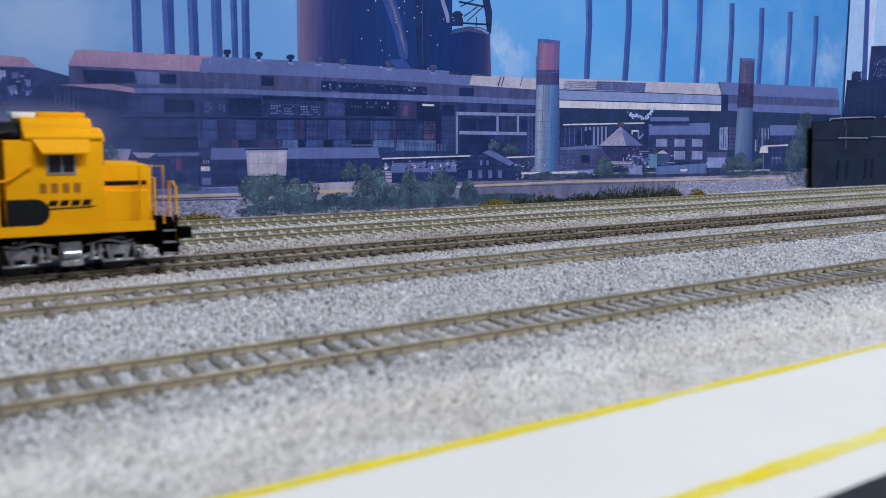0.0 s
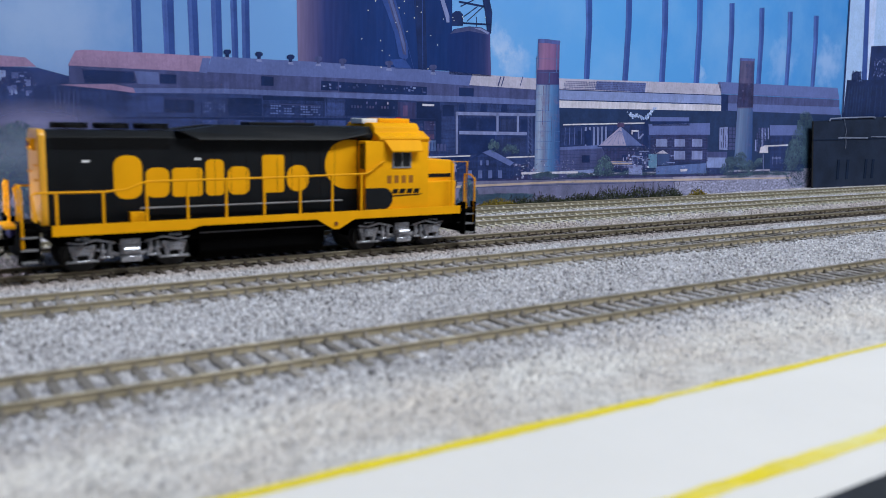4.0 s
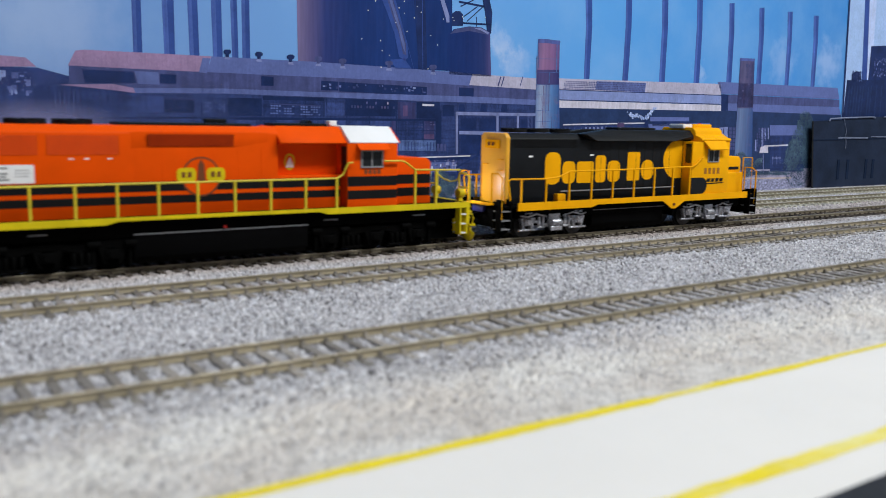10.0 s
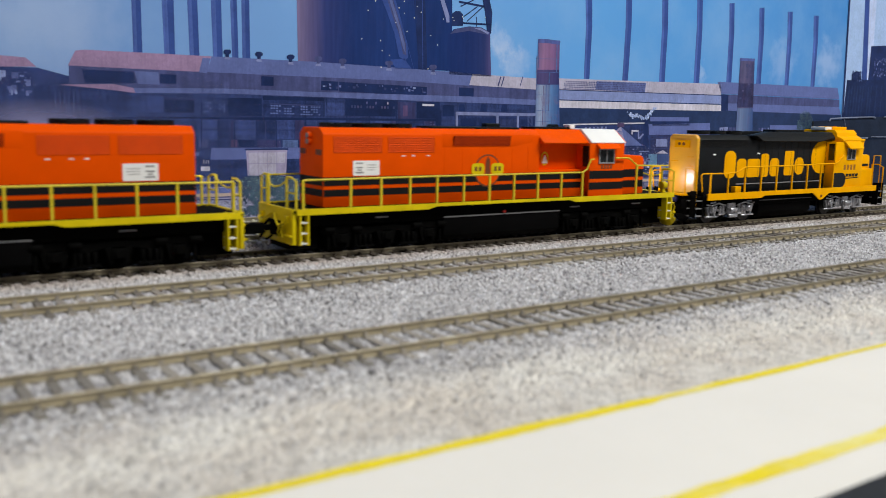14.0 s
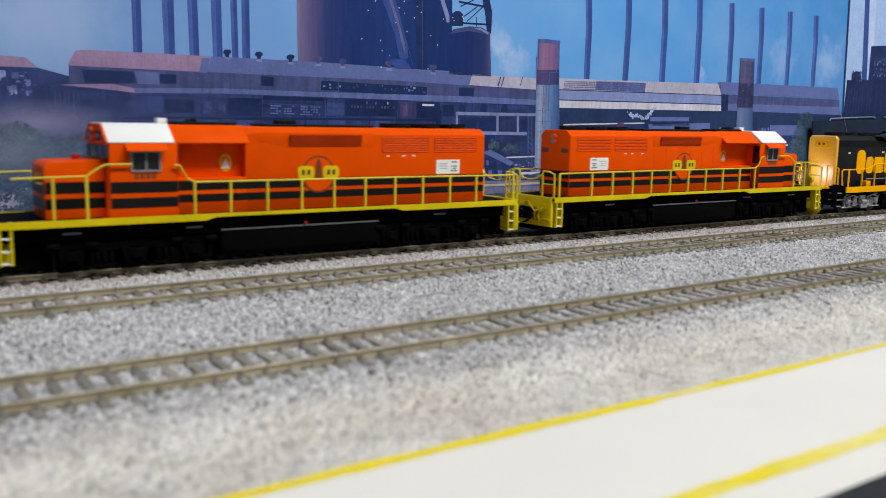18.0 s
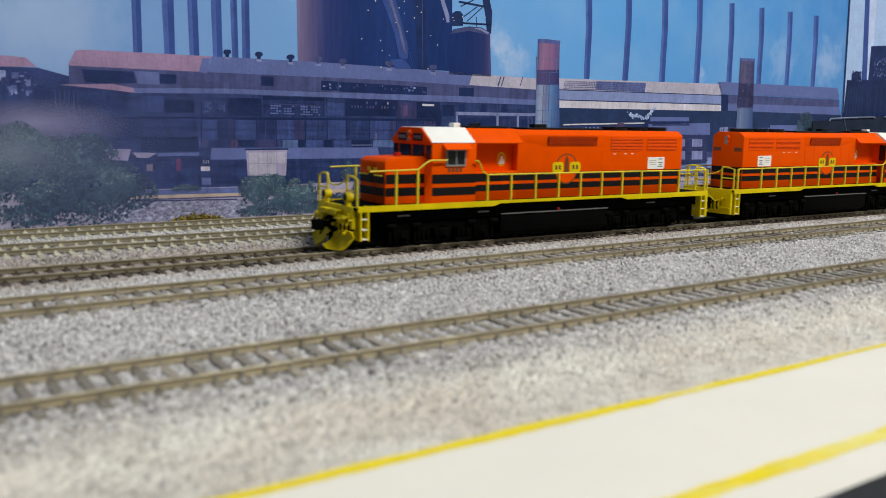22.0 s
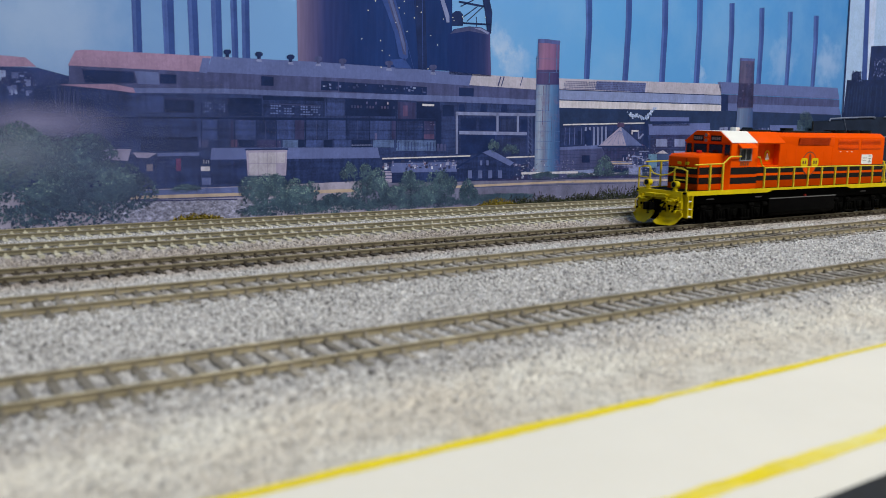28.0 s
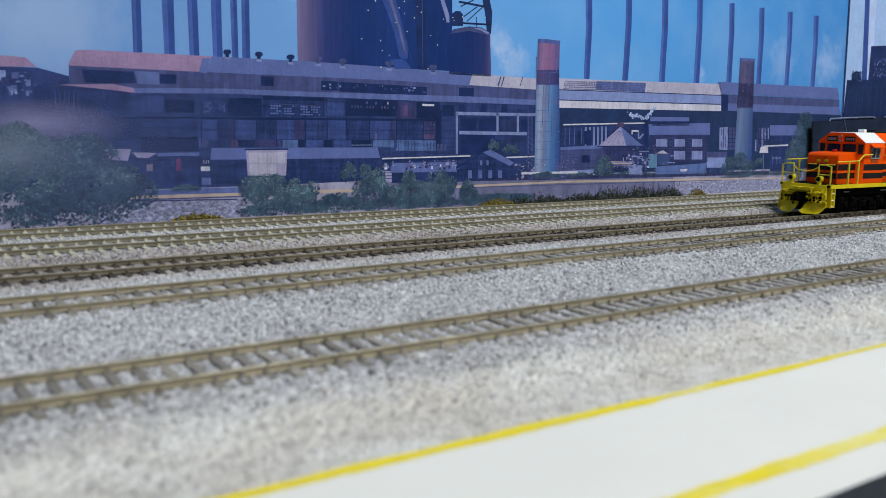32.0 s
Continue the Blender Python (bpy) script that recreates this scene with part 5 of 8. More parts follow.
PRINTS = {
    "stack_lit": print_material("stack_lit", tint(72, 92, 152), 0.2, streak=0.4), "stack_dark": print_material("stack_dark", tint(54, 74, 132), 0.15),
    "navy": print_material("navy", tint(47, 59, 100), 0.4, rust=0.12), "navy2": print_material("navy2", tint(34, 47, 85), 0.3), "ink": print_material("ink", tint(32, 44, 78), 0.3),
    "slate": print_material("slate", tint(40, 54, 86), 0.25), "slate2": print_material("slate2", tint(76, 86, 138), 0.2, streak=0.5),
    "rust": print_material("rust", tint(80, 66, 98), 0.3, streak=0.5), "rustdark": print_material("rustdark", tint(56, 58, 94), 0.3, streak=0.5),
    "pipe": print_material("pipe", tint(119, 126, 166), 0.2, streak=0.3), "tank": print_material("tank", tint(52, 54, 86), 0.4, streak=0.6, rust=0.25),
    "roofpink": print_material("roofpink", tint(142, 117, 146), 0.14, corrugated=0.12), "roofmauve": print_material("roofmauve", tint(90, 100, 148), 0.12, corrugated=0.1),
    "roofpale": print_material("roofpale", tint(166, 160, 176), 0.14, corrugated=0.14, rust=0.25), "mauve": print_material("mauve", tint(90, 100, 146), 0.2, streak=0.3),
    "mauvedark": print_material("mauvedark", tint(70, 75, 114), 0.25, streak=0.4), "bluegrey": print_material("bluegrey", tint(120, 131, 173), 0.16, corrugated=0.14),
    "works": works_print("works", tint(47, 58, 96)), "works2": works_print("works2", tint(42, 53, 90)), "gravelprint": works_print("gravelprint", tint(128, 127, 148), 1.9, False), "tan2": print_material("tan2", tint(112, 104, 118), 0.2),
    "panelblue": works_print("panelblue", tint(56, 68, 112)), "paneltea": works_print("paneltea", tint(76, 92, 132)), "sashpale": print_material("sashpale", tint(90, 102, 148), 0.4),
    "cream": print_material("cream", tint(186, 180, 190), 0.12, streak=0.3), "teal": print_material("teal", tint(60, 74, 112), 0.15, streak=0.2), "hutteal": print_material("hutteal", tint(92, 122, 150), 0.12), "fenceblue": print_material("fenceblue", tint(86, 102, 148), 0.15, streak=0.3),
    "dirt": print_material("dirt", tint(146, 140, 160), 0.3, rust=0.1), "yardgrey": print_material("yardgrey", tint(104, 104, 130), 0.3, rust=0.2), "tan": print_material("tan", tint(172, 152, 138), 0.2),
    "plum": works_print("plum", tint(42, 53, 90)), "maroon": works_print("maroon", tint(45, 54, 88)),
    "pinkgrey": print_material("pinkgrey", tint(146, 138, 164), 0.16, corrugated=0.14), "red": print_material("red", tint(96, 58, 92), 0.2),
    "stackshade": print_material("stackshade", tint(74, 98, 146), 0.25, streak=0.5, rust=0.12),
    "cloudwhite": print_material("cloudwhite", tint(170, 182, 212), 0.15),
    "lamp": print_material("lamp", tint(225, 220, 200), 0.1), "hazesky": print_material("hazesky", tint(150, 172, 206), 0.08),
    "leaf": leaf_print("leaf", tint(50, 72, 94), tint(82, 108, 120), tint(138, 158, 150)), "leafhaze": leaf_print("leafhaze", tint(58, 76, 94), tint(86, 108, 114), tint(132, 152, 140)),
    "leafpale": leaf_print("leafpale", tint(56, 80, 98), tint(82, 108, 120), tint(126, 148, 152)), "leafmass": leaf_print("leafmass", tint(44, 60, 84), tint(60, 80, 100), tint(80, 102, 112)),
    "leafdark": leaf_print("leafdark", tint(40, 56, 80), tint(52, 72, 92), tint(76, 98, 110)),
    "chimney": round_print("chimney", 387, 412, [(0.0, tint(84, 104, 146)), (0.2, tint(136, 148, 172)), (0.42, tint(106, 118, 150)), (0.6, tint(84, 116, 160)), (1.0, tint(42, 68, 120))], 0.55),
    "chimneypink": round_print("chimneypink", 387, 412, [(0.0, tint(92, 82, 122)), (0.25, tint(134, 100, 132)), (0.6, tint(122, 90, 128)), (1.0, tint(72, 66, 116))], 0.55),
    "chimneyband": round_print("chimneyband", 387, 412, [(0.0, tint(62, 60, 102)), (0.3, tint(78, 70, 110)), (1.0, tint(44, 48, 94))], 0.1),
    "secondsteel": round_print("secondsteel", 615, 646, [(0.0, tint(58, 80, 126)), (0.3, tint(98, 114, 146)), (1.0, tint(42, 66, 114))], 0.3),
    "secondpink": round_print("secondpink", 615, 646, [(0.0, tint(56, 60, 94)), (0.35, tint(84, 80, 110)), (1.0, tint(44, 52, 92))], 0.4),
    "furnace": round_print("furnace", 208, 298, [(0.0, tint(116, 104, 136)), (0.09, tint(88, 82, 120)), (0.2, tint(48, 58, 106)), (0.4, tint(31, 50, 98)), (0.7, tint(34, 56, 108)), (1.0, tint(29, 50, 98))], 0.03),
    "roundtank": round_print("roundtank", 312, 347, [(0.0, tint(29, 48, 96)), (0.5, tint(31, 48, 96)), (0.86, tint(42, 54, 98)), (1.0, tint(76, 70, 112))], 0.03),
    "bloom": haze_overlay("bloom", tint(134, 130, 164), 0.85), "treehaze": haze_overlay("treehaze", tint(136, 146, 160), 0.5), "westhaze": haze_overlay("westhaze", tint(104, 112, 158), 0.22),
    "smoke": island_print("smoke", [(0.0, tint(120, 138, 178)), (0.4, tint(146, 160, 196)), (0.8, tint(176, 186, 212))]),
    "dim": island_print("dim", [(0.0, tint(34, 47, 84)), (0.45, tint(40, 53, 94)), (0.75, tint(52, 64, 106)), (0.95, tint(68, 80, 120))]),
    "flecks": island_print("flecks", [(0.0, tint(38, 48, 92)), (0.4, tint(74, 84, 132)), (0.7, tint(96, 106, 154)), (0.93, tint(124, 136, 178))]),
    "sparks": island_print("sparks", [(0.0, tint(80, 80, 122)), (0.4, tint(120, 112, 142)), (0.8, tint(160, 150, 170))]),
    "rusty": island_print("rusty", [(0.0, tint(46, 54, 94)), (0.5, tint(62, 62, 100)), (0.85, tint(76, 70, 106))]),
    "clutter": island_print("clutter", [(0.0, tint(38, 44, 80)), (0.3, tint(84, 84, 122)), (0.55, tint(132, 134, 168)), (0.8, tint(104, 84, 108)), (0.92, tint(186, 188, 206))]),
}
BACK = tagged(new("backdrop"), "printed steelworks photograph on flat backdrop sheets", "backdrop", kind="structure")
BACK.matrix_basis = pose(0, 0.432, 0, 0, 0, 3.719)
bm = fresh()
bm_box(bm, -500, 1500, 0, 4, -8, 330)
part("sky_sheet", bm, sky_print(), BACK, "blue printed sky with soft cloud")
STEP = 0.035


def flat(bm, pts, layer):
    f = bm.faces.new([bm.verts.new((u * MM, -layer * STEP * MM, v * MM)) for u, v in pts])
    f.normal_update()
    if f.normal.y > 0:
        f.normal_flip()


def shape(name, mat, layer, pts):
    bm = fresh()
    flat(bm, pts, layer)
    part(name, bm, PRINTS[mat], BACK)


def stroke(name, mat, layer, a, b, width):
    d = Vector(b) - Vector(a)
    n = Vector((-d.y, d.x)).normalized() * width * 0.5
    a, b = Vector(a), Vector(b)
    shape(name, mat, layer, [tuple(p) for p in (a - n, b - n, b + n, a + n)])


def dots(name, mat, layer, centres, r):
    bm = fresh()
    for c in centres:
        flat(bm, disc(c[0], c[1], r, None, 8), layer)
    part(name, bm, PRINTS[mat], BACK)


def panes(name, mat, layer, corners, cols, rows, fw, fh, jitter):
    """Rows of windows or sheets across a four-cornered wall: corners top left, top right, bottom right, bottom left."""
    tl, tr, br, bl = (Vector(c) for c in corners)
    rng = random.Random(int(tl.x * 10))
    bm = fresh()

    def at(s, t):
        return tuple((tl.lerp(tr, s)).lerp(bl.lerp(br, s), t))
    for i in range(cols):
        for j in range(rows):
            if rng.random() < jitter:
                continue
            s0, s1 = (i + 0.5 - fw / 2) / cols, (i + 0.5 + fw / 2) / cols
            t0, t1 = (j + 0.5 - fh / 2) / rows, (j + 0.5 + fh / 2) / rows
            flat(bm, [at(s0, t0), at(s1, t0), at(s1, t1), at(s0, t1)], layer)
    part(name, bm, PRINTS[mat], BACK)


def patchwork(name, layer, low, high, n, widths, heights, seed, mat):
    """Scattered small panels of mixed tone, as on a dark works wall."""
    rng = random.Random(seed)
    bm = fresh()
    for k in range(n):
        w, h = rng.uniform(*widths), rng.uniform(*heights)
        u, v = rng.uniform(low[0], max(low[0] + 0.1, high[0] - w)), rng.uniform(low[1], max(low[1] + 0.1, high[1] - h))
        flat(bm, [(u, v), (u + w, v), (u + w, v + h), (u, v + h)], layer + 0.9 * k / n)
    part(name, bm, PRINTS[mat], BACK)


def printed_tree(layer, u0, u1, v0, v1, n, seed, mat, size):
    """A printed tree: clumps of foliage in mixed tones, flecked with leaf dabs, with a ragged outline."""
    rng = random.Random(seed)
    mass = fresh()
    w, h = u1 - u0, v1 - v0
    if mat == "leafpale":
        crowns = [(0.5, 0.3, 0.46, 0.3), (0.56, 0.55, 0.36, 0.26), (0.6, 0.78, 0.24, 0.2), (0.3, 0.42, 0.22, 0.2), (0.75, 0.5, 0.2, 0.22)]
    else:
        crowns = [(0.5, 0.28, 0.47, 0.28)]
        lobes = 14 if w > 40 and h > 25 else 7
        for k in range(lobes):
            s = 0.12 + 0.76 * (k + rng.random()) / lobes
            r = rng.uniform(0.11, 0.2) if lobes > 7 else rng.uniform(0.15, 0.25)
            crowns.append((s, 1.0 - 2.3 * (s - 0.5) ** 2 - r - rng.uniform(0.0, 0.3), r, r * rng.uniform(0.9, 1.15)))
    shade, lit = fresh(), fresh()
    top = min(0.06 * min(w, h), 0.8)
    count = min(3600, int(2.2 * w * h * 0.6 / (math.pi * (0.7 * top) ** 2)))
    for k in range(count):
        s, t, rs, rt = rng.choice(crowns)
        a, d = rng.uniform(0, 2 * math.pi), math.sqrt(rng.random())
        u, v = u0 + (s + rs * d * math.cos(a)) * w, v0 + (t + rt * d * math.sin(a)) * h
        r = rng.uniform(0.4, 1.0) * top
        v = max(v, v0 + 0.5 * r)
        flat(mass, [(u + r * rng.uniform(0.5, 1.3) * math.cos(j * 0.785), max(v0 - 0.3, v + r * rng.uniform(0.5, 1.3) * math.sin(j * 0.785))) for j in range(8)], layer - 0.9 + 0.8 * k / count)
    part("tree_mass", mass, PRINTS["leafmass"], BACK)
    for k in range(int(n * 3.6)):
        s, t, rs, rt = rng.choice(crowns)
        a, d = rng.uniform(0, 2 * math.pi), rng.random() ** 0.45 * 1.08
        u, v = u0 + (s + rs * d * math.cos(a)) * w, max(v0 - 0.2, v0 + (t + rt * d * math.sin(a)) * h)
        rad = rng.uniform(0.14, 0.5) * size
        turn = rng.uniform(0, 6)
        high = d * (math.sin(a) + 0.35 * math.cos(a + 2.2)) + rng.gauss(0, 0.35) > 0.25
        flat(lit if high else shade, [(u + rad * rng.uniform(0.6, 1.2) * math.cos(turn + j * 1.257), v + rad * rng.uniform(0.4, 0.9) * math.sin(turn + j * 1.257)) for j in range(5)], layer + 0.9 * rng.random())
    part("printed_tree", lit, PRINTS[mat], BACK)
    part("tree_shade", shade, PRINTS["leafdark"], BACK)


shape("printed_chimney", "stack_lit", 1, ((120.0, 104.1), (124.5, 104.6), (124.6, 80.0), (120.2, 79.7)))
shape("chimney_shade", "stack_dark", 2, ((122.0, 104.3), (124.5, 104.6), (124.6, 80.0), (122.2, 79.8)))
shape("printed_chimney", "stack_lit", 1, ((134.7, 105.5), (140.7, 106.1), (140.8, 79.8), (135.4, 79.5)))
shape("chimney_shade", "stack_dark", 2, ((137.4, 105.8), (140.7, 106.1), (140.8, 79.8), (137.9, 79.7)))
shape("printed_chimney", "stack_lit", 1, ((147.6, 106.8), (152.8, 107.3), (153.4, 78.6), (148.3, 78.4)))
shape("chimney_shade", "stack_dark", 2, ((149.9, 107.0), (152.8, 107.3), (153.4, 78.6), (150.6, 78.5)))
shape("printed_chimney", "stack_lit", 1, ((159.9, 107.9), (165.4, 108.5), (165.8, 79.9), (160.6, 79.6)))
shape("chimney_shade", "stack_dark", 2, ((162.4, 108.2), (165.4, 108.5), (165.8, 79.9), (162.9, 79.7)))
shape("printed_chimney", "stack_lit", 1, ((170.3, 108.9), (174.0, 109.3), (174.5, 79.8), (171.0, 79.6)))
shape("chimney_shade", "stack_dark", 2, ((172.0, 109.1), (174.0, 109.3), (174.5, 79.8), (172.6, 79.7)))
shape("printed_chimney", "stack_lit", 1, ((176.5, 109.5), (180.9, 109.9), (181.1, 79.9), (176.7, 79.6)))
shape("chimney_shade", "stack_dark", 2, ((178.5, 109.7), (180.9, 109.9), (181.1, 79.9), (178.7, 79.8)))
shape("printed_chimney", "stack_dark", 1, ((432.0, 135.7), (438.8, 136.3), (440.1, 116.4), (439.5, 80.6), (433.8, 80.4), (433.8, 115.9)))
shape("chimney_light", "stack_lit", 2, ((432.0, 135.7), (434.2, 135.9), (436.1, 116.1), (436.1, 80.5), (433.8, 80.4), (433.8, 115.9)))
shape("printed_chimney", "stack_dark", 1, ((474.1, 139.7), (480.8, 140.4), (481.6, 119.0), (480.5, 81.1), (474.3, 80.8), (475.1, 118.5)))
shape("chimney_light", "stack_lit", 2, ((474.1, 139.7), (476.5, 140.0), (477.6, 118.7), (476.7, 80.9), (474.3, 80.8), (475.1, 118.5)))
shape("printed_chimney", "stack_dark", 1, ((514.6, 143.6), (521.8, 144.4), (523.3, 121.6), (522.9, 81.6), (516.1, 81.3), (516.3, 121.0)))
shape("chimney_light", "stack_lit", 2, ((514.6, 143.6), (517.2, 143.9), (518.9, 121.2), (518.8, 81.4), (516.1, 81.3), (516.3, 121.0)))
shape("printed_chimney", "stack_dark", 1, ((556.9, 147.7), (564.0, 148.4), (565.8, 124.2), (565.9, 82.0), (558.6, 81.7), (558.6, 123.6)))
shape("chimney_light", "stack_lit", 2, ((556.9, 147.7), (559.7, 148.0), (561.5, 123.8), (561.5, 81.8), (558.6, 81.7), (558.6, 123.6)))
shape("printed_chimney", "stack_dark", 1, ((599.3, 147.0), (606.2, 147.7), (608.5, 125.4), (609.0, 84.5), (601.9, 84.3), (601.5, 124.9)))
shape("chimney_light", "stack_lit", 2, ((599.3, 147.0), (602.4, 147.3), (604.6, 125.1), (605.0, 84.4), (601.9, 84.3), (601.5, 124.9)))
shape("printed_chimney", "stack_dark", 1, ((641.7, 147.3), (649.1, 148.0), (651.2, 126.0), (651.5, 84.8), (644.8, 84.5), (644.1, 125.5)))
shape("chimney_light", "stack_lit", 2, ((641.7, 147.3), (645.0, 147.6), (647.4, 125.7), (648.1, 84.7), (644.8, 84.5), (644.1, 125.5)))
shape("printed_chimney", "stack_dark", 1, ((684.6, 147.8), (692.6, 148.5), (694.3, 126.9), (694.4, 85.5), (688.1, 85.2), (687.2, 126.4)))
shape("chimney_light", "stack_lit", 2, ((684.6, 147.8), (688.1, 148.1), (690.8, 126.6), (691.7, 85.3), (688.1, 85.2), (687.2, 126.4)))
shape("printed_chimney", "stack_dark", 1, ((726.9, 148.1), (735.4, 148.8), (737.4, 127.4), (737.7, 85.6), (730.9, 85.3), (729.7, 126.9)))
shape("chimney_light", "stack_lit", 2, ((726.9, 148.1), (730.7, 148.4), (733.5, 127.2), (734.8, 85.4), (730.9, 85.3), (729.7, 126.9)))
shape("printed_furnace", "furnace", 3, ((208.5, 115.5), (314.8, 126.0), (316.1, 80.2), (209.1, 79.3)))
shape("furnace_frame", "navy2", 4, ((287.2, 123.2), (294.2, 123.9), (296.9, 80.0), (290.1, 80.0)))
shape("furnace_pipe", "stack_dark", 5, ((262.0, 120.8), (271.4, 121.7), (275.6, 111.9), (278.9, 102.5), (281.9, 94.3), (282.5, 86.5), (280.1, 84.4), (275.9, 86.8), (272.5, 99.5), (267.6, 110.2)))
shape("pipe_light", "mauvedark", 5.5, ((265.9, 121.1), (270.2, 121.6), (273.9, 111.7), (277.7, 102.4), (280.7, 94.2), (281.2, 87.7), (278.8, 88.2), (275.3, 100.3), (270.4, 110.5)))
shape("pipe_light", "mauve", 6, ((267.5, 121.3), (269.4, 121.5), (273.1, 111.7), (276.9, 102.4), (279.9, 94.2), (280.4, 89.0), (278.7, 91.5), (275.3, 102.2), (271.2, 111.5)))
shape("pipe_foot", "stack_dark", 5, ((269.5, 84.5), (280.0, 85.7), (282.6, 82.6), (285.1, 80.1), (273.6, 79.5)))
stroke("pipe_edge", "stack_dark", 7, (272.2, 120.2), (286.7, 80.1), 0.32)
stroke("furnace_stay", "navy2", 5, (286.4, 121.6), (290.5, 80.3), 0.45)
stroke("furnace_post", "stack_dark", 5, (292.2, 122.1), (293.5, 80.5), 0.39)
shape("furnace_pipe", "pipe", 5, ((304.4, 124.9), (307.4, 125.2), (312.9, 113.1), (313.1, 109.1), (310.9, 108.9), (309.9, 112.2)))
shape("furnace_gantry", "navy2", 4, ((338.2, 128.3), (343.8, 128.8), (347.5, 118.1), (347.0, 104.9), (343.7, 104.6), (341.4, 117.6)))
stroke("gantry_beam", "navy2", 4, (320.2, 122.1), (341.2, 121.0), 1.17)
stroke("gantry_beam", "navy2", 4, (321.6, 119.3), (337.3, 126.8), 0.67)
stroke("gantry_beam", "navy2", 4, (326.9, 110.9), (339.8, 120.9), 0.68)
stroke("gantry_beam", "navy2", 4, (324.1, 113.4), (335.2, 120.5), 0.68)
stroke("gantry_beam", "navy2", 4, (315.3, 109.3), (346.3, 110.4), 1.01)
stroke("gantry_beam", "navy2", 4, (334.5, 114.3), (334.7, 108.1), 0.51)
shape("furnace_vessel", "navy2", 5, ((315.1, 114.6), (317.7, 116.2), (321.3, 116.5), (323.6, 114.7), (323.8, 107.9), (314.9, 107.2)))
shape("furnace_tank", "roundtank", 5, ((311.9, 101.6), (316.7, 105.4), (328.8, 108.0), (338.9, 108.1), (346.0, 105.5), (348.0, 78.2), (313.9, 78.1)))
shape("tank_dome", "mauvedark", 6, ((313.7, 102.4), (318.0, 105.5), (328.8, 108.0), (338.0, 108.0), (345.6, 105.5), (344.7, 104.0), (328.8, 105.3)))
shape("dome_light", "pipe", 7, ((332.4, 107.2), (338.0, 107.7), (345.1, 105.4), (344.2, 104.3), (338.0, 106.3)))
dots("furnace_lights", "lamp", 7, ((254.0, 111.0), (258.9, 116.7), (249.9, 95.0), (262.7, 94.9), (275.5, 114.4), (286.6, 109.6), (299.0, 100.4), (304.3, 95.1), (279.1, 118.3), (281.4, 101.4), (308.2, 110.7), (315.6, 112.3), (323.2, 113.3), (341.9, 114.5), (263.9, 89.3), (297.3, 80.6), (263.2, 79.9), (291.5, 113.3), (273.2, 105.9)), 0.38)
dots("furnace_lights", "lamp", 7, ((279.6, 111.6), (288.5, 116.3), (269.1, 87.0), (316.6, 110.4), (324.1, 112.4)), 0.30)
shape("printed_shed", "navy", 2, ((61.4, 70.1), (76.7, 70.4), (91.0, 67.0), (90.6, 56.9), (60.6, 54.8), (47.2, 54.5), (48.0, 69.4)))
shape("shed_roof", "roofpink", 3, ((48.3, 74.7), (61.6, 75.0), (72.0, 74.6), (76.3, 70.8), (61.4, 70.1), (48.0, 69.4)))
patchwork("shed_frame", 3, (47.9, 57.3), (76.1, 68.5), 46, (0.6, 3.0), (0.4, 3.0), 3, "flecks")
shape("mill_wall", "works", 3, ((47.5, 59.8), (85.9, 63.2), (119.4, 61.8), (220.6, 62.8), (330.2, 62.7), (388.3, 62.1), (391.0, 6.7), (45.0, 14.1)))
shape("mill_wall", "slate", 3, ((409.7, 61.9), (596.6, 62.8), (788.9, 62.6), (799.1, 3.5), (412.6, 10.7)))
shape("mill_clerestory", "mauvedark", 4, ((90.4, 72.6), (157.1, 72.4), (273.7, 73.0), (332.2, 72.6), (387.8, 71.8), (388.2, 63.6), (330.2, 64.1), (220.6, 63.4), (119.4, 61.8), (85.8, 62.7), (90.1, 63.9)))
shape("clerestory_opening", "navy2", 5, ((96.1, 70.6), (119.7, 70.6), (121.1, 65.1), (97.2, 64.4)))
shape("clerestory_panel", "mauve", 5, ((120.5, 70.9), (132.1, 70.9), (132.5, 65.0), (121.9, 64.8)))
shape("clerestory_opening", "navy2", 5, ((132.9, 70.2), (141.2, 70.1), (141.1, 65.6), (132.8, 65.5)))
shape("clerestory_opening", "navy2", 5, ((187.2, 71.5), (194.4, 71.4), (194.4, 66.6), (187.1, 66.5)))
shape("clerestory_opening", "navy2", 5, ((223.4, 70.6), (234.3, 70.5), (234.4, 65.5), (223.4, 65.4)))
shape("clerestory_opening", "navy2", 5, ((235.1, 70.4), (296.7, 69.8), (296.8, 64.4), (235.1, 65.1)))
shape("clerestory_opening", "navy2", 5, ((321.7, 70.5), (333.7, 70.4), (333.8, 64.7), (321.9, 64.6)))
patchwork("clerestory_flecks", 6, (224.2, 65.9), (297.2, 70.0), 30, (0.5, 2.2), (0.4, 1.4), 7, "flecks")
shape("mill_roof", "roofpink", 5, ((93.4, 78.9), (97.7, 79.6), (159.7, 80.1), (155.9, 72.1), (121.1, 72.0), (89.9, 72.0)))
shape("mill_roof", "roofmauve", 5, ((159.7, 80.1), (220.6, 80.6), (332.4, 79.6), (329.9, 71.8), (273.7, 72.7), (157.1, 72.1)))
shape("mill_roof", "roofpale", 5, ((332.4, 79.2), (388.5, 78.8), (388.9, 71.4), (329.9, 72.2)))
shape("mill_roof", "roofpale", 5, ((408.7, 79.7), (595.1, 83.1), (596.1, 74.1), (409.1, 72.1)))
panes("roof_skylight", "mauvedark", 6, ((414.3, 78.4), (500.4, 80.3), (499.6, 73.6), (413.5, 72.3)), 52, 5, 0.72, 0.66, 0.12)
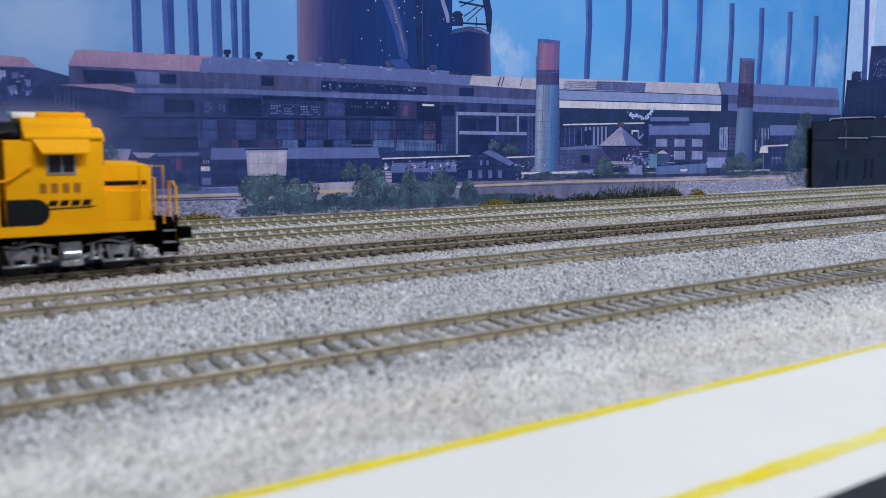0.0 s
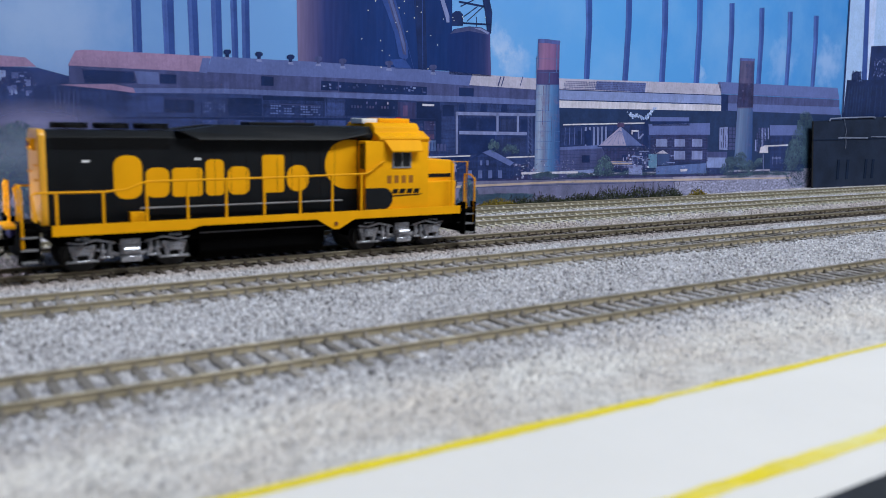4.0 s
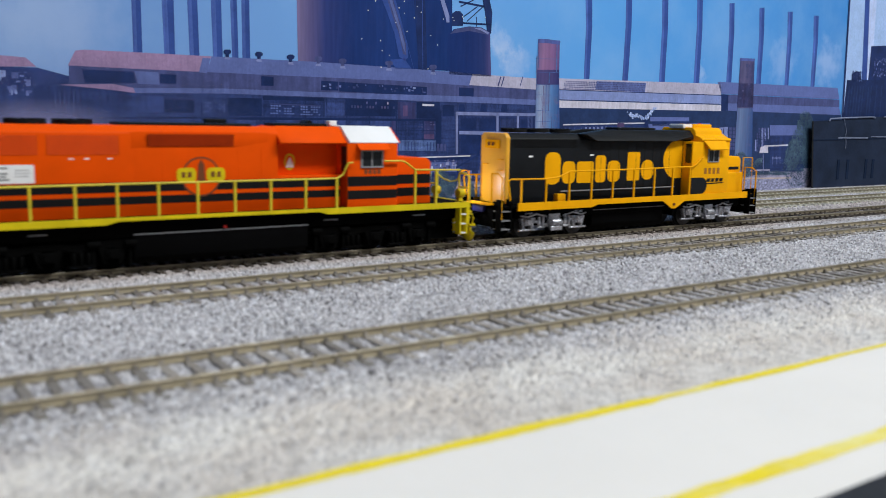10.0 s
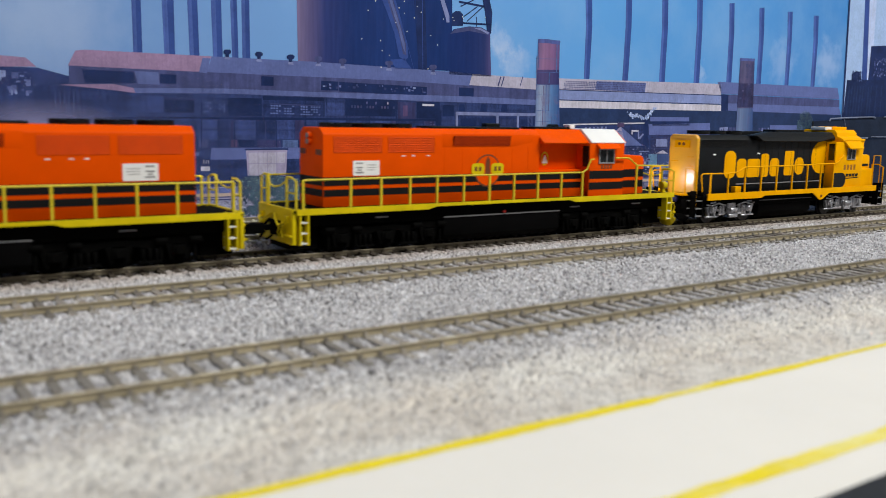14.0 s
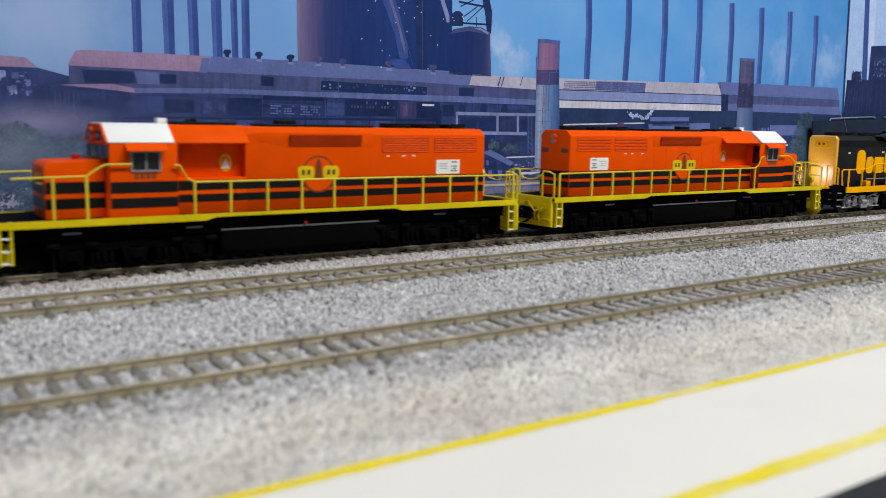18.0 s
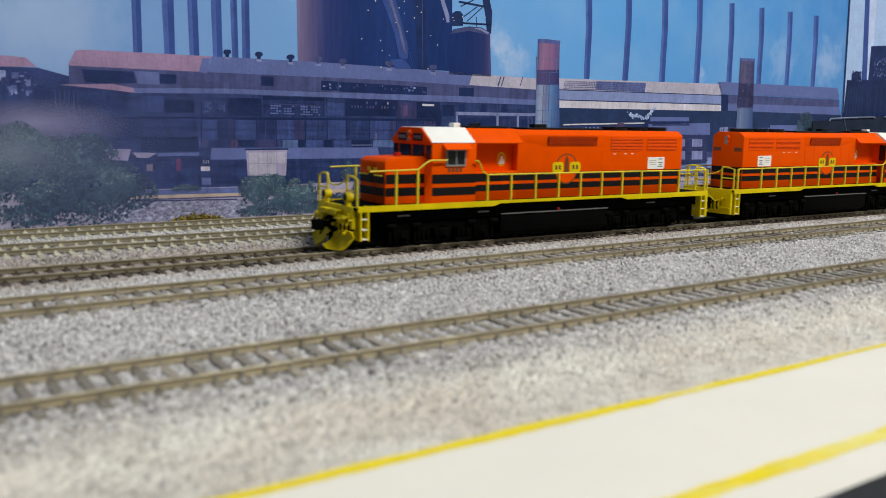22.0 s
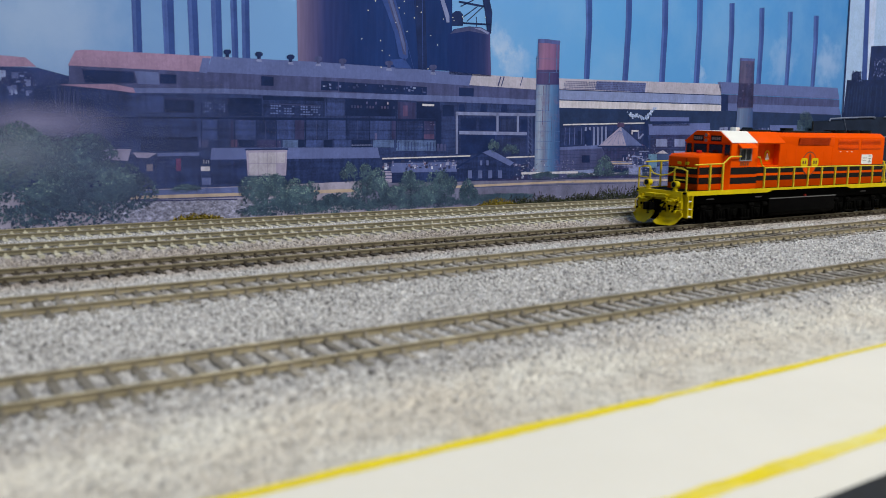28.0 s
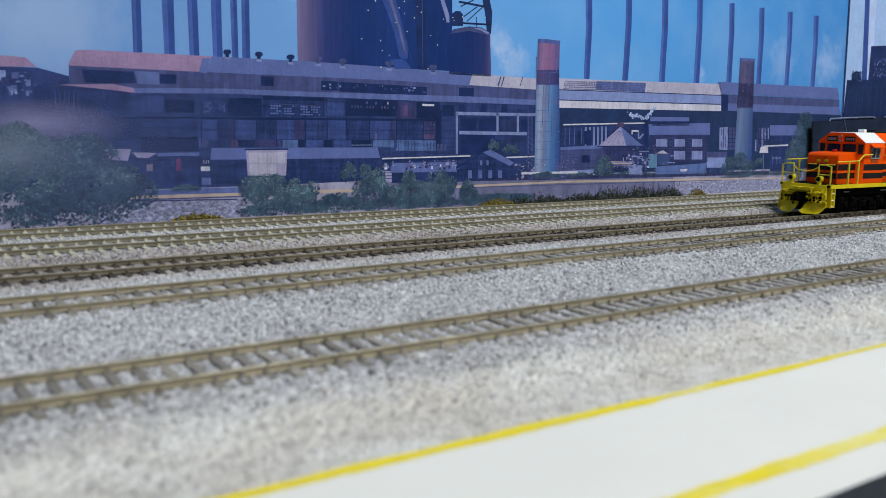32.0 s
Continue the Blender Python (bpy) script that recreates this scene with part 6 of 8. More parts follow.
shape("roof_patch", "mauve", 5.5, ((447.2, 79.3), (501.0, 80.3), (500.3, 73.2), (446.4, 73.4)))
stroke("roof_stain", "mauvedark", 6, (356.2, 78.5), (354.0, 72.4), 1.02)
stroke("roof_stain", "mauvedark", 6, (359.1, 78.7), (356.9, 72.5), 0.93)
stroke("roof_stain", "mauvedark", 6, (375.6, 79.4), (373.3, 73.1), 0.71)
shape("mill_band", "bluegrey", 5, ((409.2, 71.7), (596.1, 74.1), (596.9, 66.9), (409.5, 65.3)))
shape("mill_band", "cream", 5, ((409.5, 64.9), (597.0, 66.4), (597.5, 61.4), (409.8, 60.0)))
stroke("band_shadow", "navy2", 6, (409.1, 72.1), (596.1, 74.1), 0.57)
stroke("band_shadow", "navy2", 6, (409.5, 65.3), (596.9, 66.9), 0.57)
shape("mill_roof", "roofmauve", 5, ((590.3, 84.7), (778.6, 86.5), (783.5, 76.2), (595.9, 75.4)))
shape("mill_band", "mauvedark", 5, ((596.0, 75.0), (783.6, 75.7), (784.7, 68.9), (596.8, 67.8)))
shape("mill_band", "roofmauve", 5, ((603.0, 67.9), (783.7, 68.8), (789.1, 61.6), (603.7, 62.0)))
shape("mill_end", "navy2", 5.5, ((596.0, 75.0), (605.4, 74.8), (606.8, 62.1), (597.5, 61.9)))
shape("lean_to_roof", "roofpink", 6, ((85.6, 63.2), (110.1, 64.4), (119.4, 62.9), (120.7, 60.5), (110.0, 61.5)))
shape("lean_to_roof", "mauve", 6, ((119.4, 62.9), (167.4, 64.3), (220.6, 64.3), (330.1, 65.2), (388.2, 64.7), (388.3, 61.3), (330.2, 61.3), (220.6, 61.6), (167.3, 61.7), (120.7, 60.5)))
shape("roof_vent", "navy2", 7, ((167.1, 83.9), (169.6, 84.1), (170.5, 83.3), (170.1, 82.1), (169.2, 81.8), (169.2, 79.8), (167.3, 79.7), (167.3, 81.7), (166.4, 81.9), (166.1, 83.0)))
shape("vent_foot", "pipe", 8, ((167.0, 80.2), (169.5, 80.4), (169.8, 79.0), (166.7, 79.1)))
shape("roof_vent", "navy2", 7, ((184.7, 83.9), (187.3, 84.0), (188.3, 83.2), (188.0, 82.0), (187.0, 81.7), (187.0, 79.6), (185.0, 79.5), (185.0, 81.6), (184.1, 81.8), (183.8, 82.9)))
shape("vent_foot", "pipe", 8, ((184.7, 80.1), (187.3, 80.2), (187.6, 78.8), (184.4, 78.9)))
shape("roof_vent", "navy2", 7, ((203.3, 83.5), (206.0, 83.7), (207.0, 82.8), (206.7, 81.6), (205.6, 81.2), (205.6, 79.2), (203.6, 79.0), (203.6, 81.1), (202.6, 81.4), (202.2, 82.5)))
shape("vent_foot", "pipe", 8, ((203.2, 79.6), (206.0, 79.8), (206.3, 78.3), (202.9, 78.4)))
shape("roof_vent", "mauvedark", 7, ((220.2, 83.6), (223.1, 83.7), (224.2, 82.9), (223.8, 81.6), (222.7, 81.3), (222.7, 79.1), (220.6, 79.0), (220.6, 81.2), (219.5, 81.4), (219.2, 82.6)))
shape("vent_foot", "pipe", 8, ((220.2, 79.6), (223.1, 79.8), (223.4, 78.3), (219.9, 78.4)))
shape("roof_vent", "mauvedark", 7, ((235.8, 83.2), (238.7, 83.4), (239.8, 82.5), (239.5, 81.3), (238.4, 80.9), (238.4, 78.7), (236.2, 78.6), (236.1, 80.8), (235.0, 81.0), (234.7, 82.2)))
shape("vent_foot", "pipe", 8, ((235.8, 79.2), (238.7, 79.3), (239.1, 77.8), (235.4, 77.9)))
shape("roof_vent", "mauvedark", 7, ((267.1, 83.7), (270.3, 83.9), (271.6, 83.0), (271.2, 81.6), (270.0, 81.3), (270.0, 79.0), (267.6, 78.9), (267.6, 81.1), (266.4, 81.4), (266.0, 82.7)))
shape("vent_foot", "pipe", 8, ((267.2, 79.5), (270.4, 79.7), (270.8, 78.1), (266.8, 78.2)))
shape("roof_vent", "mauvedark", 7, ((299.4, 83.1), (302.8, 83.3), (304.1, 82.3), (303.7, 81.0), (302.4, 80.6), (302.5, 78.2), (299.9, 78.1), (299.9, 80.4), (298.6, 80.7), (298.1, 82.0)))
shape("vent_foot", "pipe", 8, ((299.5, 78.7), (302.9, 78.9), (303.4, 77.2), (299.1, 77.4)))
shape("wall_panel", "panelblue", 5, ((122.3, 59.2), (134.3, 59.2), (134.1, 51.6), (122.1, 51.6)))
shape("wall_opening", "ink", 5, ((134.8, 57.9), (150.2, 57.9), (150.1, 51.6), (134.7, 51.6)))
stroke("wall_eave", "rustdark", 5.4, (135.1, 58.5), (150.8, 58.4), 0.50)
panes("wall_sash", "sashpale", 5.2, ((155.3, 57.4), (162.0, 57.4), (161.9, 51.7), (155.2, 51.7)), 5, 4, 0.60, 0.55, 0.45)
panes("wall_sash", "sashpale", 5.2, ((163.2, 56.7), (166.9, 56.7), (166.8, 52.1), (163.1, 52.1)), 3, 4, 0.60, 0.50, 0.45)
shape("wall_opening", "ink", 5, ((168.2, 59.7), (187.4, 59.8), (187.3, 50.5), (168.0, 50.5)))
stroke("wall_ledge", "mauvedark", 5.4, (175.9, 49.8), (184.3, 49.6), 0.50)
shape("wall_bay", "works2", 5, ((188.0, 59.4), (225.2, 59.3), (225.2, 50.8), (187.9, 50.8)))
shape("bay_lintel", "ink", 5.6, ((188.1, 61.2), (225.2, 61.2), (225.2, 59.5), (188.0, 59.1)))
panes("wall_sash", "sashpale", 5.8, ((192.3, 56.9), (206.9, 56.8), (206.8, 51.5), (192.2, 51.5)), 9, 4, 0.70, 0.55, 0.40)
panes("wall_sash", "sashpale", 5.8, ((210.3, 56.7), (223.1, 56.7), (223.1, 51.2), (210.3, 51.2)), 8, 4, 0.70, 0.55, 0.40)
stroke("sash_rail", "mauvedark", 6, (192.3, 57.2), (223.1, 56.7), 0.35)
shape("wall_panel", "panelblue", 5, ((226.0, 58.9), (238.5, 59.0), (238.5, 51.2), (226.0, 51.2)))
shape("wall_opening", "ink", 5, ((239.2, 61.2), (273.9, 61.3), (274.0, 51.8), (239.2, 51.7)))
panes("lit_sash", "sparks", 5.8, ((246.4, 60.1), (273.5, 60.2), (273.5, 58.5), (246.4, 58.2)), 13, 1, 0.45, 0.80, 0.40)
panes("lit_sash", "rusty", 5.6, ((242.6, 57.8), (273.5, 57.8), (273.6, 56.1), (242.6, 55.9)), 15, 1, 0.60, 0.80, 0.40)
shape("bay_lintel", "navy2", 5.6, ((238.4, 62.1), (275.1, 62.3), (275.1, 61.3), (238.4, 60.8)))
shape("rust_panel", "rustdark", 5, ((275.5, 60.2), (288.4, 60.3), (288.6, 50.3), (275.7, 50.3)))
shape("rust_glow", "rust", 5.3, ((279.2, 58.4), (282.6, 58.4), (282.7, 52.1), (279.4, 52.0)))
shape("wall_opening", "ink", 5, ((289.2, 61.3), (306.8, 61.3), (307.1, 50.9), (289.4, 50.9)))
shape("bright_sheet", "cream", 5.8, ((293.5, 59.7), (302.5, 59.7), (302.5, 58.4), (293.5, 58.4)))
shape("bay_lintel", "mauvedark", 5.7, ((289.2, 61.9), (307.2, 62.0), (307.3, 61.2), (289.2, 60.9)))
shape("wall_opening", "ink", 5, ((309.1, 59.4), (318.0, 59.4), (318.2, 52.6), (309.2, 52.5)))
shape("floor_beam", "ink", 5.5, ((153.6, 49.7), (308.0, 50.8), (308.0, 49.4), (153.6, 48.5)))
shape("floor_beam", "ink", 5.5, ((100.7, 48.8), (153.6, 49.7), (153.6, 48.8), (100.6, 48.0)))
shape("wall_bay", "works2", 5, ((101.9, 47.3), (121.9, 47.3), (121.7, 38.1), (101.6, 38.2)))
shape("wall_bay", "works", 5, ((122.8, 47.6), (133.7, 47.6), (133.4, 38.2), (122.5, 38.3)))
shape("wall_bay", "works2", 5, ((134.6, 47.7), (151.5, 47.8), (151.3, 38.2), (134.3, 38.3)))
shape("wall_bay", "panelblue", 5, ((154.2, 48.0), (162.1, 48.0), (161.9, 38.2), (154.0, 38.3)))
shape("wall_bay", "works2", 5, ((162.7, 48.1), (168.3, 48.1), (168.1, 38.3), (162.5, 38.3)))
shape("wall_bay", "rustdark", 5, ((169.6, 48.2), (170.8, 48.2), (170.7, 38.3), (169.4, 38.3)))
shape("wall_bay", "panelblue", 5, ((172.1, 48.2), (183.6, 48.3), (183.5, 38.2), (171.9, 38.3)))
shape("wall_bay", "works2", 5, ((185.0, 48.4), (194.9, 48.5), (194.8, 38.3), (184.8, 38.3)))
shape("wall_bay", "panelblue", 5, ((195.9, 48.6), (206.5, 48.6), (206.4, 38.3), (195.8, 38.3)))
shape("wall_bay", "rustdark", 5, ((207.2, 48.7), (212.7, 48.7), (212.7, 38.3), (207.1, 38.3)))
shape("wall_bay", "works", 5, ((214.2, 48.8), (226.3, 48.9), (226.3, 38.3), (214.1, 38.3)))
shape("wall_bay", "panelblue", 5, ((227.8, 49.0), (239.2, 49.1), (239.3, 38.3), (227.8, 38.3)))
shape("wall_bay", "works2", 5, ((240.7, 49.2), (254.9, 49.3), (255.0, 38.3), (240.8, 38.3)))
shape("wall_bay", "panelblue", 5, ((256.1, 49.4), (270.0, 49.5), (270.1, 38.3), (256.2, 38.3)))
shape("wall_bay", "rustdark", 5, ((271.2, 49.6), (274.1, 49.6), (274.2, 38.3), (271.4, 38.4)))
shape("wall_bay", "works2", 5, ((275.7, 49.7), (294.1, 49.8), (294.3, 38.3), (275.9, 38.4)))
shape("wall_bay", "rustdark", 5, ((294.9, 49.9), (302.7, 50.0), (303.0, 38.3), (295.2, 38.4)))
stroke("wall_column", "ink", 5.6, (153.8, 57.3), (153.6, 34.0), 0.42)
stroke("wall_column", "ink", 5.6, (162.6, 57.6), (162.5, 33.9), 0.42)
stroke("wall_column", "ink", 5.6, (171.6, 57.8), (171.5, 33.9), 0.42)
stroke("wall_column", "ink", 5.6, (184.4, 58.1), (184.4, 33.8), 0.42)
stroke("wall_column", "ink", 5.6, (195.7, 60.2), (195.8, 33.8), 0.42)
stroke("wall_column", "ink", 5.6, (213.5, 60.8), (213.7, 33.7), 0.42)
stroke("wall_column", "ink", 5.6, (227.0, 61.1), (227.4, 33.6), 0.42)
stroke("wall_column", "ink", 5.6, (239.9, 61.5), (240.4, 33.5), 0.42)
stroke("wall_column", "ink", 5.6, (255.2, 62.0), (255.8, 33.4), 0.42)
stroke("wall_column", "ink", 5.6, (274.3, 62.5), (275.1, 33.3), 0.42)
stroke("wall_column", "ink", 5.6, (294.2, 63.1), (295.3, 33.2), 0.42)
stroke("wall_column", "mauvedark", 5.3, (177.2, 48.0), (177.0, 38.3), 0.22)
stroke("wall_column", "mauvedark", 5.3, (189.6, 48.2), (189.4, 38.3), 0.22)
stroke("wall_column", "mauvedark", 5.3, (201.0, 48.3), (200.9, 38.3), 0.22)
stroke("wall_column", "mauvedark", 5.3, (220.5, 48.6), (220.5, 38.3), 0.22)
stroke("wall_column", "mauvedark", 5.3, (233.7, 48.8), (233.7, 38.3), 0.22)
stroke("wall_column", "mauvedark", 5.3, (247.2, 49.0), (247.3, 38.3), 0.22)
stroke("wall_column", "mauvedark", 5.3, (262.8, 49.2), (262.9, 38.3), 0.22)
stroke("wall_column", "mauvedark", 5.3, (282.3, 49.4), (282.5, 38.4), 0.22)
stroke("wall_girt", "ink", 5.6, (154.7, 43.1), (303.7, 43.9), 0.30)
stroke("wall_girt", "navy2", 5.6, (101.5, 43.8), (151.7, 44.0), 0.35)
shape("glow_sash", "sparks", 5.8, ((259.3, 41.9), (260.9, 42.0), (260.9, 38.3), (259.3, 38.3)))
shape("glow_sash", "rust", 5.8, ((295.1, 41.4), (302.9, 41.5), (303.0, 38.7), (295.2, 38.7)))
panes("lit_sash", "rusty", 5.8, ((289.8, 49.5), (306.2, 49.4), (306.4, 43.7), (290.0, 43.8)), 7, 4, 0.60, 0.50, 0.40)
shape("flue", "ink", 6, ((303.9, 55.9), (308.3, 56.0), (308.8, 33.2), (304.4, 33.2)))
panes("flue_tank", "mauvedark", 6.4, ((304.8, 36.0), (312.8, 35.8), (312.9, 30.9), (304.9, 31.1)), 3, 1, 0.70, 0.90, 0.00)
shape("wall_opening", "ink", 5, ((122.5, 39.4), (151.6, 39.4), (151.4, 32.3), (122.3, 32.5)))
shape("wall_panel", "works2", 5, ((100.8, 38.2), (121.9, 38.3), (121.8, 33.6), (100.6, 33.7)))
shape("low_panel", "mauvedark", 5.2, ((152.2, 38.0), (157.0, 37.9), (156.9, 34.2), (152.1, 34.3)))
shape("low_panel", "works2", 5.2, ((157.6, 38.0), (166.3, 37.9), (166.2, 34.2), (157.6, 34.3)))
shape("low_panel", "rust", 5.2, ((169.4, 38.0), (173.2, 38.0), (173.1, 34.2), (169.3, 34.2)))
shape("low_panel", "ink", 5.2, ((173.8, 38.0), (182.9, 37.9), (182.8, 34.1), (173.8, 34.2)))
shape("low_panel", "rustdark", 5.2, ((184.2, 38.0), (198.5, 37.8), (198.5, 34.0), (184.1, 34.1)))
shape("low_panel", "paneltea", 5.2, ((199.5, 38.0), (208.8, 37.9), (208.8, 33.9), (199.5, 34.0)))
shape("low_panel", "ink", 5.2, ((209.2, 38.0), (213.1, 38.0), (213.0, 34.0), (209.2, 34.0)))
shape("low_panel", "panelblue", 5.2, ((213.8, 38.0), (224.5, 37.9), (224.5, 33.9), (213.7, 34.0)))
shape("low_panel", "ink", 5.2, ((225.2, 38.0), (230.7, 38.0), (230.7, 33.9), (225.2, 33.9)))
shape("low_panel", "panelblue", 5.2, ((231.5, 38.0), (242.7, 37.9), (242.7, 33.8), (231.5, 33.9)))
shape("low_panel", "ink", 5.2, ((243.5, 38.0), (256.6, 37.9), (256.6, 33.7), (243.5, 33.8)))
shape("low_panel", "paneltea", 5.2, ((258.2, 38.0), (273.0, 37.9), (273.1, 33.6), (258.2, 33.8)))
shape("low_panel", "paneltea", 5.2, ((274.6, 38.0), (304.3, 37.7), (304.5, 31.3), (274.7, 31.7)))
stroke("low_rail", "pipe", 5.8, (243.5, 35.1), (257.4, 35.1), 0.40)
panes("low_rib", "panelblue", 5.8, ((275.1, 37.4), (303.9, 36.6), (304.0, 31.4), (275.1, 32.0)), 12, 1, 0.30, 0.95, 0.20)
stroke("west_column", "mauvedark", 5.3, (84.0, 60.1), (83.8, 54.4), 0.45)
stroke("west_column", "mauvedark", 5.3, (86.0, 60.1), (85.7, 54.5), 0.45)
stroke("west_column", "mauvedark", 5.3, (88.0, 60.2), (87.7, 54.5), 0.45)
stroke("west_column", "mauvedark", 5.3, (90.0, 60.3), (89.7, 54.6), 0.45)
stroke("west_column", "mauvedark", 5.3, (92.0, 60.3), (91.7, 54.6), 0.45)
stroke("west_column", "mauvedark", 5.3, (94.0, 60.4), (93.7, 54.7), 0.45)
panes("west_frame", "flecks", 5.2, ((61.7, 68.2), (86.8, 68.5), (86.6, 63.2), (61.5, 62.8)), 26, 5, 0.35, 0.30, 0.55)
shape("west_wall", "works2", 4.6, ((74.9, 62.3), (117.0, 62.5), (116.6, 50.2), (74.4, 50.2)))
shape("sign_board", "cream", 7, ((152.8, 24.5), (157.7, 24.4), (157.6, 22.1), (152.7, 22.2)))
shape("sign_board", "ink", 7, ((153.5, 28.2), (158.0, 28.2), (158.0, 25.6), (153.4, 25.6)))
panes("sign_mark", "cream", 7.4, ((153.8, 27.9), (157.7, 27.8), (157.7, 25.8), (153.7, 25.9)), 3, 2, 0.50, 0.50, 0.20)
shape("sign_board", "mauve", 7, ((153.3, 18.7), (158.2, 18.6), (158.1, 15.1), (153.2, 15.2)))
shape("sign_board", "tan2", 7, ((124.9, 26.1), (128.0, 26.1), (127.9, 22.7), (124.8, 22.8)))
shape("sign_board", "mauvedark", 7, ((122.7, 18.4), (128.0, 18.3), (127.9, 14.9), (122.6, 15.1)))
stroke("printed_rail", "tan", 6.2, (103.4, 10.8), (172.7, 9.0), 0.90)
stroke("rail_shadow", "rustdark", 5.8, (119.1, 8.2), (172.7, 6.9), 0.60)
shape("roof_seam", "roofmauve", 5.2, ((154.9, 79.0), (159.1, 79.2), (157.1, 71.5), (152.9, 71.9)))
stroke("cone_seam", "mauve", 10.2, (473.8, 45.0), (453.8, 34.4), 0.28)
stroke("cone_seam", "mauve", 10.2, (473.8, 45.0), (460.2, 34.4), 0.28)
stroke("cone_seam", "mauve", 10.2, (473.8, 45.0), (466.6, 34.4), 0.28)
stroke("cone_seam", "mauve", 10.2, (473.8, 45.0), (473.1, 34.4), 0.28)
stroke("cone_seam", "mauve", 10.2, (473.8, 45.0), (479.7, 34.3), 0.28)
stroke("cone_seam", "mauve", 10.2, (473.8, 45.0), (486.3, 34.3), 0.28)
stroke("cone_seam", "mauve", 10.2, (473.8, 45.0), (493.1, 34.3), 0.28)
stroke("cone_seam", "mauve", 10.2, (473.8, 45.0), (499.9, 34.3), 0.28)
stroke("cone_eave", "navy2", 10.4, (450.9, 33.6), (501.6, 33.4), 0.90)
stroke("hall_rib", "mauve", 7.2, (417.2, 46.6), (417.3, 34.9), 0.50)
stroke("hall_rib", "mauve", 7.2, (421.7, 46.6), (421.8, 34.9), 0.50)
stroke("hall_rib", "mauve", 7.2, (426.7, 46.7), (426.9, 34.9), 0.50)
stroke("hall_rib", "mauve", 7.2, (433.6, 46.7), (433.8, 34.9), 0.50)
stroke("hall_rib", "mauve", 7.2, (438.8, 46.8), (439.0, 34.9), 0.50)
stroke("hall_rib", "mauve", 7.2, (445.8, 46.8), (446.0, 34.9), 0.50)
stroke("hall_rib", "mauve", 7.2, (451.8, 46.9), (452.0, 34.8), 0.50)
stroke("hall_rib", "mauve", 7.2, (459.0, 47.0), (459.2, 34.8), 0.50)
shape("hall_niche", "ink", 7.3, ((429.7, 44.4), (432.6, 44.4), (433.2, 34.9), (430.3, 34.9)))
shape("hall_niche", "ink", 7.3, ((436.6, 44.4), (439.5, 44.4), (440.2, 34.9), (437.3, 34.9)))
panes("drum_brick", "rustdark", 8.4, ((457.6, 32.4), (492.6, 32.2), (493.9, 16.2), (458.7, 16.9)), 10, 8, 0.85, 0.75, 0.10)
panes("house_brick", "rustdark", 8.3, ((510.2, 42.3), (581.2, 42.6), (583.5, 20.8), (511.9, 21.8)), 26, 14, 0.85, 0.70, 0.15)
stroke("fence_rail", "pipe", 9.9, (465.7, 21.7), (492.2, 21.7), 0.50)
stroke("fence_rail", "pipe", 9.9, (465.8, 19.2), (492.4, 19.2), 0.40)
stroke("fence_post", "pipe", 9.9, (466.8, 22.5), (467.1, 18.4), 0.40)
stroke("fence_post", "pipe", 9.9, (473.0, 22.4), (473.4, 18.2), 0.40)
stroke("fence_post", "pipe", 9.9, (479.3, 22.3), (479.6, 18.1), 0.40)
stroke("fence_post", "pipe", 9.9, (485.7, 22.2), (486.0, 18.0), 0.40)
stroke("fence_post", "pipe", 9.9, (491.5, 22.1), (491.8, 17.9), 0.40)
panes("tank_rust", "rustdark", 9.2, ((597.5, 47.3), (615.7, 47.4), (617.5, 31.5), (599.3, 31.6)), 6, 3, 0.25, 0.95, 0.40)
panes("tower_plate", "mauvedark", 7.4, ((649.3, 48.6), (664.8, 48.8), (667.6, 27.4), (652.0, 27.5)), 5, 9, 0.70, 0.75, 0.30)


def smoke(layer, path, size, n, seed):
    """A drifting plume: many small ragged puffs along a line."""
    rng = random.Random(seed)
    bm = fresh()
    for k in range(n):
        f = rng.random() * (len(path) - 1)
        i = int(f)
        u, v = (path[i][j] + (path[i + 1][j] - path[i][j]) * (f - i) for j in (0, 1))
        r = size * rng.uniform(0.25, 0.8)
        u, v = u + rng.gauss(0, 0.5) * size, v + rng.gauss(0, 0.45) * size
        flat(bm, [(u + r * rng.uniform(0.6, 1.2) * math.cos(j * 0.9), v + r * rng.uniform(0.5, 1.0) * math.sin(j * 0.9)) for j in range(7)], layer + 0.9 * k / n)
    part("printed_smoke", bm, PRINTS["smoke"], BACK)


smoke(8, ((482.9, 58.3), (486.9, 55.5), (493.2, 56.4), (498.6, 54.0), (505.1, 55.4), (508.7, 59.2), (513.7, 62.7)), 1.5, 150, 5)
shape("printed_ground", "dirt", 3.5, ((45.1, 15.8), (103.0, 13.8), (176.0, 13.6), (274.6, 14.5), (331.8, 13.0), (413.5, 14.6), (748.2, 12.1), (810.9, 9.8), (815.3, -15.2), (43.9, -5.8)))
shape("printed_gravel", "gravelprint", 4.0, ((536.1, 4.7), (720.1, 4.4), (762.1, -13.2), (533.7, -7.6)))
shape("printed_gravel", "gravelprint", 4.0, ((102.8, 8.4), (189.1, 6.5), (189.0, -5.8), (102.4, -3.6)))
shape("printed_yard", "yardgrey", 4.2, ((250.5, 13.9), (317.9, 14.1), (539.1, 9.9), (548.0, -8.2), (250.7, -2.6)))
shape("printed_yard", "rustdark", 4.4, ((317.9, 14.8), (498.1, 12.7), (673.3, 11.1), (673.7, 8.1), (498.3, 9.7), (317.9, 11.9)))
stroke("printed_rail", "tan", 6, (101.6, 10.1), (176.0, 9.4), 1.63)
stroke("printed_rail", "tan", 6, (218.7, 9.1), (245.9, 9.1), 1.90)
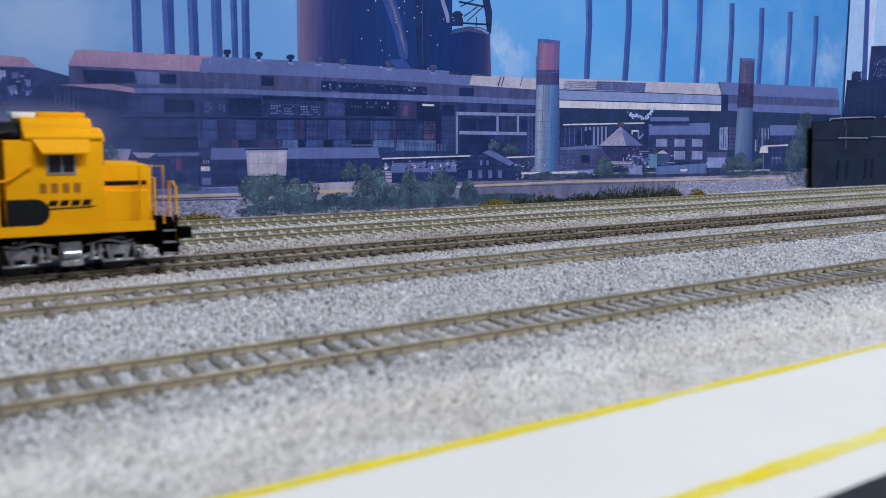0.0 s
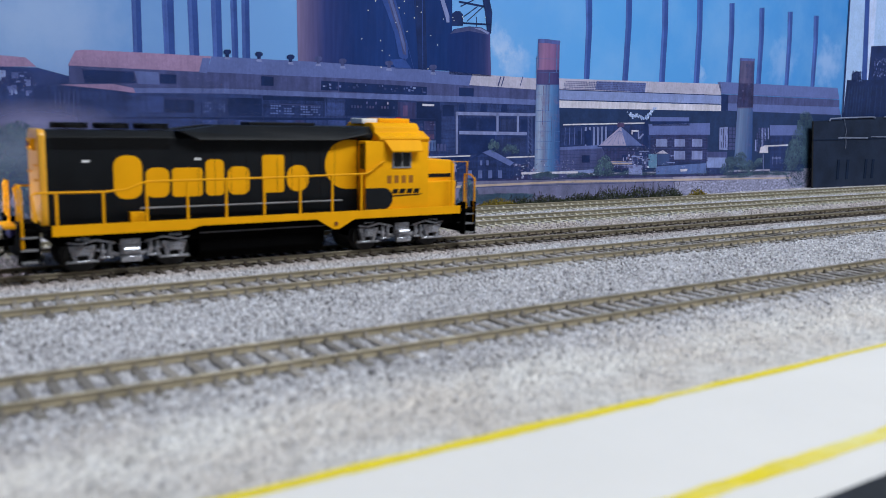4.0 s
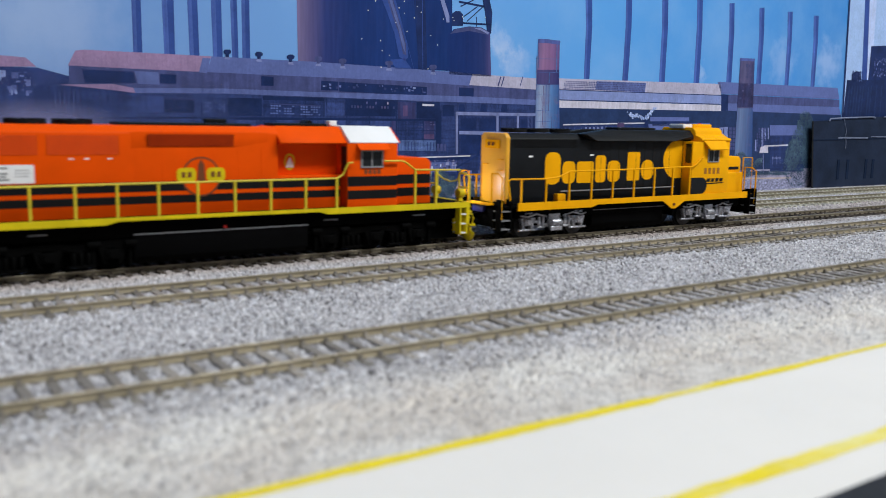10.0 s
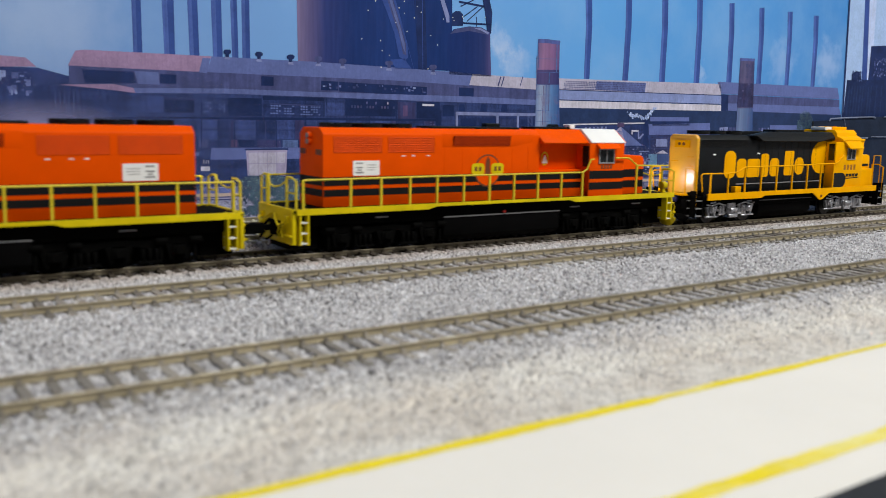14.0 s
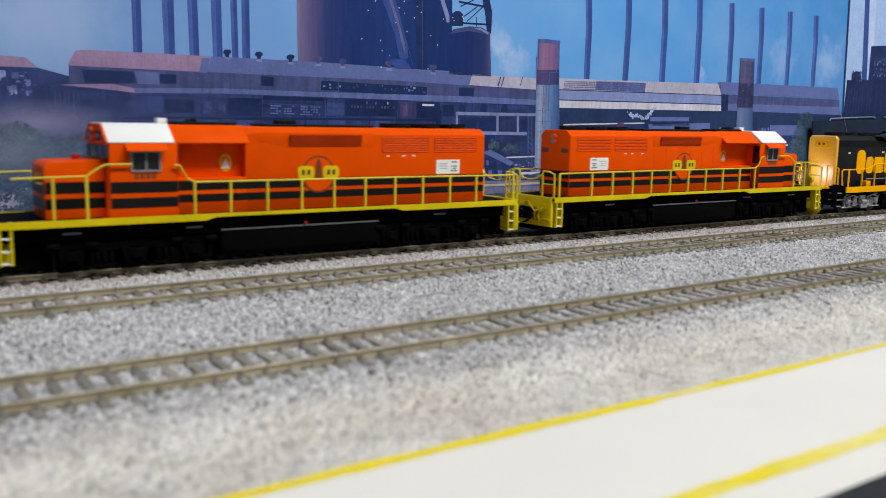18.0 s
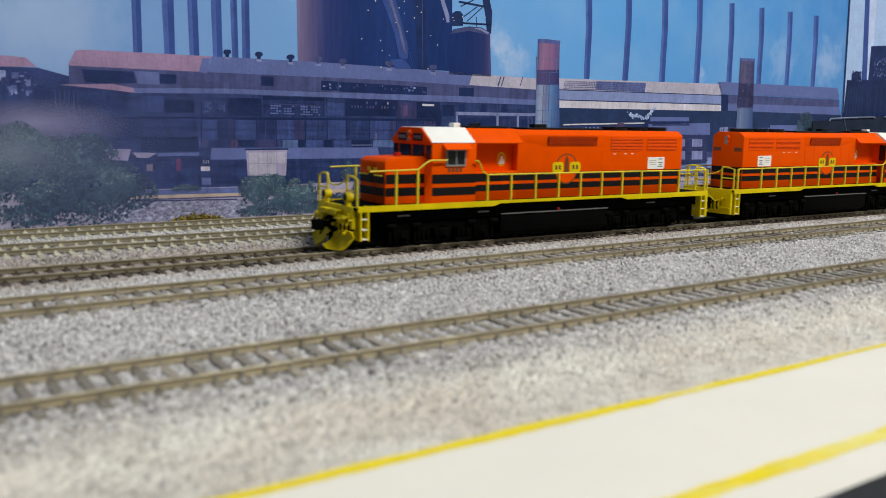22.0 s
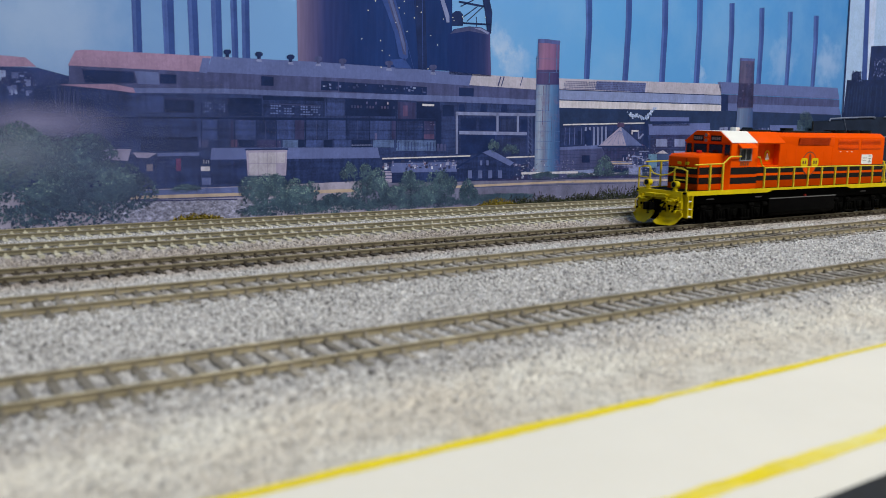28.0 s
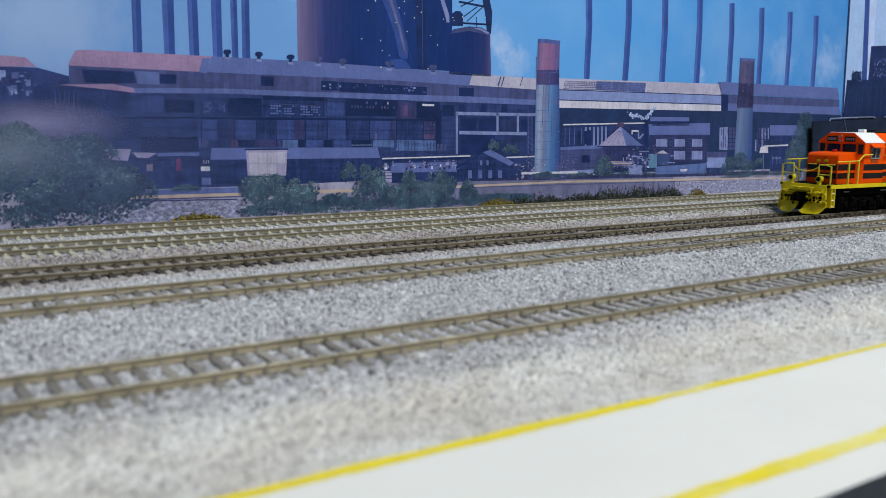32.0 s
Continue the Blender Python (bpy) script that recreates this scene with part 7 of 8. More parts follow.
stroke("printed_rail", "tan", 6, (318.0, 8.7), (419.4, 9.0), 1.43)
stroke("printed_rail", "tan", 6, (419.4, 9.0), (607.0, 5.9), 1.59)
stroke("printed_rail", "tan", 6, (607.0, 5.9), (710.8, 4.1), 1.18)
stroke("rail_shadow", "mauvedark", 5.5, (101.5, 9.0), (176.0, 8.2), 0.54)
stroke("rail_shadow", "mauvedark", 5.5, (318.1, 8.0), (607.1, 5.0), 0.43)
shape("printed_road", "mauve", 5, ((103.0, 13.3), (176.0, 13.3), (176.0, 10.3), (102.9, 11.1)))
printed_tree(9, 419.2, 447.9, 11.4, 15.5, 60, 50, "leafdark", 0.50)
printed_tree(9, 445.8, 472.2, 11.5, 16.6, 60, 51, "leafdark", 0.50)
printed_tree(9, 470.1, 511.1, 11.3, 15.8, 60, 52, "leafdark", 0.50)
printed_tree(9, 511.6, 556.6, 10.6, 14.9, 60, 53, "leafdark", 0.50)
printed_tree(9, 553.4, 602.0, 10.0, 14.4, 60, 54, "leafdark", 0.50)
shape("low_wall", "plum", 6, ((158.0, 28.5), (261.4, 27.5), (264.8, 15.5), (239.0, 14.2), (157.8, 15.4)))
shape("low_roof", "roofmauve", 7, ((158.8, 34.0), (261.4, 33.7), (263.0, 27.5), (158.0, 27.9)))
shape("low_box", "pinkgrey", 8, ((177.9, 32.7), (202.2, 32.8), (201.4, 18.7), (178.7, 18.9)))
stroke("box_roof", "navy2", 9, (177.3, 33.0), (202.9, 33.1), 0.89)
panes("box_sheet", "roofpale", 9, ((179.2, 31.5), (201.2, 31.6), (200.8, 19.3), (179.4, 19.5)), 4, 2, 0.94, 0.94, 0.10)
shape("low_shed", "plum", 6, ((118.6, 29.2), (153.2, 30.2), (152.9, 14.4), (119.2, 14.1)))
shape("low_roof", "pinkgrey", 7, ((101.1, 33.7), (117.7, 33.6), (115.8, 27.9), (103.6, 28.6)))
shape("low_roof", "pinkgrey", 7, ((118.2, 32.0), (130.4, 31.6), (125.8, 29.1), (120.3, 29.5)))
shape("low_roof", "mauve", 7, ((130.4, 31.6), (152.3, 31.7), (151.7, 30.0), (130.4, 29.9)))
shape("shed_door", "red", 7, ((139.8, 28.7), (142.4, 28.7), (142.3, 22.4), (139.9, 22.5)))
shape("low_roof", "pinkgrey", 7, ((50.5, 34.0), (67.7, 33.7), (66.3, 28.6), (50.2, 28.8)))
shape("brick_pier", "pinkgrey", 7, ((264.7, 19.8), (271.6, 19.6), (271.7, 12.9), (264.8, 13.1)))
stroke("pier_joint", "mauvedark", 8, (264.7, 18.8), (271.6, 18.6), 0.40)
stroke("pier_joint", "mauvedark", 8, (264.8, 17.1), (271.7, 17.0), 0.40)
stroke("pier_joint", "mauvedark", 8, (264.8, 15.5), (271.7, 15.3), 0.40)
shape("low_wall", "plum", 6, ((270.4, 19.7), (321.4, 19.3), (323.5, 11.8), (270.5, 12.6)))
shape("low_roof", "roofmauve", 7, ((271.6, 24.3), (320.3, 24.3), (321.4, 18.2), (270.8, 18.7)))
stroke("printed_pipe", "cream", 8, (264.6, 27.1), (332.2, 28.0), 0.83)
stroke("printed_pipe", "cream", 8, (362.8, 26.6), (390.0, 27.0), 0.93)
stroke("pipe_shadow", "navy2", 7, (264.7, 25.8), (332.3, 26.6), 1.33)
patchwork("yard_clutter", 7, (264.7, 19.6), (321.4, 26.1), 40, (0.8, 3.0), (0.5, 2.0), 21, "clutter")
shape("hall_wall", "plum", 6, ((320.4, 52.7), (388.7, 53.1), (390.0, 27.8), (323.0, 28.5)))
shape("hall_window", "navy2", 7, ((323.7, 51.4), (336.2, 51.6), (336.4, 44.5), (323.9, 44.4)))
shape("hall_window", "navy2", 7, ((339.0, 51.6), (354.3, 51.8), (354.6, 44.2), (339.2, 44.1)))
shape("hall_window", "navy2", 7, ((375.3, 51.4), (386.7, 51.6), (387.1, 44.4), (375.7, 44.4)))
shape("hall_window", "maroon", 7, ((357.3, 51.5), (371.3, 51.7), (371.6, 44.3), (357.6, 44.2)))
shape("hall_window", "navy2", 7, ((324.0, 41.6), (352.8, 41.7), (353.3, 29.3), (324.3, 29.5)))
shape("hall_window", "maroon", 7, ((356.8, 39.5), (380.0, 39.5), (380.5, 28.3), (357.2, 28.5)))
shape("hall_beam", "pipe", 8, ((319.4, 55.5), (388.6, 55.7), (388.7, 53.9), (319.5, 53.4)))
stroke("hall_beam", "pipe", 8, (322.5, 42.6), (380.9, 42.2), 2.11)
shape("hall_post", "pipe", 8, ((319.5, 54.8), (321.3, 54.8), (322.0, 29.2), (320.2, 29.2)))
shape("hall_post", "pipe", 8, ((353.2, 55.4), (355.2, 55.5), (355.7, 41.7), (353.8, 41.7)))
shape("hall_post", "pipe", 8, ((371.1, 55.8), (373.1, 55.8), (373.7, 41.8), (371.7, 41.7)))
shape("roof_cowl", "navy2", 8, ((322.5, 60.1), (326.1, 60.2), (327.2, 55.6), (321.7, 55.5)))
shape("roof_cowl", "navy2", 8, ((340.1, 60.5), (343.9, 60.6), (345.0, 56.0), (339.3, 55.9)))
shape("roof_cowl", "navy2", 8, ((357.9, 61.0), (361.8, 61.1), (363.0, 56.4), (357.1, 56.2)))
shape("gable_house", "plum", 8, ((321.4, 20.4), (344.0, 30.4), (369.5, 21.7), (369.9, 12.7), (323.4, 12.1)))
shape("gable_roof", "roofmauve", 9, ((342.1, 30.1), (349.3, 31.9), (370.0, 23.2), (366.5, 21.0)))
stroke("gable_edge", "navy2", 9, (320.4, 20.4), (344.0, 30.8), 1.07)
panes("gable_window", "mauve", 9, ((327.8, 19.5), (362.1, 18.8), (362.3, 12.5), (328.0, 13.1)), 4, 1, 0.40, 0.80, 0.00)
panes("gable_window", "mauve", 9, ((338.5, 25.4), (349.5, 25.3), (349.7, 21.3), (338.6, 21.5)), 2, 1, 0.35, 0.80, 0.00)
patchwork("yard_clutter", 8, (369.5, 11.4), (389.7, 22.4), 30, (0.6, 2.6), (0.5, 2.2), 22, "clutter")
stroke("lattice_mast", "mauve", 8, (381.3, 56.0), (383.4, 11.5), 0.56)
stroke("lattice_mast", "mauve", 8, (384.9, 56.0), (387.1, 11.4), 0.56)
stroke("mast_brace", "mauve", 8, (381.4, 54.1), (385.2, 51.2), 0.37)
stroke("mast_brace", "mauve", 8, (381.5, 50.8), (385.3, 47.8), 0.37)
stroke("mast_brace", "mauve", 8, (381.7, 47.4), (385.5, 44.4), 0.37)
stroke("mast_brace", "mauve", 8, (381.9, 44.0), (385.6, 41.1), 0.37)
stroke("mast_brace", "mauve", 8, (382.0, 40.7), (385.8, 37.7), 0.37)
stroke("mast_brace", "mauve", 8, (382.2, 37.3), (386.0, 34.3), 0.38)
stroke("mast_brace", "mauve", 8, (382.3, 33.9), (386.1, 30.9), 0.38)
stroke("mast_brace", "mauve", 8, (382.5, 30.5), (386.3, 27.5), 0.38)
stroke("mast_brace", "mauve", 8, (382.7, 27.1), (386.5, 24.0), 0.38)
stroke("mast_brace", "mauve", 8, (382.8, 23.7), (386.6, 20.6), 0.38)
stroke("mast_brace", "mauve", 8, (383.0, 20.3), (386.8, 17.2), 0.38)
stroke("mast_brace", "mauve", 8, (383.1, 16.9), (387.0, 13.7), 0.38)
stroke("mast_brace", "mauve", 8, (383.3, 13.5), (387.1, 10.3), 0.38)
shape("main_chimney", "chimney", 10, ((387.3, 93.1), (408.4, 94.4), (413.4, 16.2), (388.9, 16.8)))
shape("chimney_top", "chimneypink", 10.2, ((388.3, 103.8), (408.4, 104.8), (409.1, 82.3), (388.4, 81.4)))
shape("chimney_band", "chimneyband", 10.5, ((388.2, 84.4), (408.9, 85.4), (409.5, 75.5), (388.2, 74.7)))
shape("chimney_rim", "slate2", 11, ((388.3, 104.6), (398.2, 104.9), (408.9, 104.5), (408.6, 101.9), (398.3, 102.3), (388.4, 102.0)))
stroke("chimney_hoop", "stackshade", 12, (386.3, 91.6), (409.1, 92.5), 0.22)
stroke("chimney_hoop", "stackshade", 12, (386.7, 82.8), (409.6, 83.5), 0.22)
stroke("chimney_hoop", "stackshade", 12, (387.1, 74.7), (410.1, 75.2), 0.22)
stroke("chimney_hoop", "stackshade", 12, (387.5, 68.0), (410.4, 68.4), 0.22)
stroke("chimney_hoop", "stackshade", 12, (388.0, 57.6), (411.0, 57.7), 0.22)
stroke("chimney_hoop", "stackshade", 12, (388.3, 50.5), (411.4, 50.4), 0.23)
stroke("chimney_hoop", "stackshade", 12, (388.6, 44.1), (411.8, 43.8), 0.23)
stroke("chimney_hoop", "stackshade", 12, (389.0, 37.3), (412.2, 36.9), 0.23)
stroke("chimney_hoop", "stackshade", 12, (389.3, 31.6), (412.5, 31.1), 0.23)
stroke("chimney_hoop", "stackshade", 12, (389.6, 25.1), (412.9, 24.4), 0.23)
stroke("chimney_hoop", "stackshade", 12, (389.8, 20.6), (413.2, 19.7), 0.23)
stroke("chimney_seam", "stackshade", 11.5, (392.4, 74.2), (394.2, 17.4), 0.13)
stroke("chimney_seam", "stackshade", 11.5, (397.2, 74.3), (399.1, 17.3), 0.13)
stroke("chimney_seam", "stackshade", 11.5, (403.6, 74.6), (405.6, 17.2), 0.13)
stroke("chimney_streak", "stackshade", 11.6, (388.9, 102.0), (389.2, 85.9), 0.44)
stroke("chimney_streak", "stackshade", 11.6, (405.9, 101.7), (406.3, 83.7), 0.74)
stroke("chimney_streak", "stackshade", 11.6, (399.9, 83.4), (399.7, 75.9), 1.12)
stroke("chimney_streak", "stackshade", 11.6, (397.1, 75.1), (397.6, 56.3), 0.56)
stroke("chimney_streak", "stackshade", 11.6, (406.5, 50.7), (407.5, 21.8), 0.76)
stroke("chimney_streak", "rust", 11.7, (394.5, 74.2), (394.8, 47.9), 0.48)
stroke("chimney_streak", "rust", 11.7, (399.8, 75.2), (400.2, 57.8), 0.34)
stroke("chimney_streak", "rust", 11.7, (403.6, 54.1), (403.7, 32.7), 0.30)
patchwork("yard_bits", 9.6, (482.2, 11.7), (540.4, 35.2), 120, (0.2, 1.3), (0.1, 0.6), 1108, "clutter")
patchwork("yard_bits", 9.6, (482.2, 11.7), (540.4, 35.2), 60, (0.1, 0.3), (0.4, 2.0), 1109, "clutter")
patchwork("yard_bits", 9.6, (367.9, 10.3), (427.8, 24.7), 110, (0.2, 1.3), (0.1, 0.6), 905, "clutter")
patchwork("yard_bits", 9.6, (367.9, 10.3), (427.8, 24.7), 55, (0.1, 0.3), (0.4, 2.0), 906, "clutter")
patchwork("yard_bits", 9.6, (418.8, 7.7), (591.1, 19.3), 120, (0.2, 1.3), (0.1, 0.6), 1000, "clutter")
patchwork("yard_bits", 9.6, (418.8, 7.7), (591.1, 19.3), 60, (0.1, 0.3), (0.4, 2.0), 1001, "clutter")
patchwork("yard_bits", 9.6, (264.7, 19.6), (323.2, 26.1), 50, (0.2, 1.3), (0.1, 0.6), 676, "clutter")
patchwork("yard_bits", 9.6, (264.7, 19.6), (323.2, 26.1), 25, (0.1, 0.3), (0.4, 2.0), 677, "clutter")
shape("white_pipework", "cream", 9.8, ((487.1, 45.5), (495.5, 45.2), (495.6, 43.9), (488.4, 44.3), (488.6, 42.2), (487.3, 42.2)))
shape("white_pipework", "pipe", 9.8, ((494.2, 44.8), (495.8, 44.8), (496.3, 38.9), (494.7, 38.9)))
shape("white_pipework", "pipe", 9.8, ((495.9, 39.7), (500.2, 43.1), (501.6, 42.3), (497.3, 38.5)))
stroke("stair_rail", "pipe", 9.8, (489.2, 26.3), (493.1, 26.3), 0.50)
stroke("stair_rail", "pipe", 9.8, (491.9, 25.7), (495.8, 25.6), 0.51)
stroke("stair_rail", "pipe", 9.8, (494.5, 25.0), (498.4, 25.0), 0.51)
stroke("stair_rail", "pipe", 9.8, (497.2, 24.4), (501.1, 24.3), 0.51)
stroke("stair_rail", "pipe", 9.8, (499.8, 23.7), (503.8, 23.6), 0.51)
stroke("stair_rail", "pipe", 9.8, (502.5, 23.0), (506.5, 23.0), 0.51)
stroke("stair_rail", "pipe", 9.8, (505.2, 22.3), (509.2, 22.3), 0.51)
stroke("landing", "pipe", 9.9, (488.6, 25.9), (501.6, 25.8), 0.59)
stroke("landing", "pipe", 9.9, (496.7, 29.6), (508.6, 29.6), 0.59)
stroke("landing", "pipe", 9.9, (468.8, 21.6), (489.6, 21.3), 0.58)
stroke("landing", "pipe", 9.9, (534.9, 25.9), (541.2, 25.8), 0.61)
stroke("landing", "pipe", 9.9, (531.2, 20.7), (541.0, 20.5), 0.61)
stroke("landing", "pipe", 9.9, (677.2, 22.4), (690.7, 22.2), 0.69)
stroke("post", "pipe", 9.9, (489.9, 25.9), (490.4, 20.0), 0.38)
stroke("post", "pipe", 9.9, (495.1, 25.9), (495.6, 19.9), 0.38)
stroke("post", "pipe", 9.9, (501.0, 25.8), (501.5, 19.8), 0.38)
stroke("post", "pipe", 9.9, (505.6, 25.7), (506.1, 19.8), 0.38)
stroke("post", "pipe", 9.9, (466.9, 21.7), (467.2, 17.9), 0.37)
stroke("post", "pipe", 9.9, (473.1, 21.6), (473.4, 17.8), 0.37)
stroke("post", "pipe", 9.9, (480.7, 21.4), (481.0, 17.7), 0.38)
stroke("post", "pipe", 9.9, (677.8, 23.8), (678.8, 16.9), 0.45)
stroke("post", "pipe", 9.9, (684.1, 23.8), (685.1, 16.8), 0.45)
stroke("post", "pipe", 9.9, (689.5, 23.7), (690.5, 16.7), 0.45)
shape("hut_panel", "cream", 9.9, ((547.9, 15.1), (557.3, 15.3), (556.7, 13.5), (548.8, 13.3)))
stroke("brick_course", "mauvedark", 8.6, (509.8, 39.3), (580.0, 39.4), 0.21)
stroke("brick_course", "mauvedark", 8.6, (510.0, 36.8), (580.3, 36.7), 0.21)
stroke("brick_course", "mauvedark", 8.6, (510.2, 34.2), (580.6, 34.0), 0.21)
stroke("brick_course", "mauvedark", 8.6, (510.4, 31.7), (580.9, 31.3), 0.21)
stroke("brick_course", "mauvedark", 8.6, (510.6, 29.1), (581.2, 28.5), 0.21)
stroke("brick_course", "mauvedark", 8.6, (510.9, 26.5), (581.5, 25.8), 0.21)
stroke("brick_course", "mauvedark", 8.6, (511.1, 24.0), (581.8, 23.1), 0.21)
stroke("brick_course", "mauvedark", 8.6, (511.3, 21.4), (582.1, 20.3), 0.21)
stroke("brick_course", "plum", 7.6, (413.1, 30.3), (450.5, 30.8), 0.19)
stroke("brick_course", "plum", 7.6, (413.3, 27.9), (450.7, 28.4), 0.19)
stroke("brick_course", "plum", 7.6, (413.4, 25.6), (450.8, 26.0), 0.20)
stroke("brick_course", "plum", 7.6, (413.5, 23.3), (451.0, 23.5), 0.20)
stroke("brick_course", "plum", 7.6, (413.7, 20.9), (451.2, 21.1), 0.20)
stroke("brick_course", "plum", 7.6, (413.8, 18.6), (451.3, 18.6), 0.20)
patchwork("gravel", 6.5, (539.5, -7.9), (717.2, 6.4), 260, (0.2, 0.9), (0.1, 0.4), 301, "clutter")
patchwork("gravel", 6.5, (411.1, -3.4), (540.4, 7.7), 160, (0.2, 0.9), (0.1, 0.4), 302, "clutter")
patchwork("gravel", 6.5, (119.1, -2.6), (175.8, 9.3), 120, (0.2, 0.7), (0.1, 0.3), 303, "clutter")
stroke("printed_pipe", "cream", 11, (377.0, 15.9), (431.5, 15.4), 1.51)
shape("chimney_foot", "mauvedark", 9, ((386.3, 16.8), (419.0, 16.1), (421.5, 11.3), (384.4, 11.5)))
patchwork("chimney_mottle", 11.4, (618.9, 66.5), (640.4, 100.9), 16, (0.6, 3.0), (0.3, 1.6), 403, "rusty")
stroke("printed_pipe", "cream", 8, (414.9, 48.5), (501.5, 50.7), 0.97)
shape("yard_hall", "plum", 6, ((411.6, 47.3), (476.0, 49.2), (477.3, 32.3), (412.5, 31.8)))
panes("hall_rib", "pipe", 7, ((427.3, 46.7), (465.0, 47.8), (466.0, 34.0), (428.1, 33.7)), 9, 1, 0.45, 1.00, 0.20)
shape("hall_door", "navy2", 7.5, ((438.4, 44.4), (440.7, 45.6), (443.7, 44.4), (444.3, 34.1), (439.1, 34.1)))
shape("brick_block", "mauvedark", 7, ((412.5, 31.8), (463.6, 33.6), (464.9, 15.9), (413.4, 15.4)))
shape("block_roof", "mauve", 8, ((412.4, 33.0), (462.3, 34.8), (463.7, 32.3), (412.5, 31.1)))
shape("block_window", "navy2", 8, ((434.8, 27.3), (443.0, 27.2), (443.4, 22.0), (435.2, 22.1)))
shape("block_base", "bluegrey", 8, ((413.3, 16.6), (447.8, 17.1), (448.0, 14.7), (413.5, 13.9)))
shape("cone_drum", "maroon", 8, ((455.1, 33.6), (499.0, 33.4), (497.7, 17.8), (465.9, 18.4)))
shape("cone_roof", "pinkgrey", 9, ((450.9, 33.2), (474.9, 47.9), (501.7, 33.0)))
shape("cone_shade", "mauve", 10, ((474.9, 47.9), (501.7, 33.0), (482.3, 33.1)))
shape("cone_cap", "rust", 10, ((471.0, 50.3), (478.5, 50.4), (478.7, 47.5), (471.2, 47.5)))
shape("drum_rail", "tan", 9, ((465.6, 22.5), (489.6, 22.1), (489.7, 20.0), (465.8, 20.4)))
shape("drum_window", "navy2", 9, ((477.7, 27.3), (482.8, 27.3), (483.1, 23.1), (478.0, 23.1)))
shape("chimney_small", "navy2", 8, ((500.0, 53.2), (505.3, 53.3), (507.1, 32.1), (501.8, 32.1)))
stroke("smoke_pipe", "navy2", 7, (482.9, 57.9), (483.7, 48.0), 0.82)
shape("low_wall", "plum", 6, ((476.1, 48.8), (508.3, 49.1), (511.1, 15.8), (478.5, 16.5)))
patchwork("yard_clutter", 9, (477.1, 15.8), (511.1, 35.2), 36, (0.8, 3.0), (0.6, 2.4), 23, "clutter")
shape("white_tank", "pipe", 9, ((485.9, 19.3), (501.5, 19.0), (502.1, 12.1), (486.5, 12.5)))
shape("teal_hut", "hutteal", 9, ((508.1, 27.4), (518.2, 27.3), (519.1, 16.9), (509.0, 17.1)))
shape("hut_side", "teal", 9, ((518.9, 27.3), (533.3, 27.2), (534.1, 18.9), (519.6, 19.1)))
shape("hut_roof", "roofpale", 10, ((516.8, 27.8), (524.8, 30.3), (531.9, 27.6)))
shape("brick_house", "maroon", 7, ((508.9, 41.9), (581.3, 41.7), (582.4, 17.1), (510.9, 18.4)))
shape("house_roof", "roofmauve", 8, ((506.2, 49.9), (583.2, 51.7), (584.3, 42.2), (507.6, 41.9)))
shape("roof_monitor", "roofmauve", 8, ((507.7, 55.4), (555.4, 55.7), (555.7, 52.7), (508.0, 52.0)))
shape("monitor_wall", "navy2", 8, ((510.7, 52.1), (557.2, 52.7), (557.5, 49.2), (511.0, 48.7)))
panes("house_window", "pipe", 9, ((511.8, 38.9), (578.6, 39.0), (579.2, 32.6), (512.3, 32.9)), 3, 1, 0.60, 0.95, 0.00)
panes("house_window", "pipe", 9, ((534.5, 29.8), (579.6, 29.5), (580.3, 22.2), (535.1, 22.8)), 2, 1, 0.62, 0.95, 0.00)
shape("blue_fence", "fenceblue", 9, ((517.7, 17.8), (581.4, 19.4), (582.3, 11.2), (518.2, 11.8)))
shape("white_tank", "pipe", 7, ((596.7, 48.2), (608.4, 48.7), (609.8, 29.7), (597.9, 30.3)))
panes("tank_hoop", "mauvedark", 7, ((609.2, 48.7), (619.6, 48.8), (621.9, 29.6), (610.6, 29.7)), 2, 6, 0.80, 0.80, 0.10)
panes("tank_streak", "pipe", 7, ((646.0, 48.6), (670.1, 48.8), (672.8, 28.3), (648.6, 28.5)), 5, 2, 0.40, 0.95, 0.40)
shape("small_shed", "bluegrey", 8, ((581.5, 25.4), (608.7, 25.1), (609.9, 14.8), (582.6, 15.3)))
shape("shed_roof", "mauvedark", 9, ((581.2, 28.5), (609.2, 28.3), (609.7, 23.6), (581.7, 24.0)))
shape("shed_base", "maroon", 9, ((582.5, 15.7), (609.9, 15.2), (610.5, 10.0), (583.1, 10.7)))
shape("end_house", "plum", 7, ((671.0, 42.0), (724.1, 42.2), (729.0, 9.3), (675.2, 10.5)))
shape("end_roof", "roofmauve", 8, ((669.8, 50.8), (722.7, 51.3), (724.1, 42.2), (671.0, 42.0)))
shape("lamp_box", "cream", 9, ((658.3, 32.3), (668.6, 33.2), (670.4, 26.9), (656.4, 27.0)))
stroke("printed_pipe", "cream", 9, (663.5, 32.8), (700.9, 33.6), 1.22)
stroke("lamp_post", "pipe", 9, (662.4, 27.4), (664.9, 8.8), 0.98)
shape("second_chimney", "secondsteel", 10, ((619.2, 79.0), (640.4, 79.7), (646.8, 16.0), (620.2, 16.4)))
shape("chimney_top", "secondpink", 10.5, ((619.3, 104.6), (639.6, 105.3), (642.3, 64.7), (619.3, 64.2)))
shape("chimney_band", "tank", 10.8, ((619.3, 84.5), (640.5, 85.3), (642.2, 65.6), (619.2, 65.1)))
shape("chimney_rim", "slate2", 12, ((618.5, 105.0), (639.6, 105.7), (639.9, 103.4), (618.7, 102.8)))
printed_tree(13, 40.2, 99.0, -3.1, 46.8, 1700, 1, "leafhaze", 1.00)
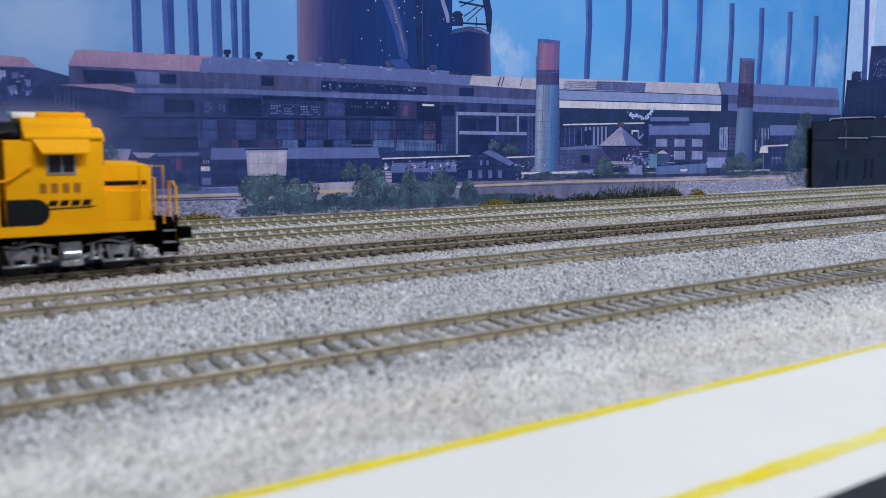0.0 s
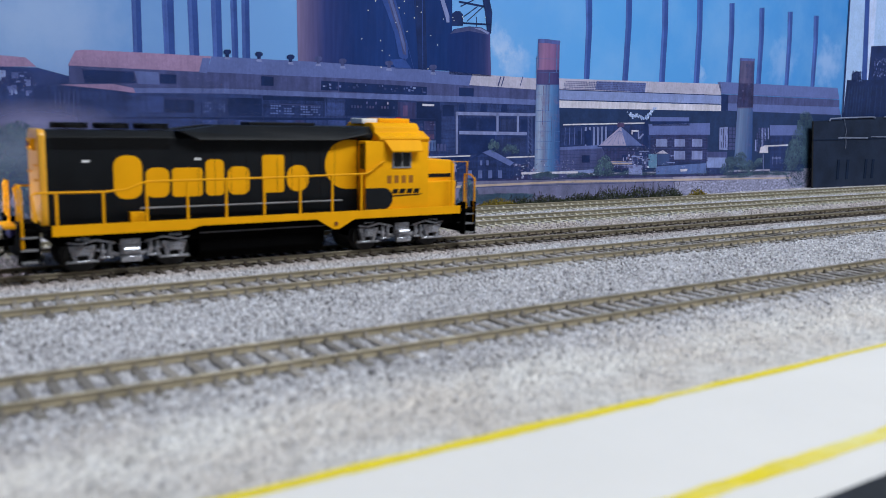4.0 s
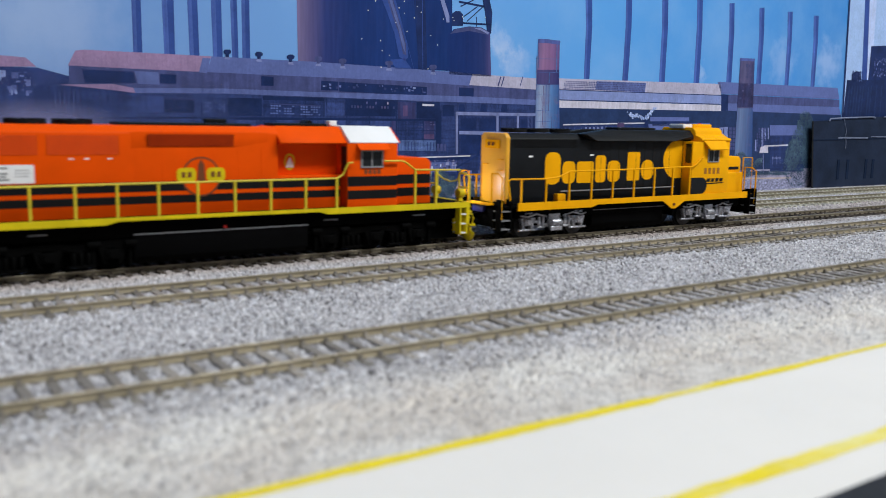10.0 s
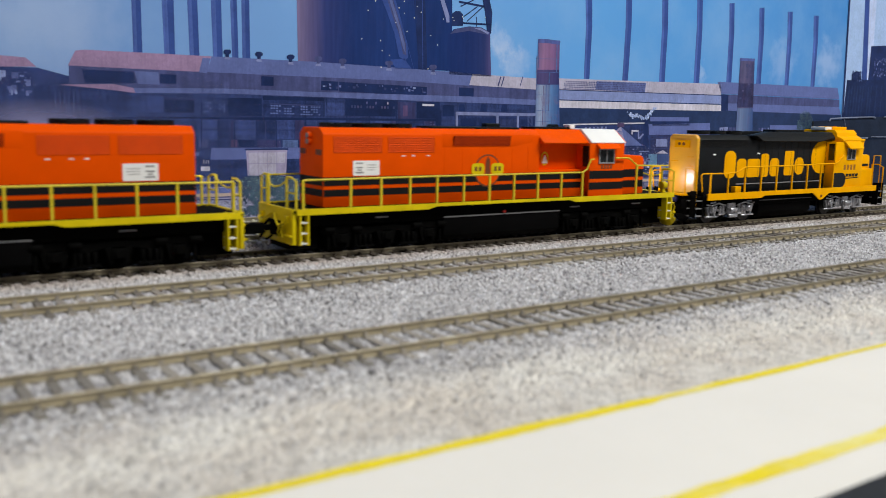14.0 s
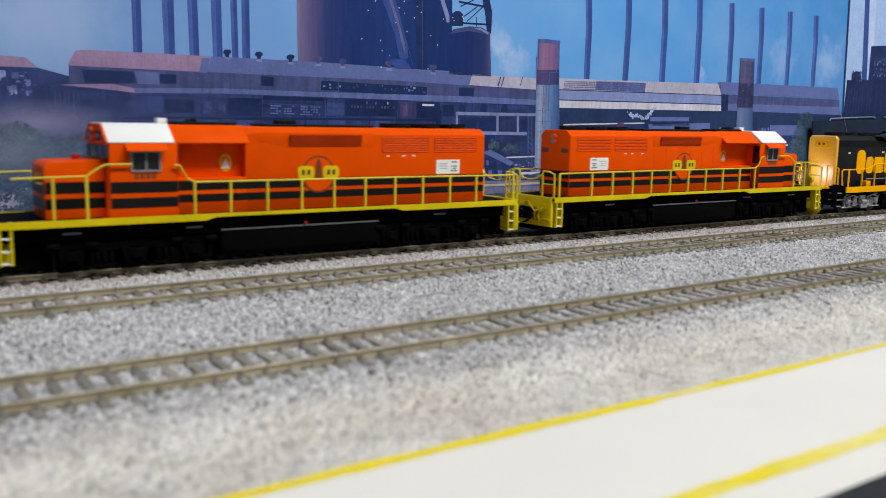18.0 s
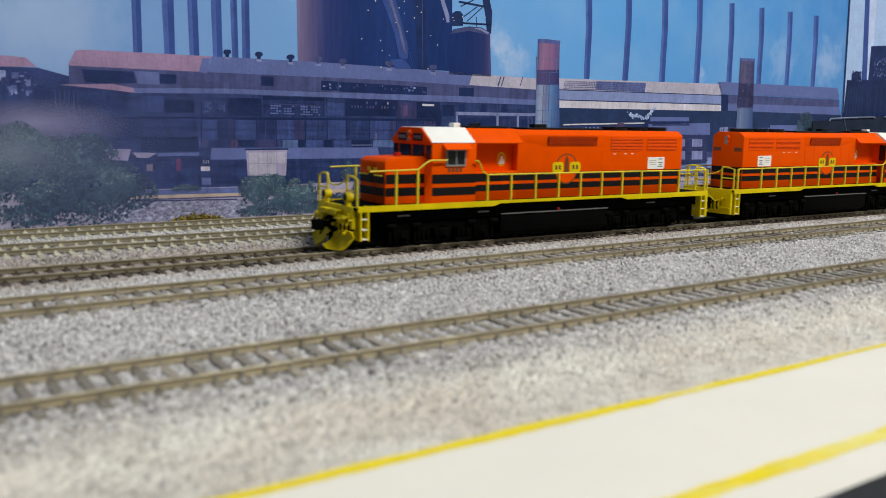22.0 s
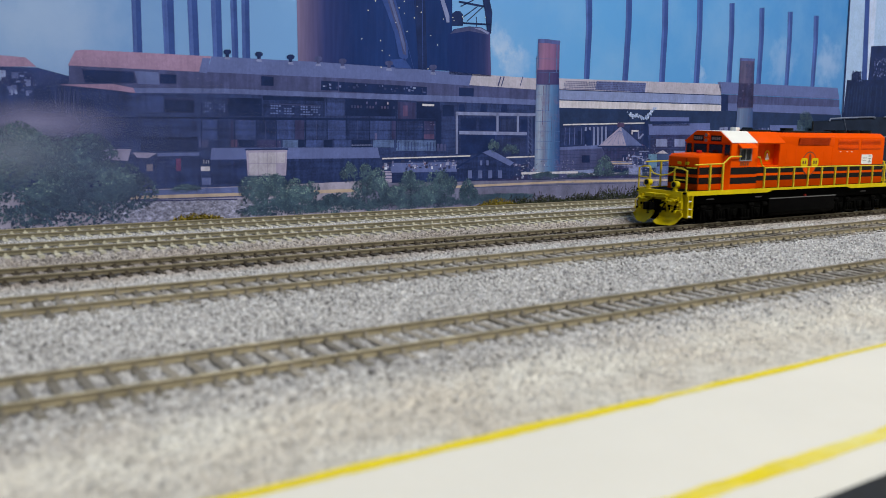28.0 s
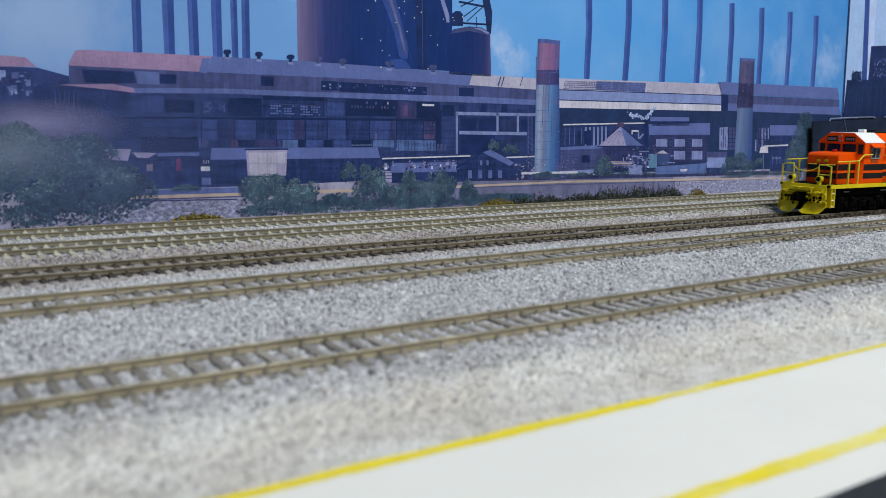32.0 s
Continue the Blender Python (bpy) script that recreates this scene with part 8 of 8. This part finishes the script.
printed_tree(13.3, 70.0, 126.6, -3.4, 41.5, 1500, 21, "leafhaze", 1.00)
printed_tree(13.6, 60.1, 119.5, -2.1, 21.0, 500, 11, "leafdark", 1.00)
printed_tree(13, 173.8, 206.3, -2.5, 25.0, 420, 2, "leaf", 1.00)
printed_tree(13, 195.8, 222.7, -3.7, 20.0, 320, 20, "leaf", 1.00)
printed_tree(13, 245.2, 271.2, -3.7, 27.0, 380, 3, "leaf", 1.00)
printed_tree(13, 269.1, 301.7, -3.6, 21.0, 380, 4, "leaf", 1.00)
printed_tree(13, 296.1, 321.4, -3.5, 21.5, 320, 5, "leaf", 1.00)
printed_tree(13, 323.9, 339.3, -4.1, 15.5, 160, 6, "leaf", 1.00)
printed_tree(13, 220.5, 250.6, -3.1, 8.6, 160, 7, "leafdark", 1.00)
printed_tree(13, 236.7, 247.4, 13.6, 26.0, 70, 8, "leaf", 1.00)
printed_tree(13, 346.4, 356.8, 30.1, 38.8, 40, 9, "leaf", 0.80)
printed_tree(13, 359.2, 373.0, 28.9, 35.8, 40, 10, "leaf", 0.80)
printed_tree(13, 449.4, 469.0, 12.2, 27.4, 110, 12, "leaf", 0.80)
printed_tree(13, 603.5, 650.3, 8.3, 28.5, 150, 13, "leafdark", 0.80)
printed_tree(13, 693.4, 748.8, -4.0, 65.0, 900, 14, "leafpale", 1.00)
printed_tree(13, 136.2, 152.9, 11.5, 16.1, 60, 15, "leaf", 0.80)
printed_tree(13, 341.8, 386.9, -3.4, 4.6, 130, 16, "leafdark", 0.80)
printed_tree(13, 606.9, 709.6, 6.4, 11.8, 120, 17, "leafdark", 0.60)
printed_tree(13, 651.1, 662.7, 14.9, 25.0, 30, 18, "leaf", 0.70)
printed_tree(13, 386.5, 413.3, 11.5, 17.0, 50, 19, "leafdark", 0.70)
printed_tree(12.4, 174.5, 222.7, -2.6, 7.0, 300, 100, "leafdark", 0.90)
printed_tree(12.4, 213.3, 254.5, -3.4, 5.8, 300, 101, "leafdark", 0.90)
printed_tree(12.4, 250.7, 291.5, -4.0, 6.5, 300, 102, "leafdark", 0.90)
printed_tree(12.4, 283.2, 322.7, -4.2, 6.1, 300, 103, "leafdark", 0.90)
printed_tree(12.4, 318.4, 392.2, -3.8, 3.6, 300, 104, "leafdark", 0.90)


def bloom(mat, layer, u0, v0, u1, v1):
    bm = fresh()
    flat(bm, [(u0, v1), (u1, v1), (u1, v0), (u0, v0)], layer)
    part("print_bloom", bm, PRINTS[mat], BACK)


# lens smudge and milky haze, added as translucent patches over the print
bloom("bloom", 6.5, 30.4, 57.6, 119.9, 33.3)
bloom("treehaze", 14.6, 36.2, 49.4, 95.3, 16.2)
bloom("westhaze", 15.0, 8.1, 80.3, 206.1, -15.6)
shape("second_sheet", "hazesky", 14, ((785.9, 182.6), (790.1, 55.7), (1056.4, 59.2), (1019.1, 207.4)))
shape("sheet_edge", "navy2", 15, ((784.7, 177.4), (787.3, 177.7), (793.0, 57.4), (790.4, 57.3)))
shape("white_chimney", "cloudwhite", 15, ((821.4, 181.2), (836.6, 182.7), (840.7, 96.4), (826.2, 95.8)))
shape("chimney_shadow", "stack_dark", 16, ((813.9, 180.4), (822.5, 181.3), (831.8, 96.0), (821.8, 95.6)))
shape("dark_tower", "navy2", 16, ((834.6, 128.4), (902.9, 133.9), (910.5, 97.5), (834.3, 94.5)))
patchwork("tower_frame", 17, (842.0, 98.7), (897.9, 119.2), 110, (0.5, 2.4), (0.4, 2.2), 31, "flecks")
panes("plant_rib", "slate", 17.4, ((797.0, 91.0), (1040.0, 102.0), (1050.0, 62.0), (795.0, 58.5)), 46, 1, 0.3, 0.86, 0.2)
patchwork("plant_clutter", 17.6, (800.0, 93.5), (824.0, 104.0), 40, (0.4, 2.4), (0.4, 2.0), 77, "dim")
shape("dark_plant", "ink", 17, ((794.0, 94.4), (1044.6, 106.0), (1056.4, 59.2), (792.2, 55.8)))
shape("plant_clutter", "ink", 17, ((801.5, 100.0), (809.5, 103.6), (818.3, 102.9), (822.0, 94.5), (802.6, 93.7)))


# ---- loose things of the scene ----
def ballast():
    """Loose granite stones over the beds, thin on the sandy strip by the road."""
    rng = np.random.default_rng(9)
    n = 190000
    y = np.sqrt(rng.uniform(0.132 ** 2, 0.452 ** 2, n))
    x = y * np.tan(radians(3.5) + rng.random(n) * radians(61.0))
    x += rng.normal(0, 0.004, n)
    keep = np.ones(n, bool)
    lift = np.zeros(n)
    for ty, tz in TRACKS.values():
        d = np.abs(y - ty)
        keep &= np.abs(d - 0.0087) > 0.0013
        keep &= ~((d < 0.0158) & (rng.random(n) < (0.72 if tz == 0.0 and ty < 0.3 else 0.88)))
        along = np.abs((x - X0 + TIE_PITCH / 2) % TIE_PITCH - TIE_PITCH / 2)
        keep &= ~((d < 0.0152) & (along < 0.0014) & (rng.random(n) < 0.5))
    sandy = np.clip((0.160 - y) / 0.014 + rng.normal(0, 0.25, n), 0, 1)
    keep &= rng.random(n) > sandy * 0.95
    x, y = x[keep], y[keep]
    grit = 2600
    gy = rng.uniform(0.122, 0.160, grit)
    y, x = np.append(y, gy), np.append(x, gy * np.tan(radians(3.5) + rng.random(grit) * radians(61.0)))
    n = len(x)
    z = np.array([ground_height(v) for v in np.linspace(0.13, 0.46, 800)])[np.clip(((y - 0.13) / 0.33 * 799).astype(int), 0, 799)]
    r = rng.uniform(0.00022, 0.00052, n) * np.where(y < 0.15, 0.62, 1.0)
    unit = np.array([(1, 0, 0), (-1, 0, 0), (0, 1, 0), (0, -1, 0), (0, 0, 1), (0, 0, -1)], float)
    tri = np.array([(0, 2, 4), (2, 1, 4), (1, 3, 4), (3, 0, 4), (2, 0, 5), (1, 2, 5), (3, 1, 5), (0, 3, 5)])
    shape3 = unit[None] * rng.uniform(0.6, 1.25, (n, 6, 1)) * r[:, None, None]
    shape3 += rng.normal(0, 0.16, (n, 6, 3)) * r[:, None, None]
    a, c = rng.uniform(0, 6.28, n), rng.uniform(-0.7, 0.7, n)
    ca, sa, cc, sc = np.cos(a)[:, None], np.sin(a)[:, None], np.cos(c)[:, None], np.sin(c)[:, None]
    px, py, pz = shape3[..., 0], shape3[..., 1], shape3[..., 2]
    px, pz = px * cc - pz * sc, px * sc + pz * cc
    px, py = px * ca - py * sa, px * sa + py * ca
    verts = np.stack([px + x[:, None], py + y[:, None], pz + (z + r * 0.35)[:, None]], -1).reshape(-1, 3)
    faces = (tri[None] + (np.arange(n) * 6)[:, None, None]).reshape(-1)
    me = bpy.data.meshes.new("ballast_stones")
    me.vertices.add(n * 6)
    me.vertices.foreach_set("co", verts.ravel())
    me.loops.add(n * 24)
    me.loops.foreach_set("vertex_index", faces)
    me.polygons.add(n * 8)
    me.polygons.foreach_set("loop_start", np.arange(n * 8) * 3)
    me.update(calc_edges=True)
    me.materials.append(STONE)
    tagged(new("ballast_stones", me), "loose grey granite ballast stones between the tracks", "ballast", kind="stuff")


ballast()


def foliage_material(name, dark, mid, light):
    m, nt, b = material(name)
    geo = nt.nodes.new("ShaderNodeNewGeometry")
    nt.links.new(ramp_node(nt, geo.outputs["Random Per Island"], [(0.0, dark), (0.6, mid), (1.0, light)]).outputs[0], b.inputs["Base Color"])
    b.inputs["Roughness"].default_value = 0.8
    return m


BRUSH = foliage_material("dark_brush_foam", (0.010, 0.016, 0.008), (0.030, 0.042, 0.020), (0.10, 0.12, 0.06))
MUSTARD = foliage_material("mustard_foam", (0.10, 0.075, 0.006), (0.24, 0.18, 0.012), (0.42, 0.33, 0.04))
TWIG = paint("dark_twig", (0.03, 0.022, 0.015), 0.8)


def clump(name, x0, x1, y, top, mat, label, seed, twigs):
    """Ground-foam bush: a mound of small leaf flakes, with twigs poking out."""
    rng = random.Random(seed)
    base = tagged(new(name), label, "bush", "foam bushes along the rear track")
    base.matrix_basis = pose((x0 + x1) / 2 * MM, y * MM, ground_height(y * MM) - 0.0004)
    bm = fresh()
    w = (x1 - x0) / 2
    for _ in range(int(110 * w)):
        s = rng.uniform(-1, 1)
        h = top * (1 - 0.7 * s * s) * rng.uniform(0.55, 1.1)
        p = Vector((s * w, rng.gauss(0, 2.0), h * rng.random())) * MM
        r = rng.uniform(0.3, 0.75) * MM
        q = Euler((rng.uniform(0, 6), rng.uniform(0, 6), rng.uniform(0, 6))).to_matrix()
        vs = [bm.verts.new(p + q @ Vector(c) * r) for c in ((1, 0, 0.2), (0, 0.7, 0), (-1, 0, 0.25), (0, -0.7, 0))]
        bm.faces.new(vs)
    part("leaves", bm, mat, base)
    for _ in range(twigs):
        bm = fresh()
        x = rng.uniform(-w, w)
        bm_tube(bm, [(x, rng.gauss(0, 1), 0), (x + rng.uniform(-1.5, 1.5), rng.gauss(0, 1), top * 0.7), (x + rng.uniform(-3, 3), rng.gauss(0, 1.5), top * rng.uniform(1.0, 1.35))], 0.14, 4)
        part("twig", bm, TWIG, base)


clump("foam_bush", 134, 164, 437, 5.2, MUSTARD, "low mustard-yellow foam bush beside the rear track", 1, 0)
clump("foam_bush", 328, 357, 438, 6.2, MUSTARD, "low mustard-yellow foam bush beside the rear track", 2, 0)
clump("foam_bush", 528, 546, 440, 6.6, MUSTARD, "low mustard-yellow foam bush beside the rear track", 3, 2)
for k, (a, c, h) in enumerate(((348, 378, 6.0), (372, 402, 7.4), (398, 432, 7.6), (426, 462, 10.0), (456, 492, 10.4), (486, 520, 10.2))):
    clump("foam_bush", a, c, 440 + k % 2, h, BRUSH, "dark straggly foam brush with bare twigs", 10 + k, 9)


def mill_flat():
    """Dark factory front cut from board, standing before the backdrop's end."""
    base = tagged(new("factory_flat"), "dark blue cut-out factory front standing before the backdrop", "scenery board")
    base.matrix_basis = Matrix.Translation((0, 0.473, -0.0016)) @ Matrix.Diagonal((1.0305, 1.0, 1.0305, 1.0))
    FLAT = paint("dark_blue_board", (0.015, 0.024, 0.050), 0.5, 0.3, 0, 0.02, 40.0, 0.10)
    FLAT2 = paint("deep_blue_board", (0.012, 0.021, 0.048), 0.7, 0.3, 0, 0.015, 40.0, 0.04)
    PALE = paint("pale_lilac_edge", (0.17, 0.20, 0.30), 0.5, 0.3)
    bm = fresh()
    bm_prism(bm, [(714.9, -8.5), (1150, -8.5), (1150, 72), (850, 62.5), (707.5, 55.0)], 0, 1.0, "y")
    part("board", bm, FLAT, base)
    bm = fresh()
    bm_prism(bm, [(713.6, -8.5), (714.9, -8.5), (707.5, 55.0), (706.4, 55.0)], 0.2, 0.9, "y")
    part("cut_edge", bm, FASCIA, base)
    bm = fresh()
    bm_prism(bm, [(708, 38.2), (1150, 46.0), (1150, 47.4), (708, 39.0)], -0.5, 0, "y")
    part("seam", bm, FLAT2, base)
    bm = fresh()
    bm_tube(bm, [(730, -1, 55.6), (731, -1, 57.6), (760, -1, 59.0), (800, -1, 60.3), (803, -1, 59.4)], 0.7, 6)
    part("roof_pipe", bm, PALE, base, "pale pipe along the top")
    bm = fresh()
    bm_tube(bm, [(818, -1, 60.6), (900, -1, 63.5)], 0.7, 6)
    part("roof_pipe", bm, PALE, base, "pale pipe along the top")
    bm = fresh()
    bm_box(bm, 746, 794, -0.9, -0.4, 40.2, 41.4)
    part("ledge_strip", bm, PALE, base, "pale worn strip on the ledge")
    bm = fresh()
    bm_box(bm, 800, 870, -0.9, -0.4, 41.6, 42.4)
    part("ledge_strip", bm, PALE, base, "pale worn strip on the ledge")
    for x in (749, 764, 794, 806, 838, 852):
        bm = fresh()
        bm_box(bm, x, x + 3.6, -0.4, 0.0, 3, 21)
        part("window_slit", bm, FLAT2, base)
    bm = fresh()
    bm_tube(bm, [(753, -0.8, 58.5), (755, -0.9, 52), (758, -0.8, 48), (757, -0.9, 42), (759, -0.8, 36), (758.5, -0.8, 31)], 0.28, 5)
    part("dried_glue_run", bm, PALE, base, "thin pale run down the board")


mill_flat()


# ---- movement: the whole train rolls to the east at a steady pace ----
PACE = 0.0329


def rolling(loco, wheels, start, turn):
    walk(loco, [(t, pose(start + PACE * t, C_Y, C_Z, 0, 0, turn)) for t in range(0, 33, 4)])
    sign = 1 if turn == 0 else -1
    for w in wheels:
        x, y, z = w.location
        walk(w, [(k * 0.25, pose(x, y, z, 0, sign * math.degrees(PACE * k * 0.25 / 0.00584), 0)) for k in range(129)])


def motions():
    rolling(lead, lead_wheels, 0.0068, 0)
    rolling(second, second_wheels, -0.2105, 0)
    rolling(third, third_wheels, -0.4450, 180)


motions()
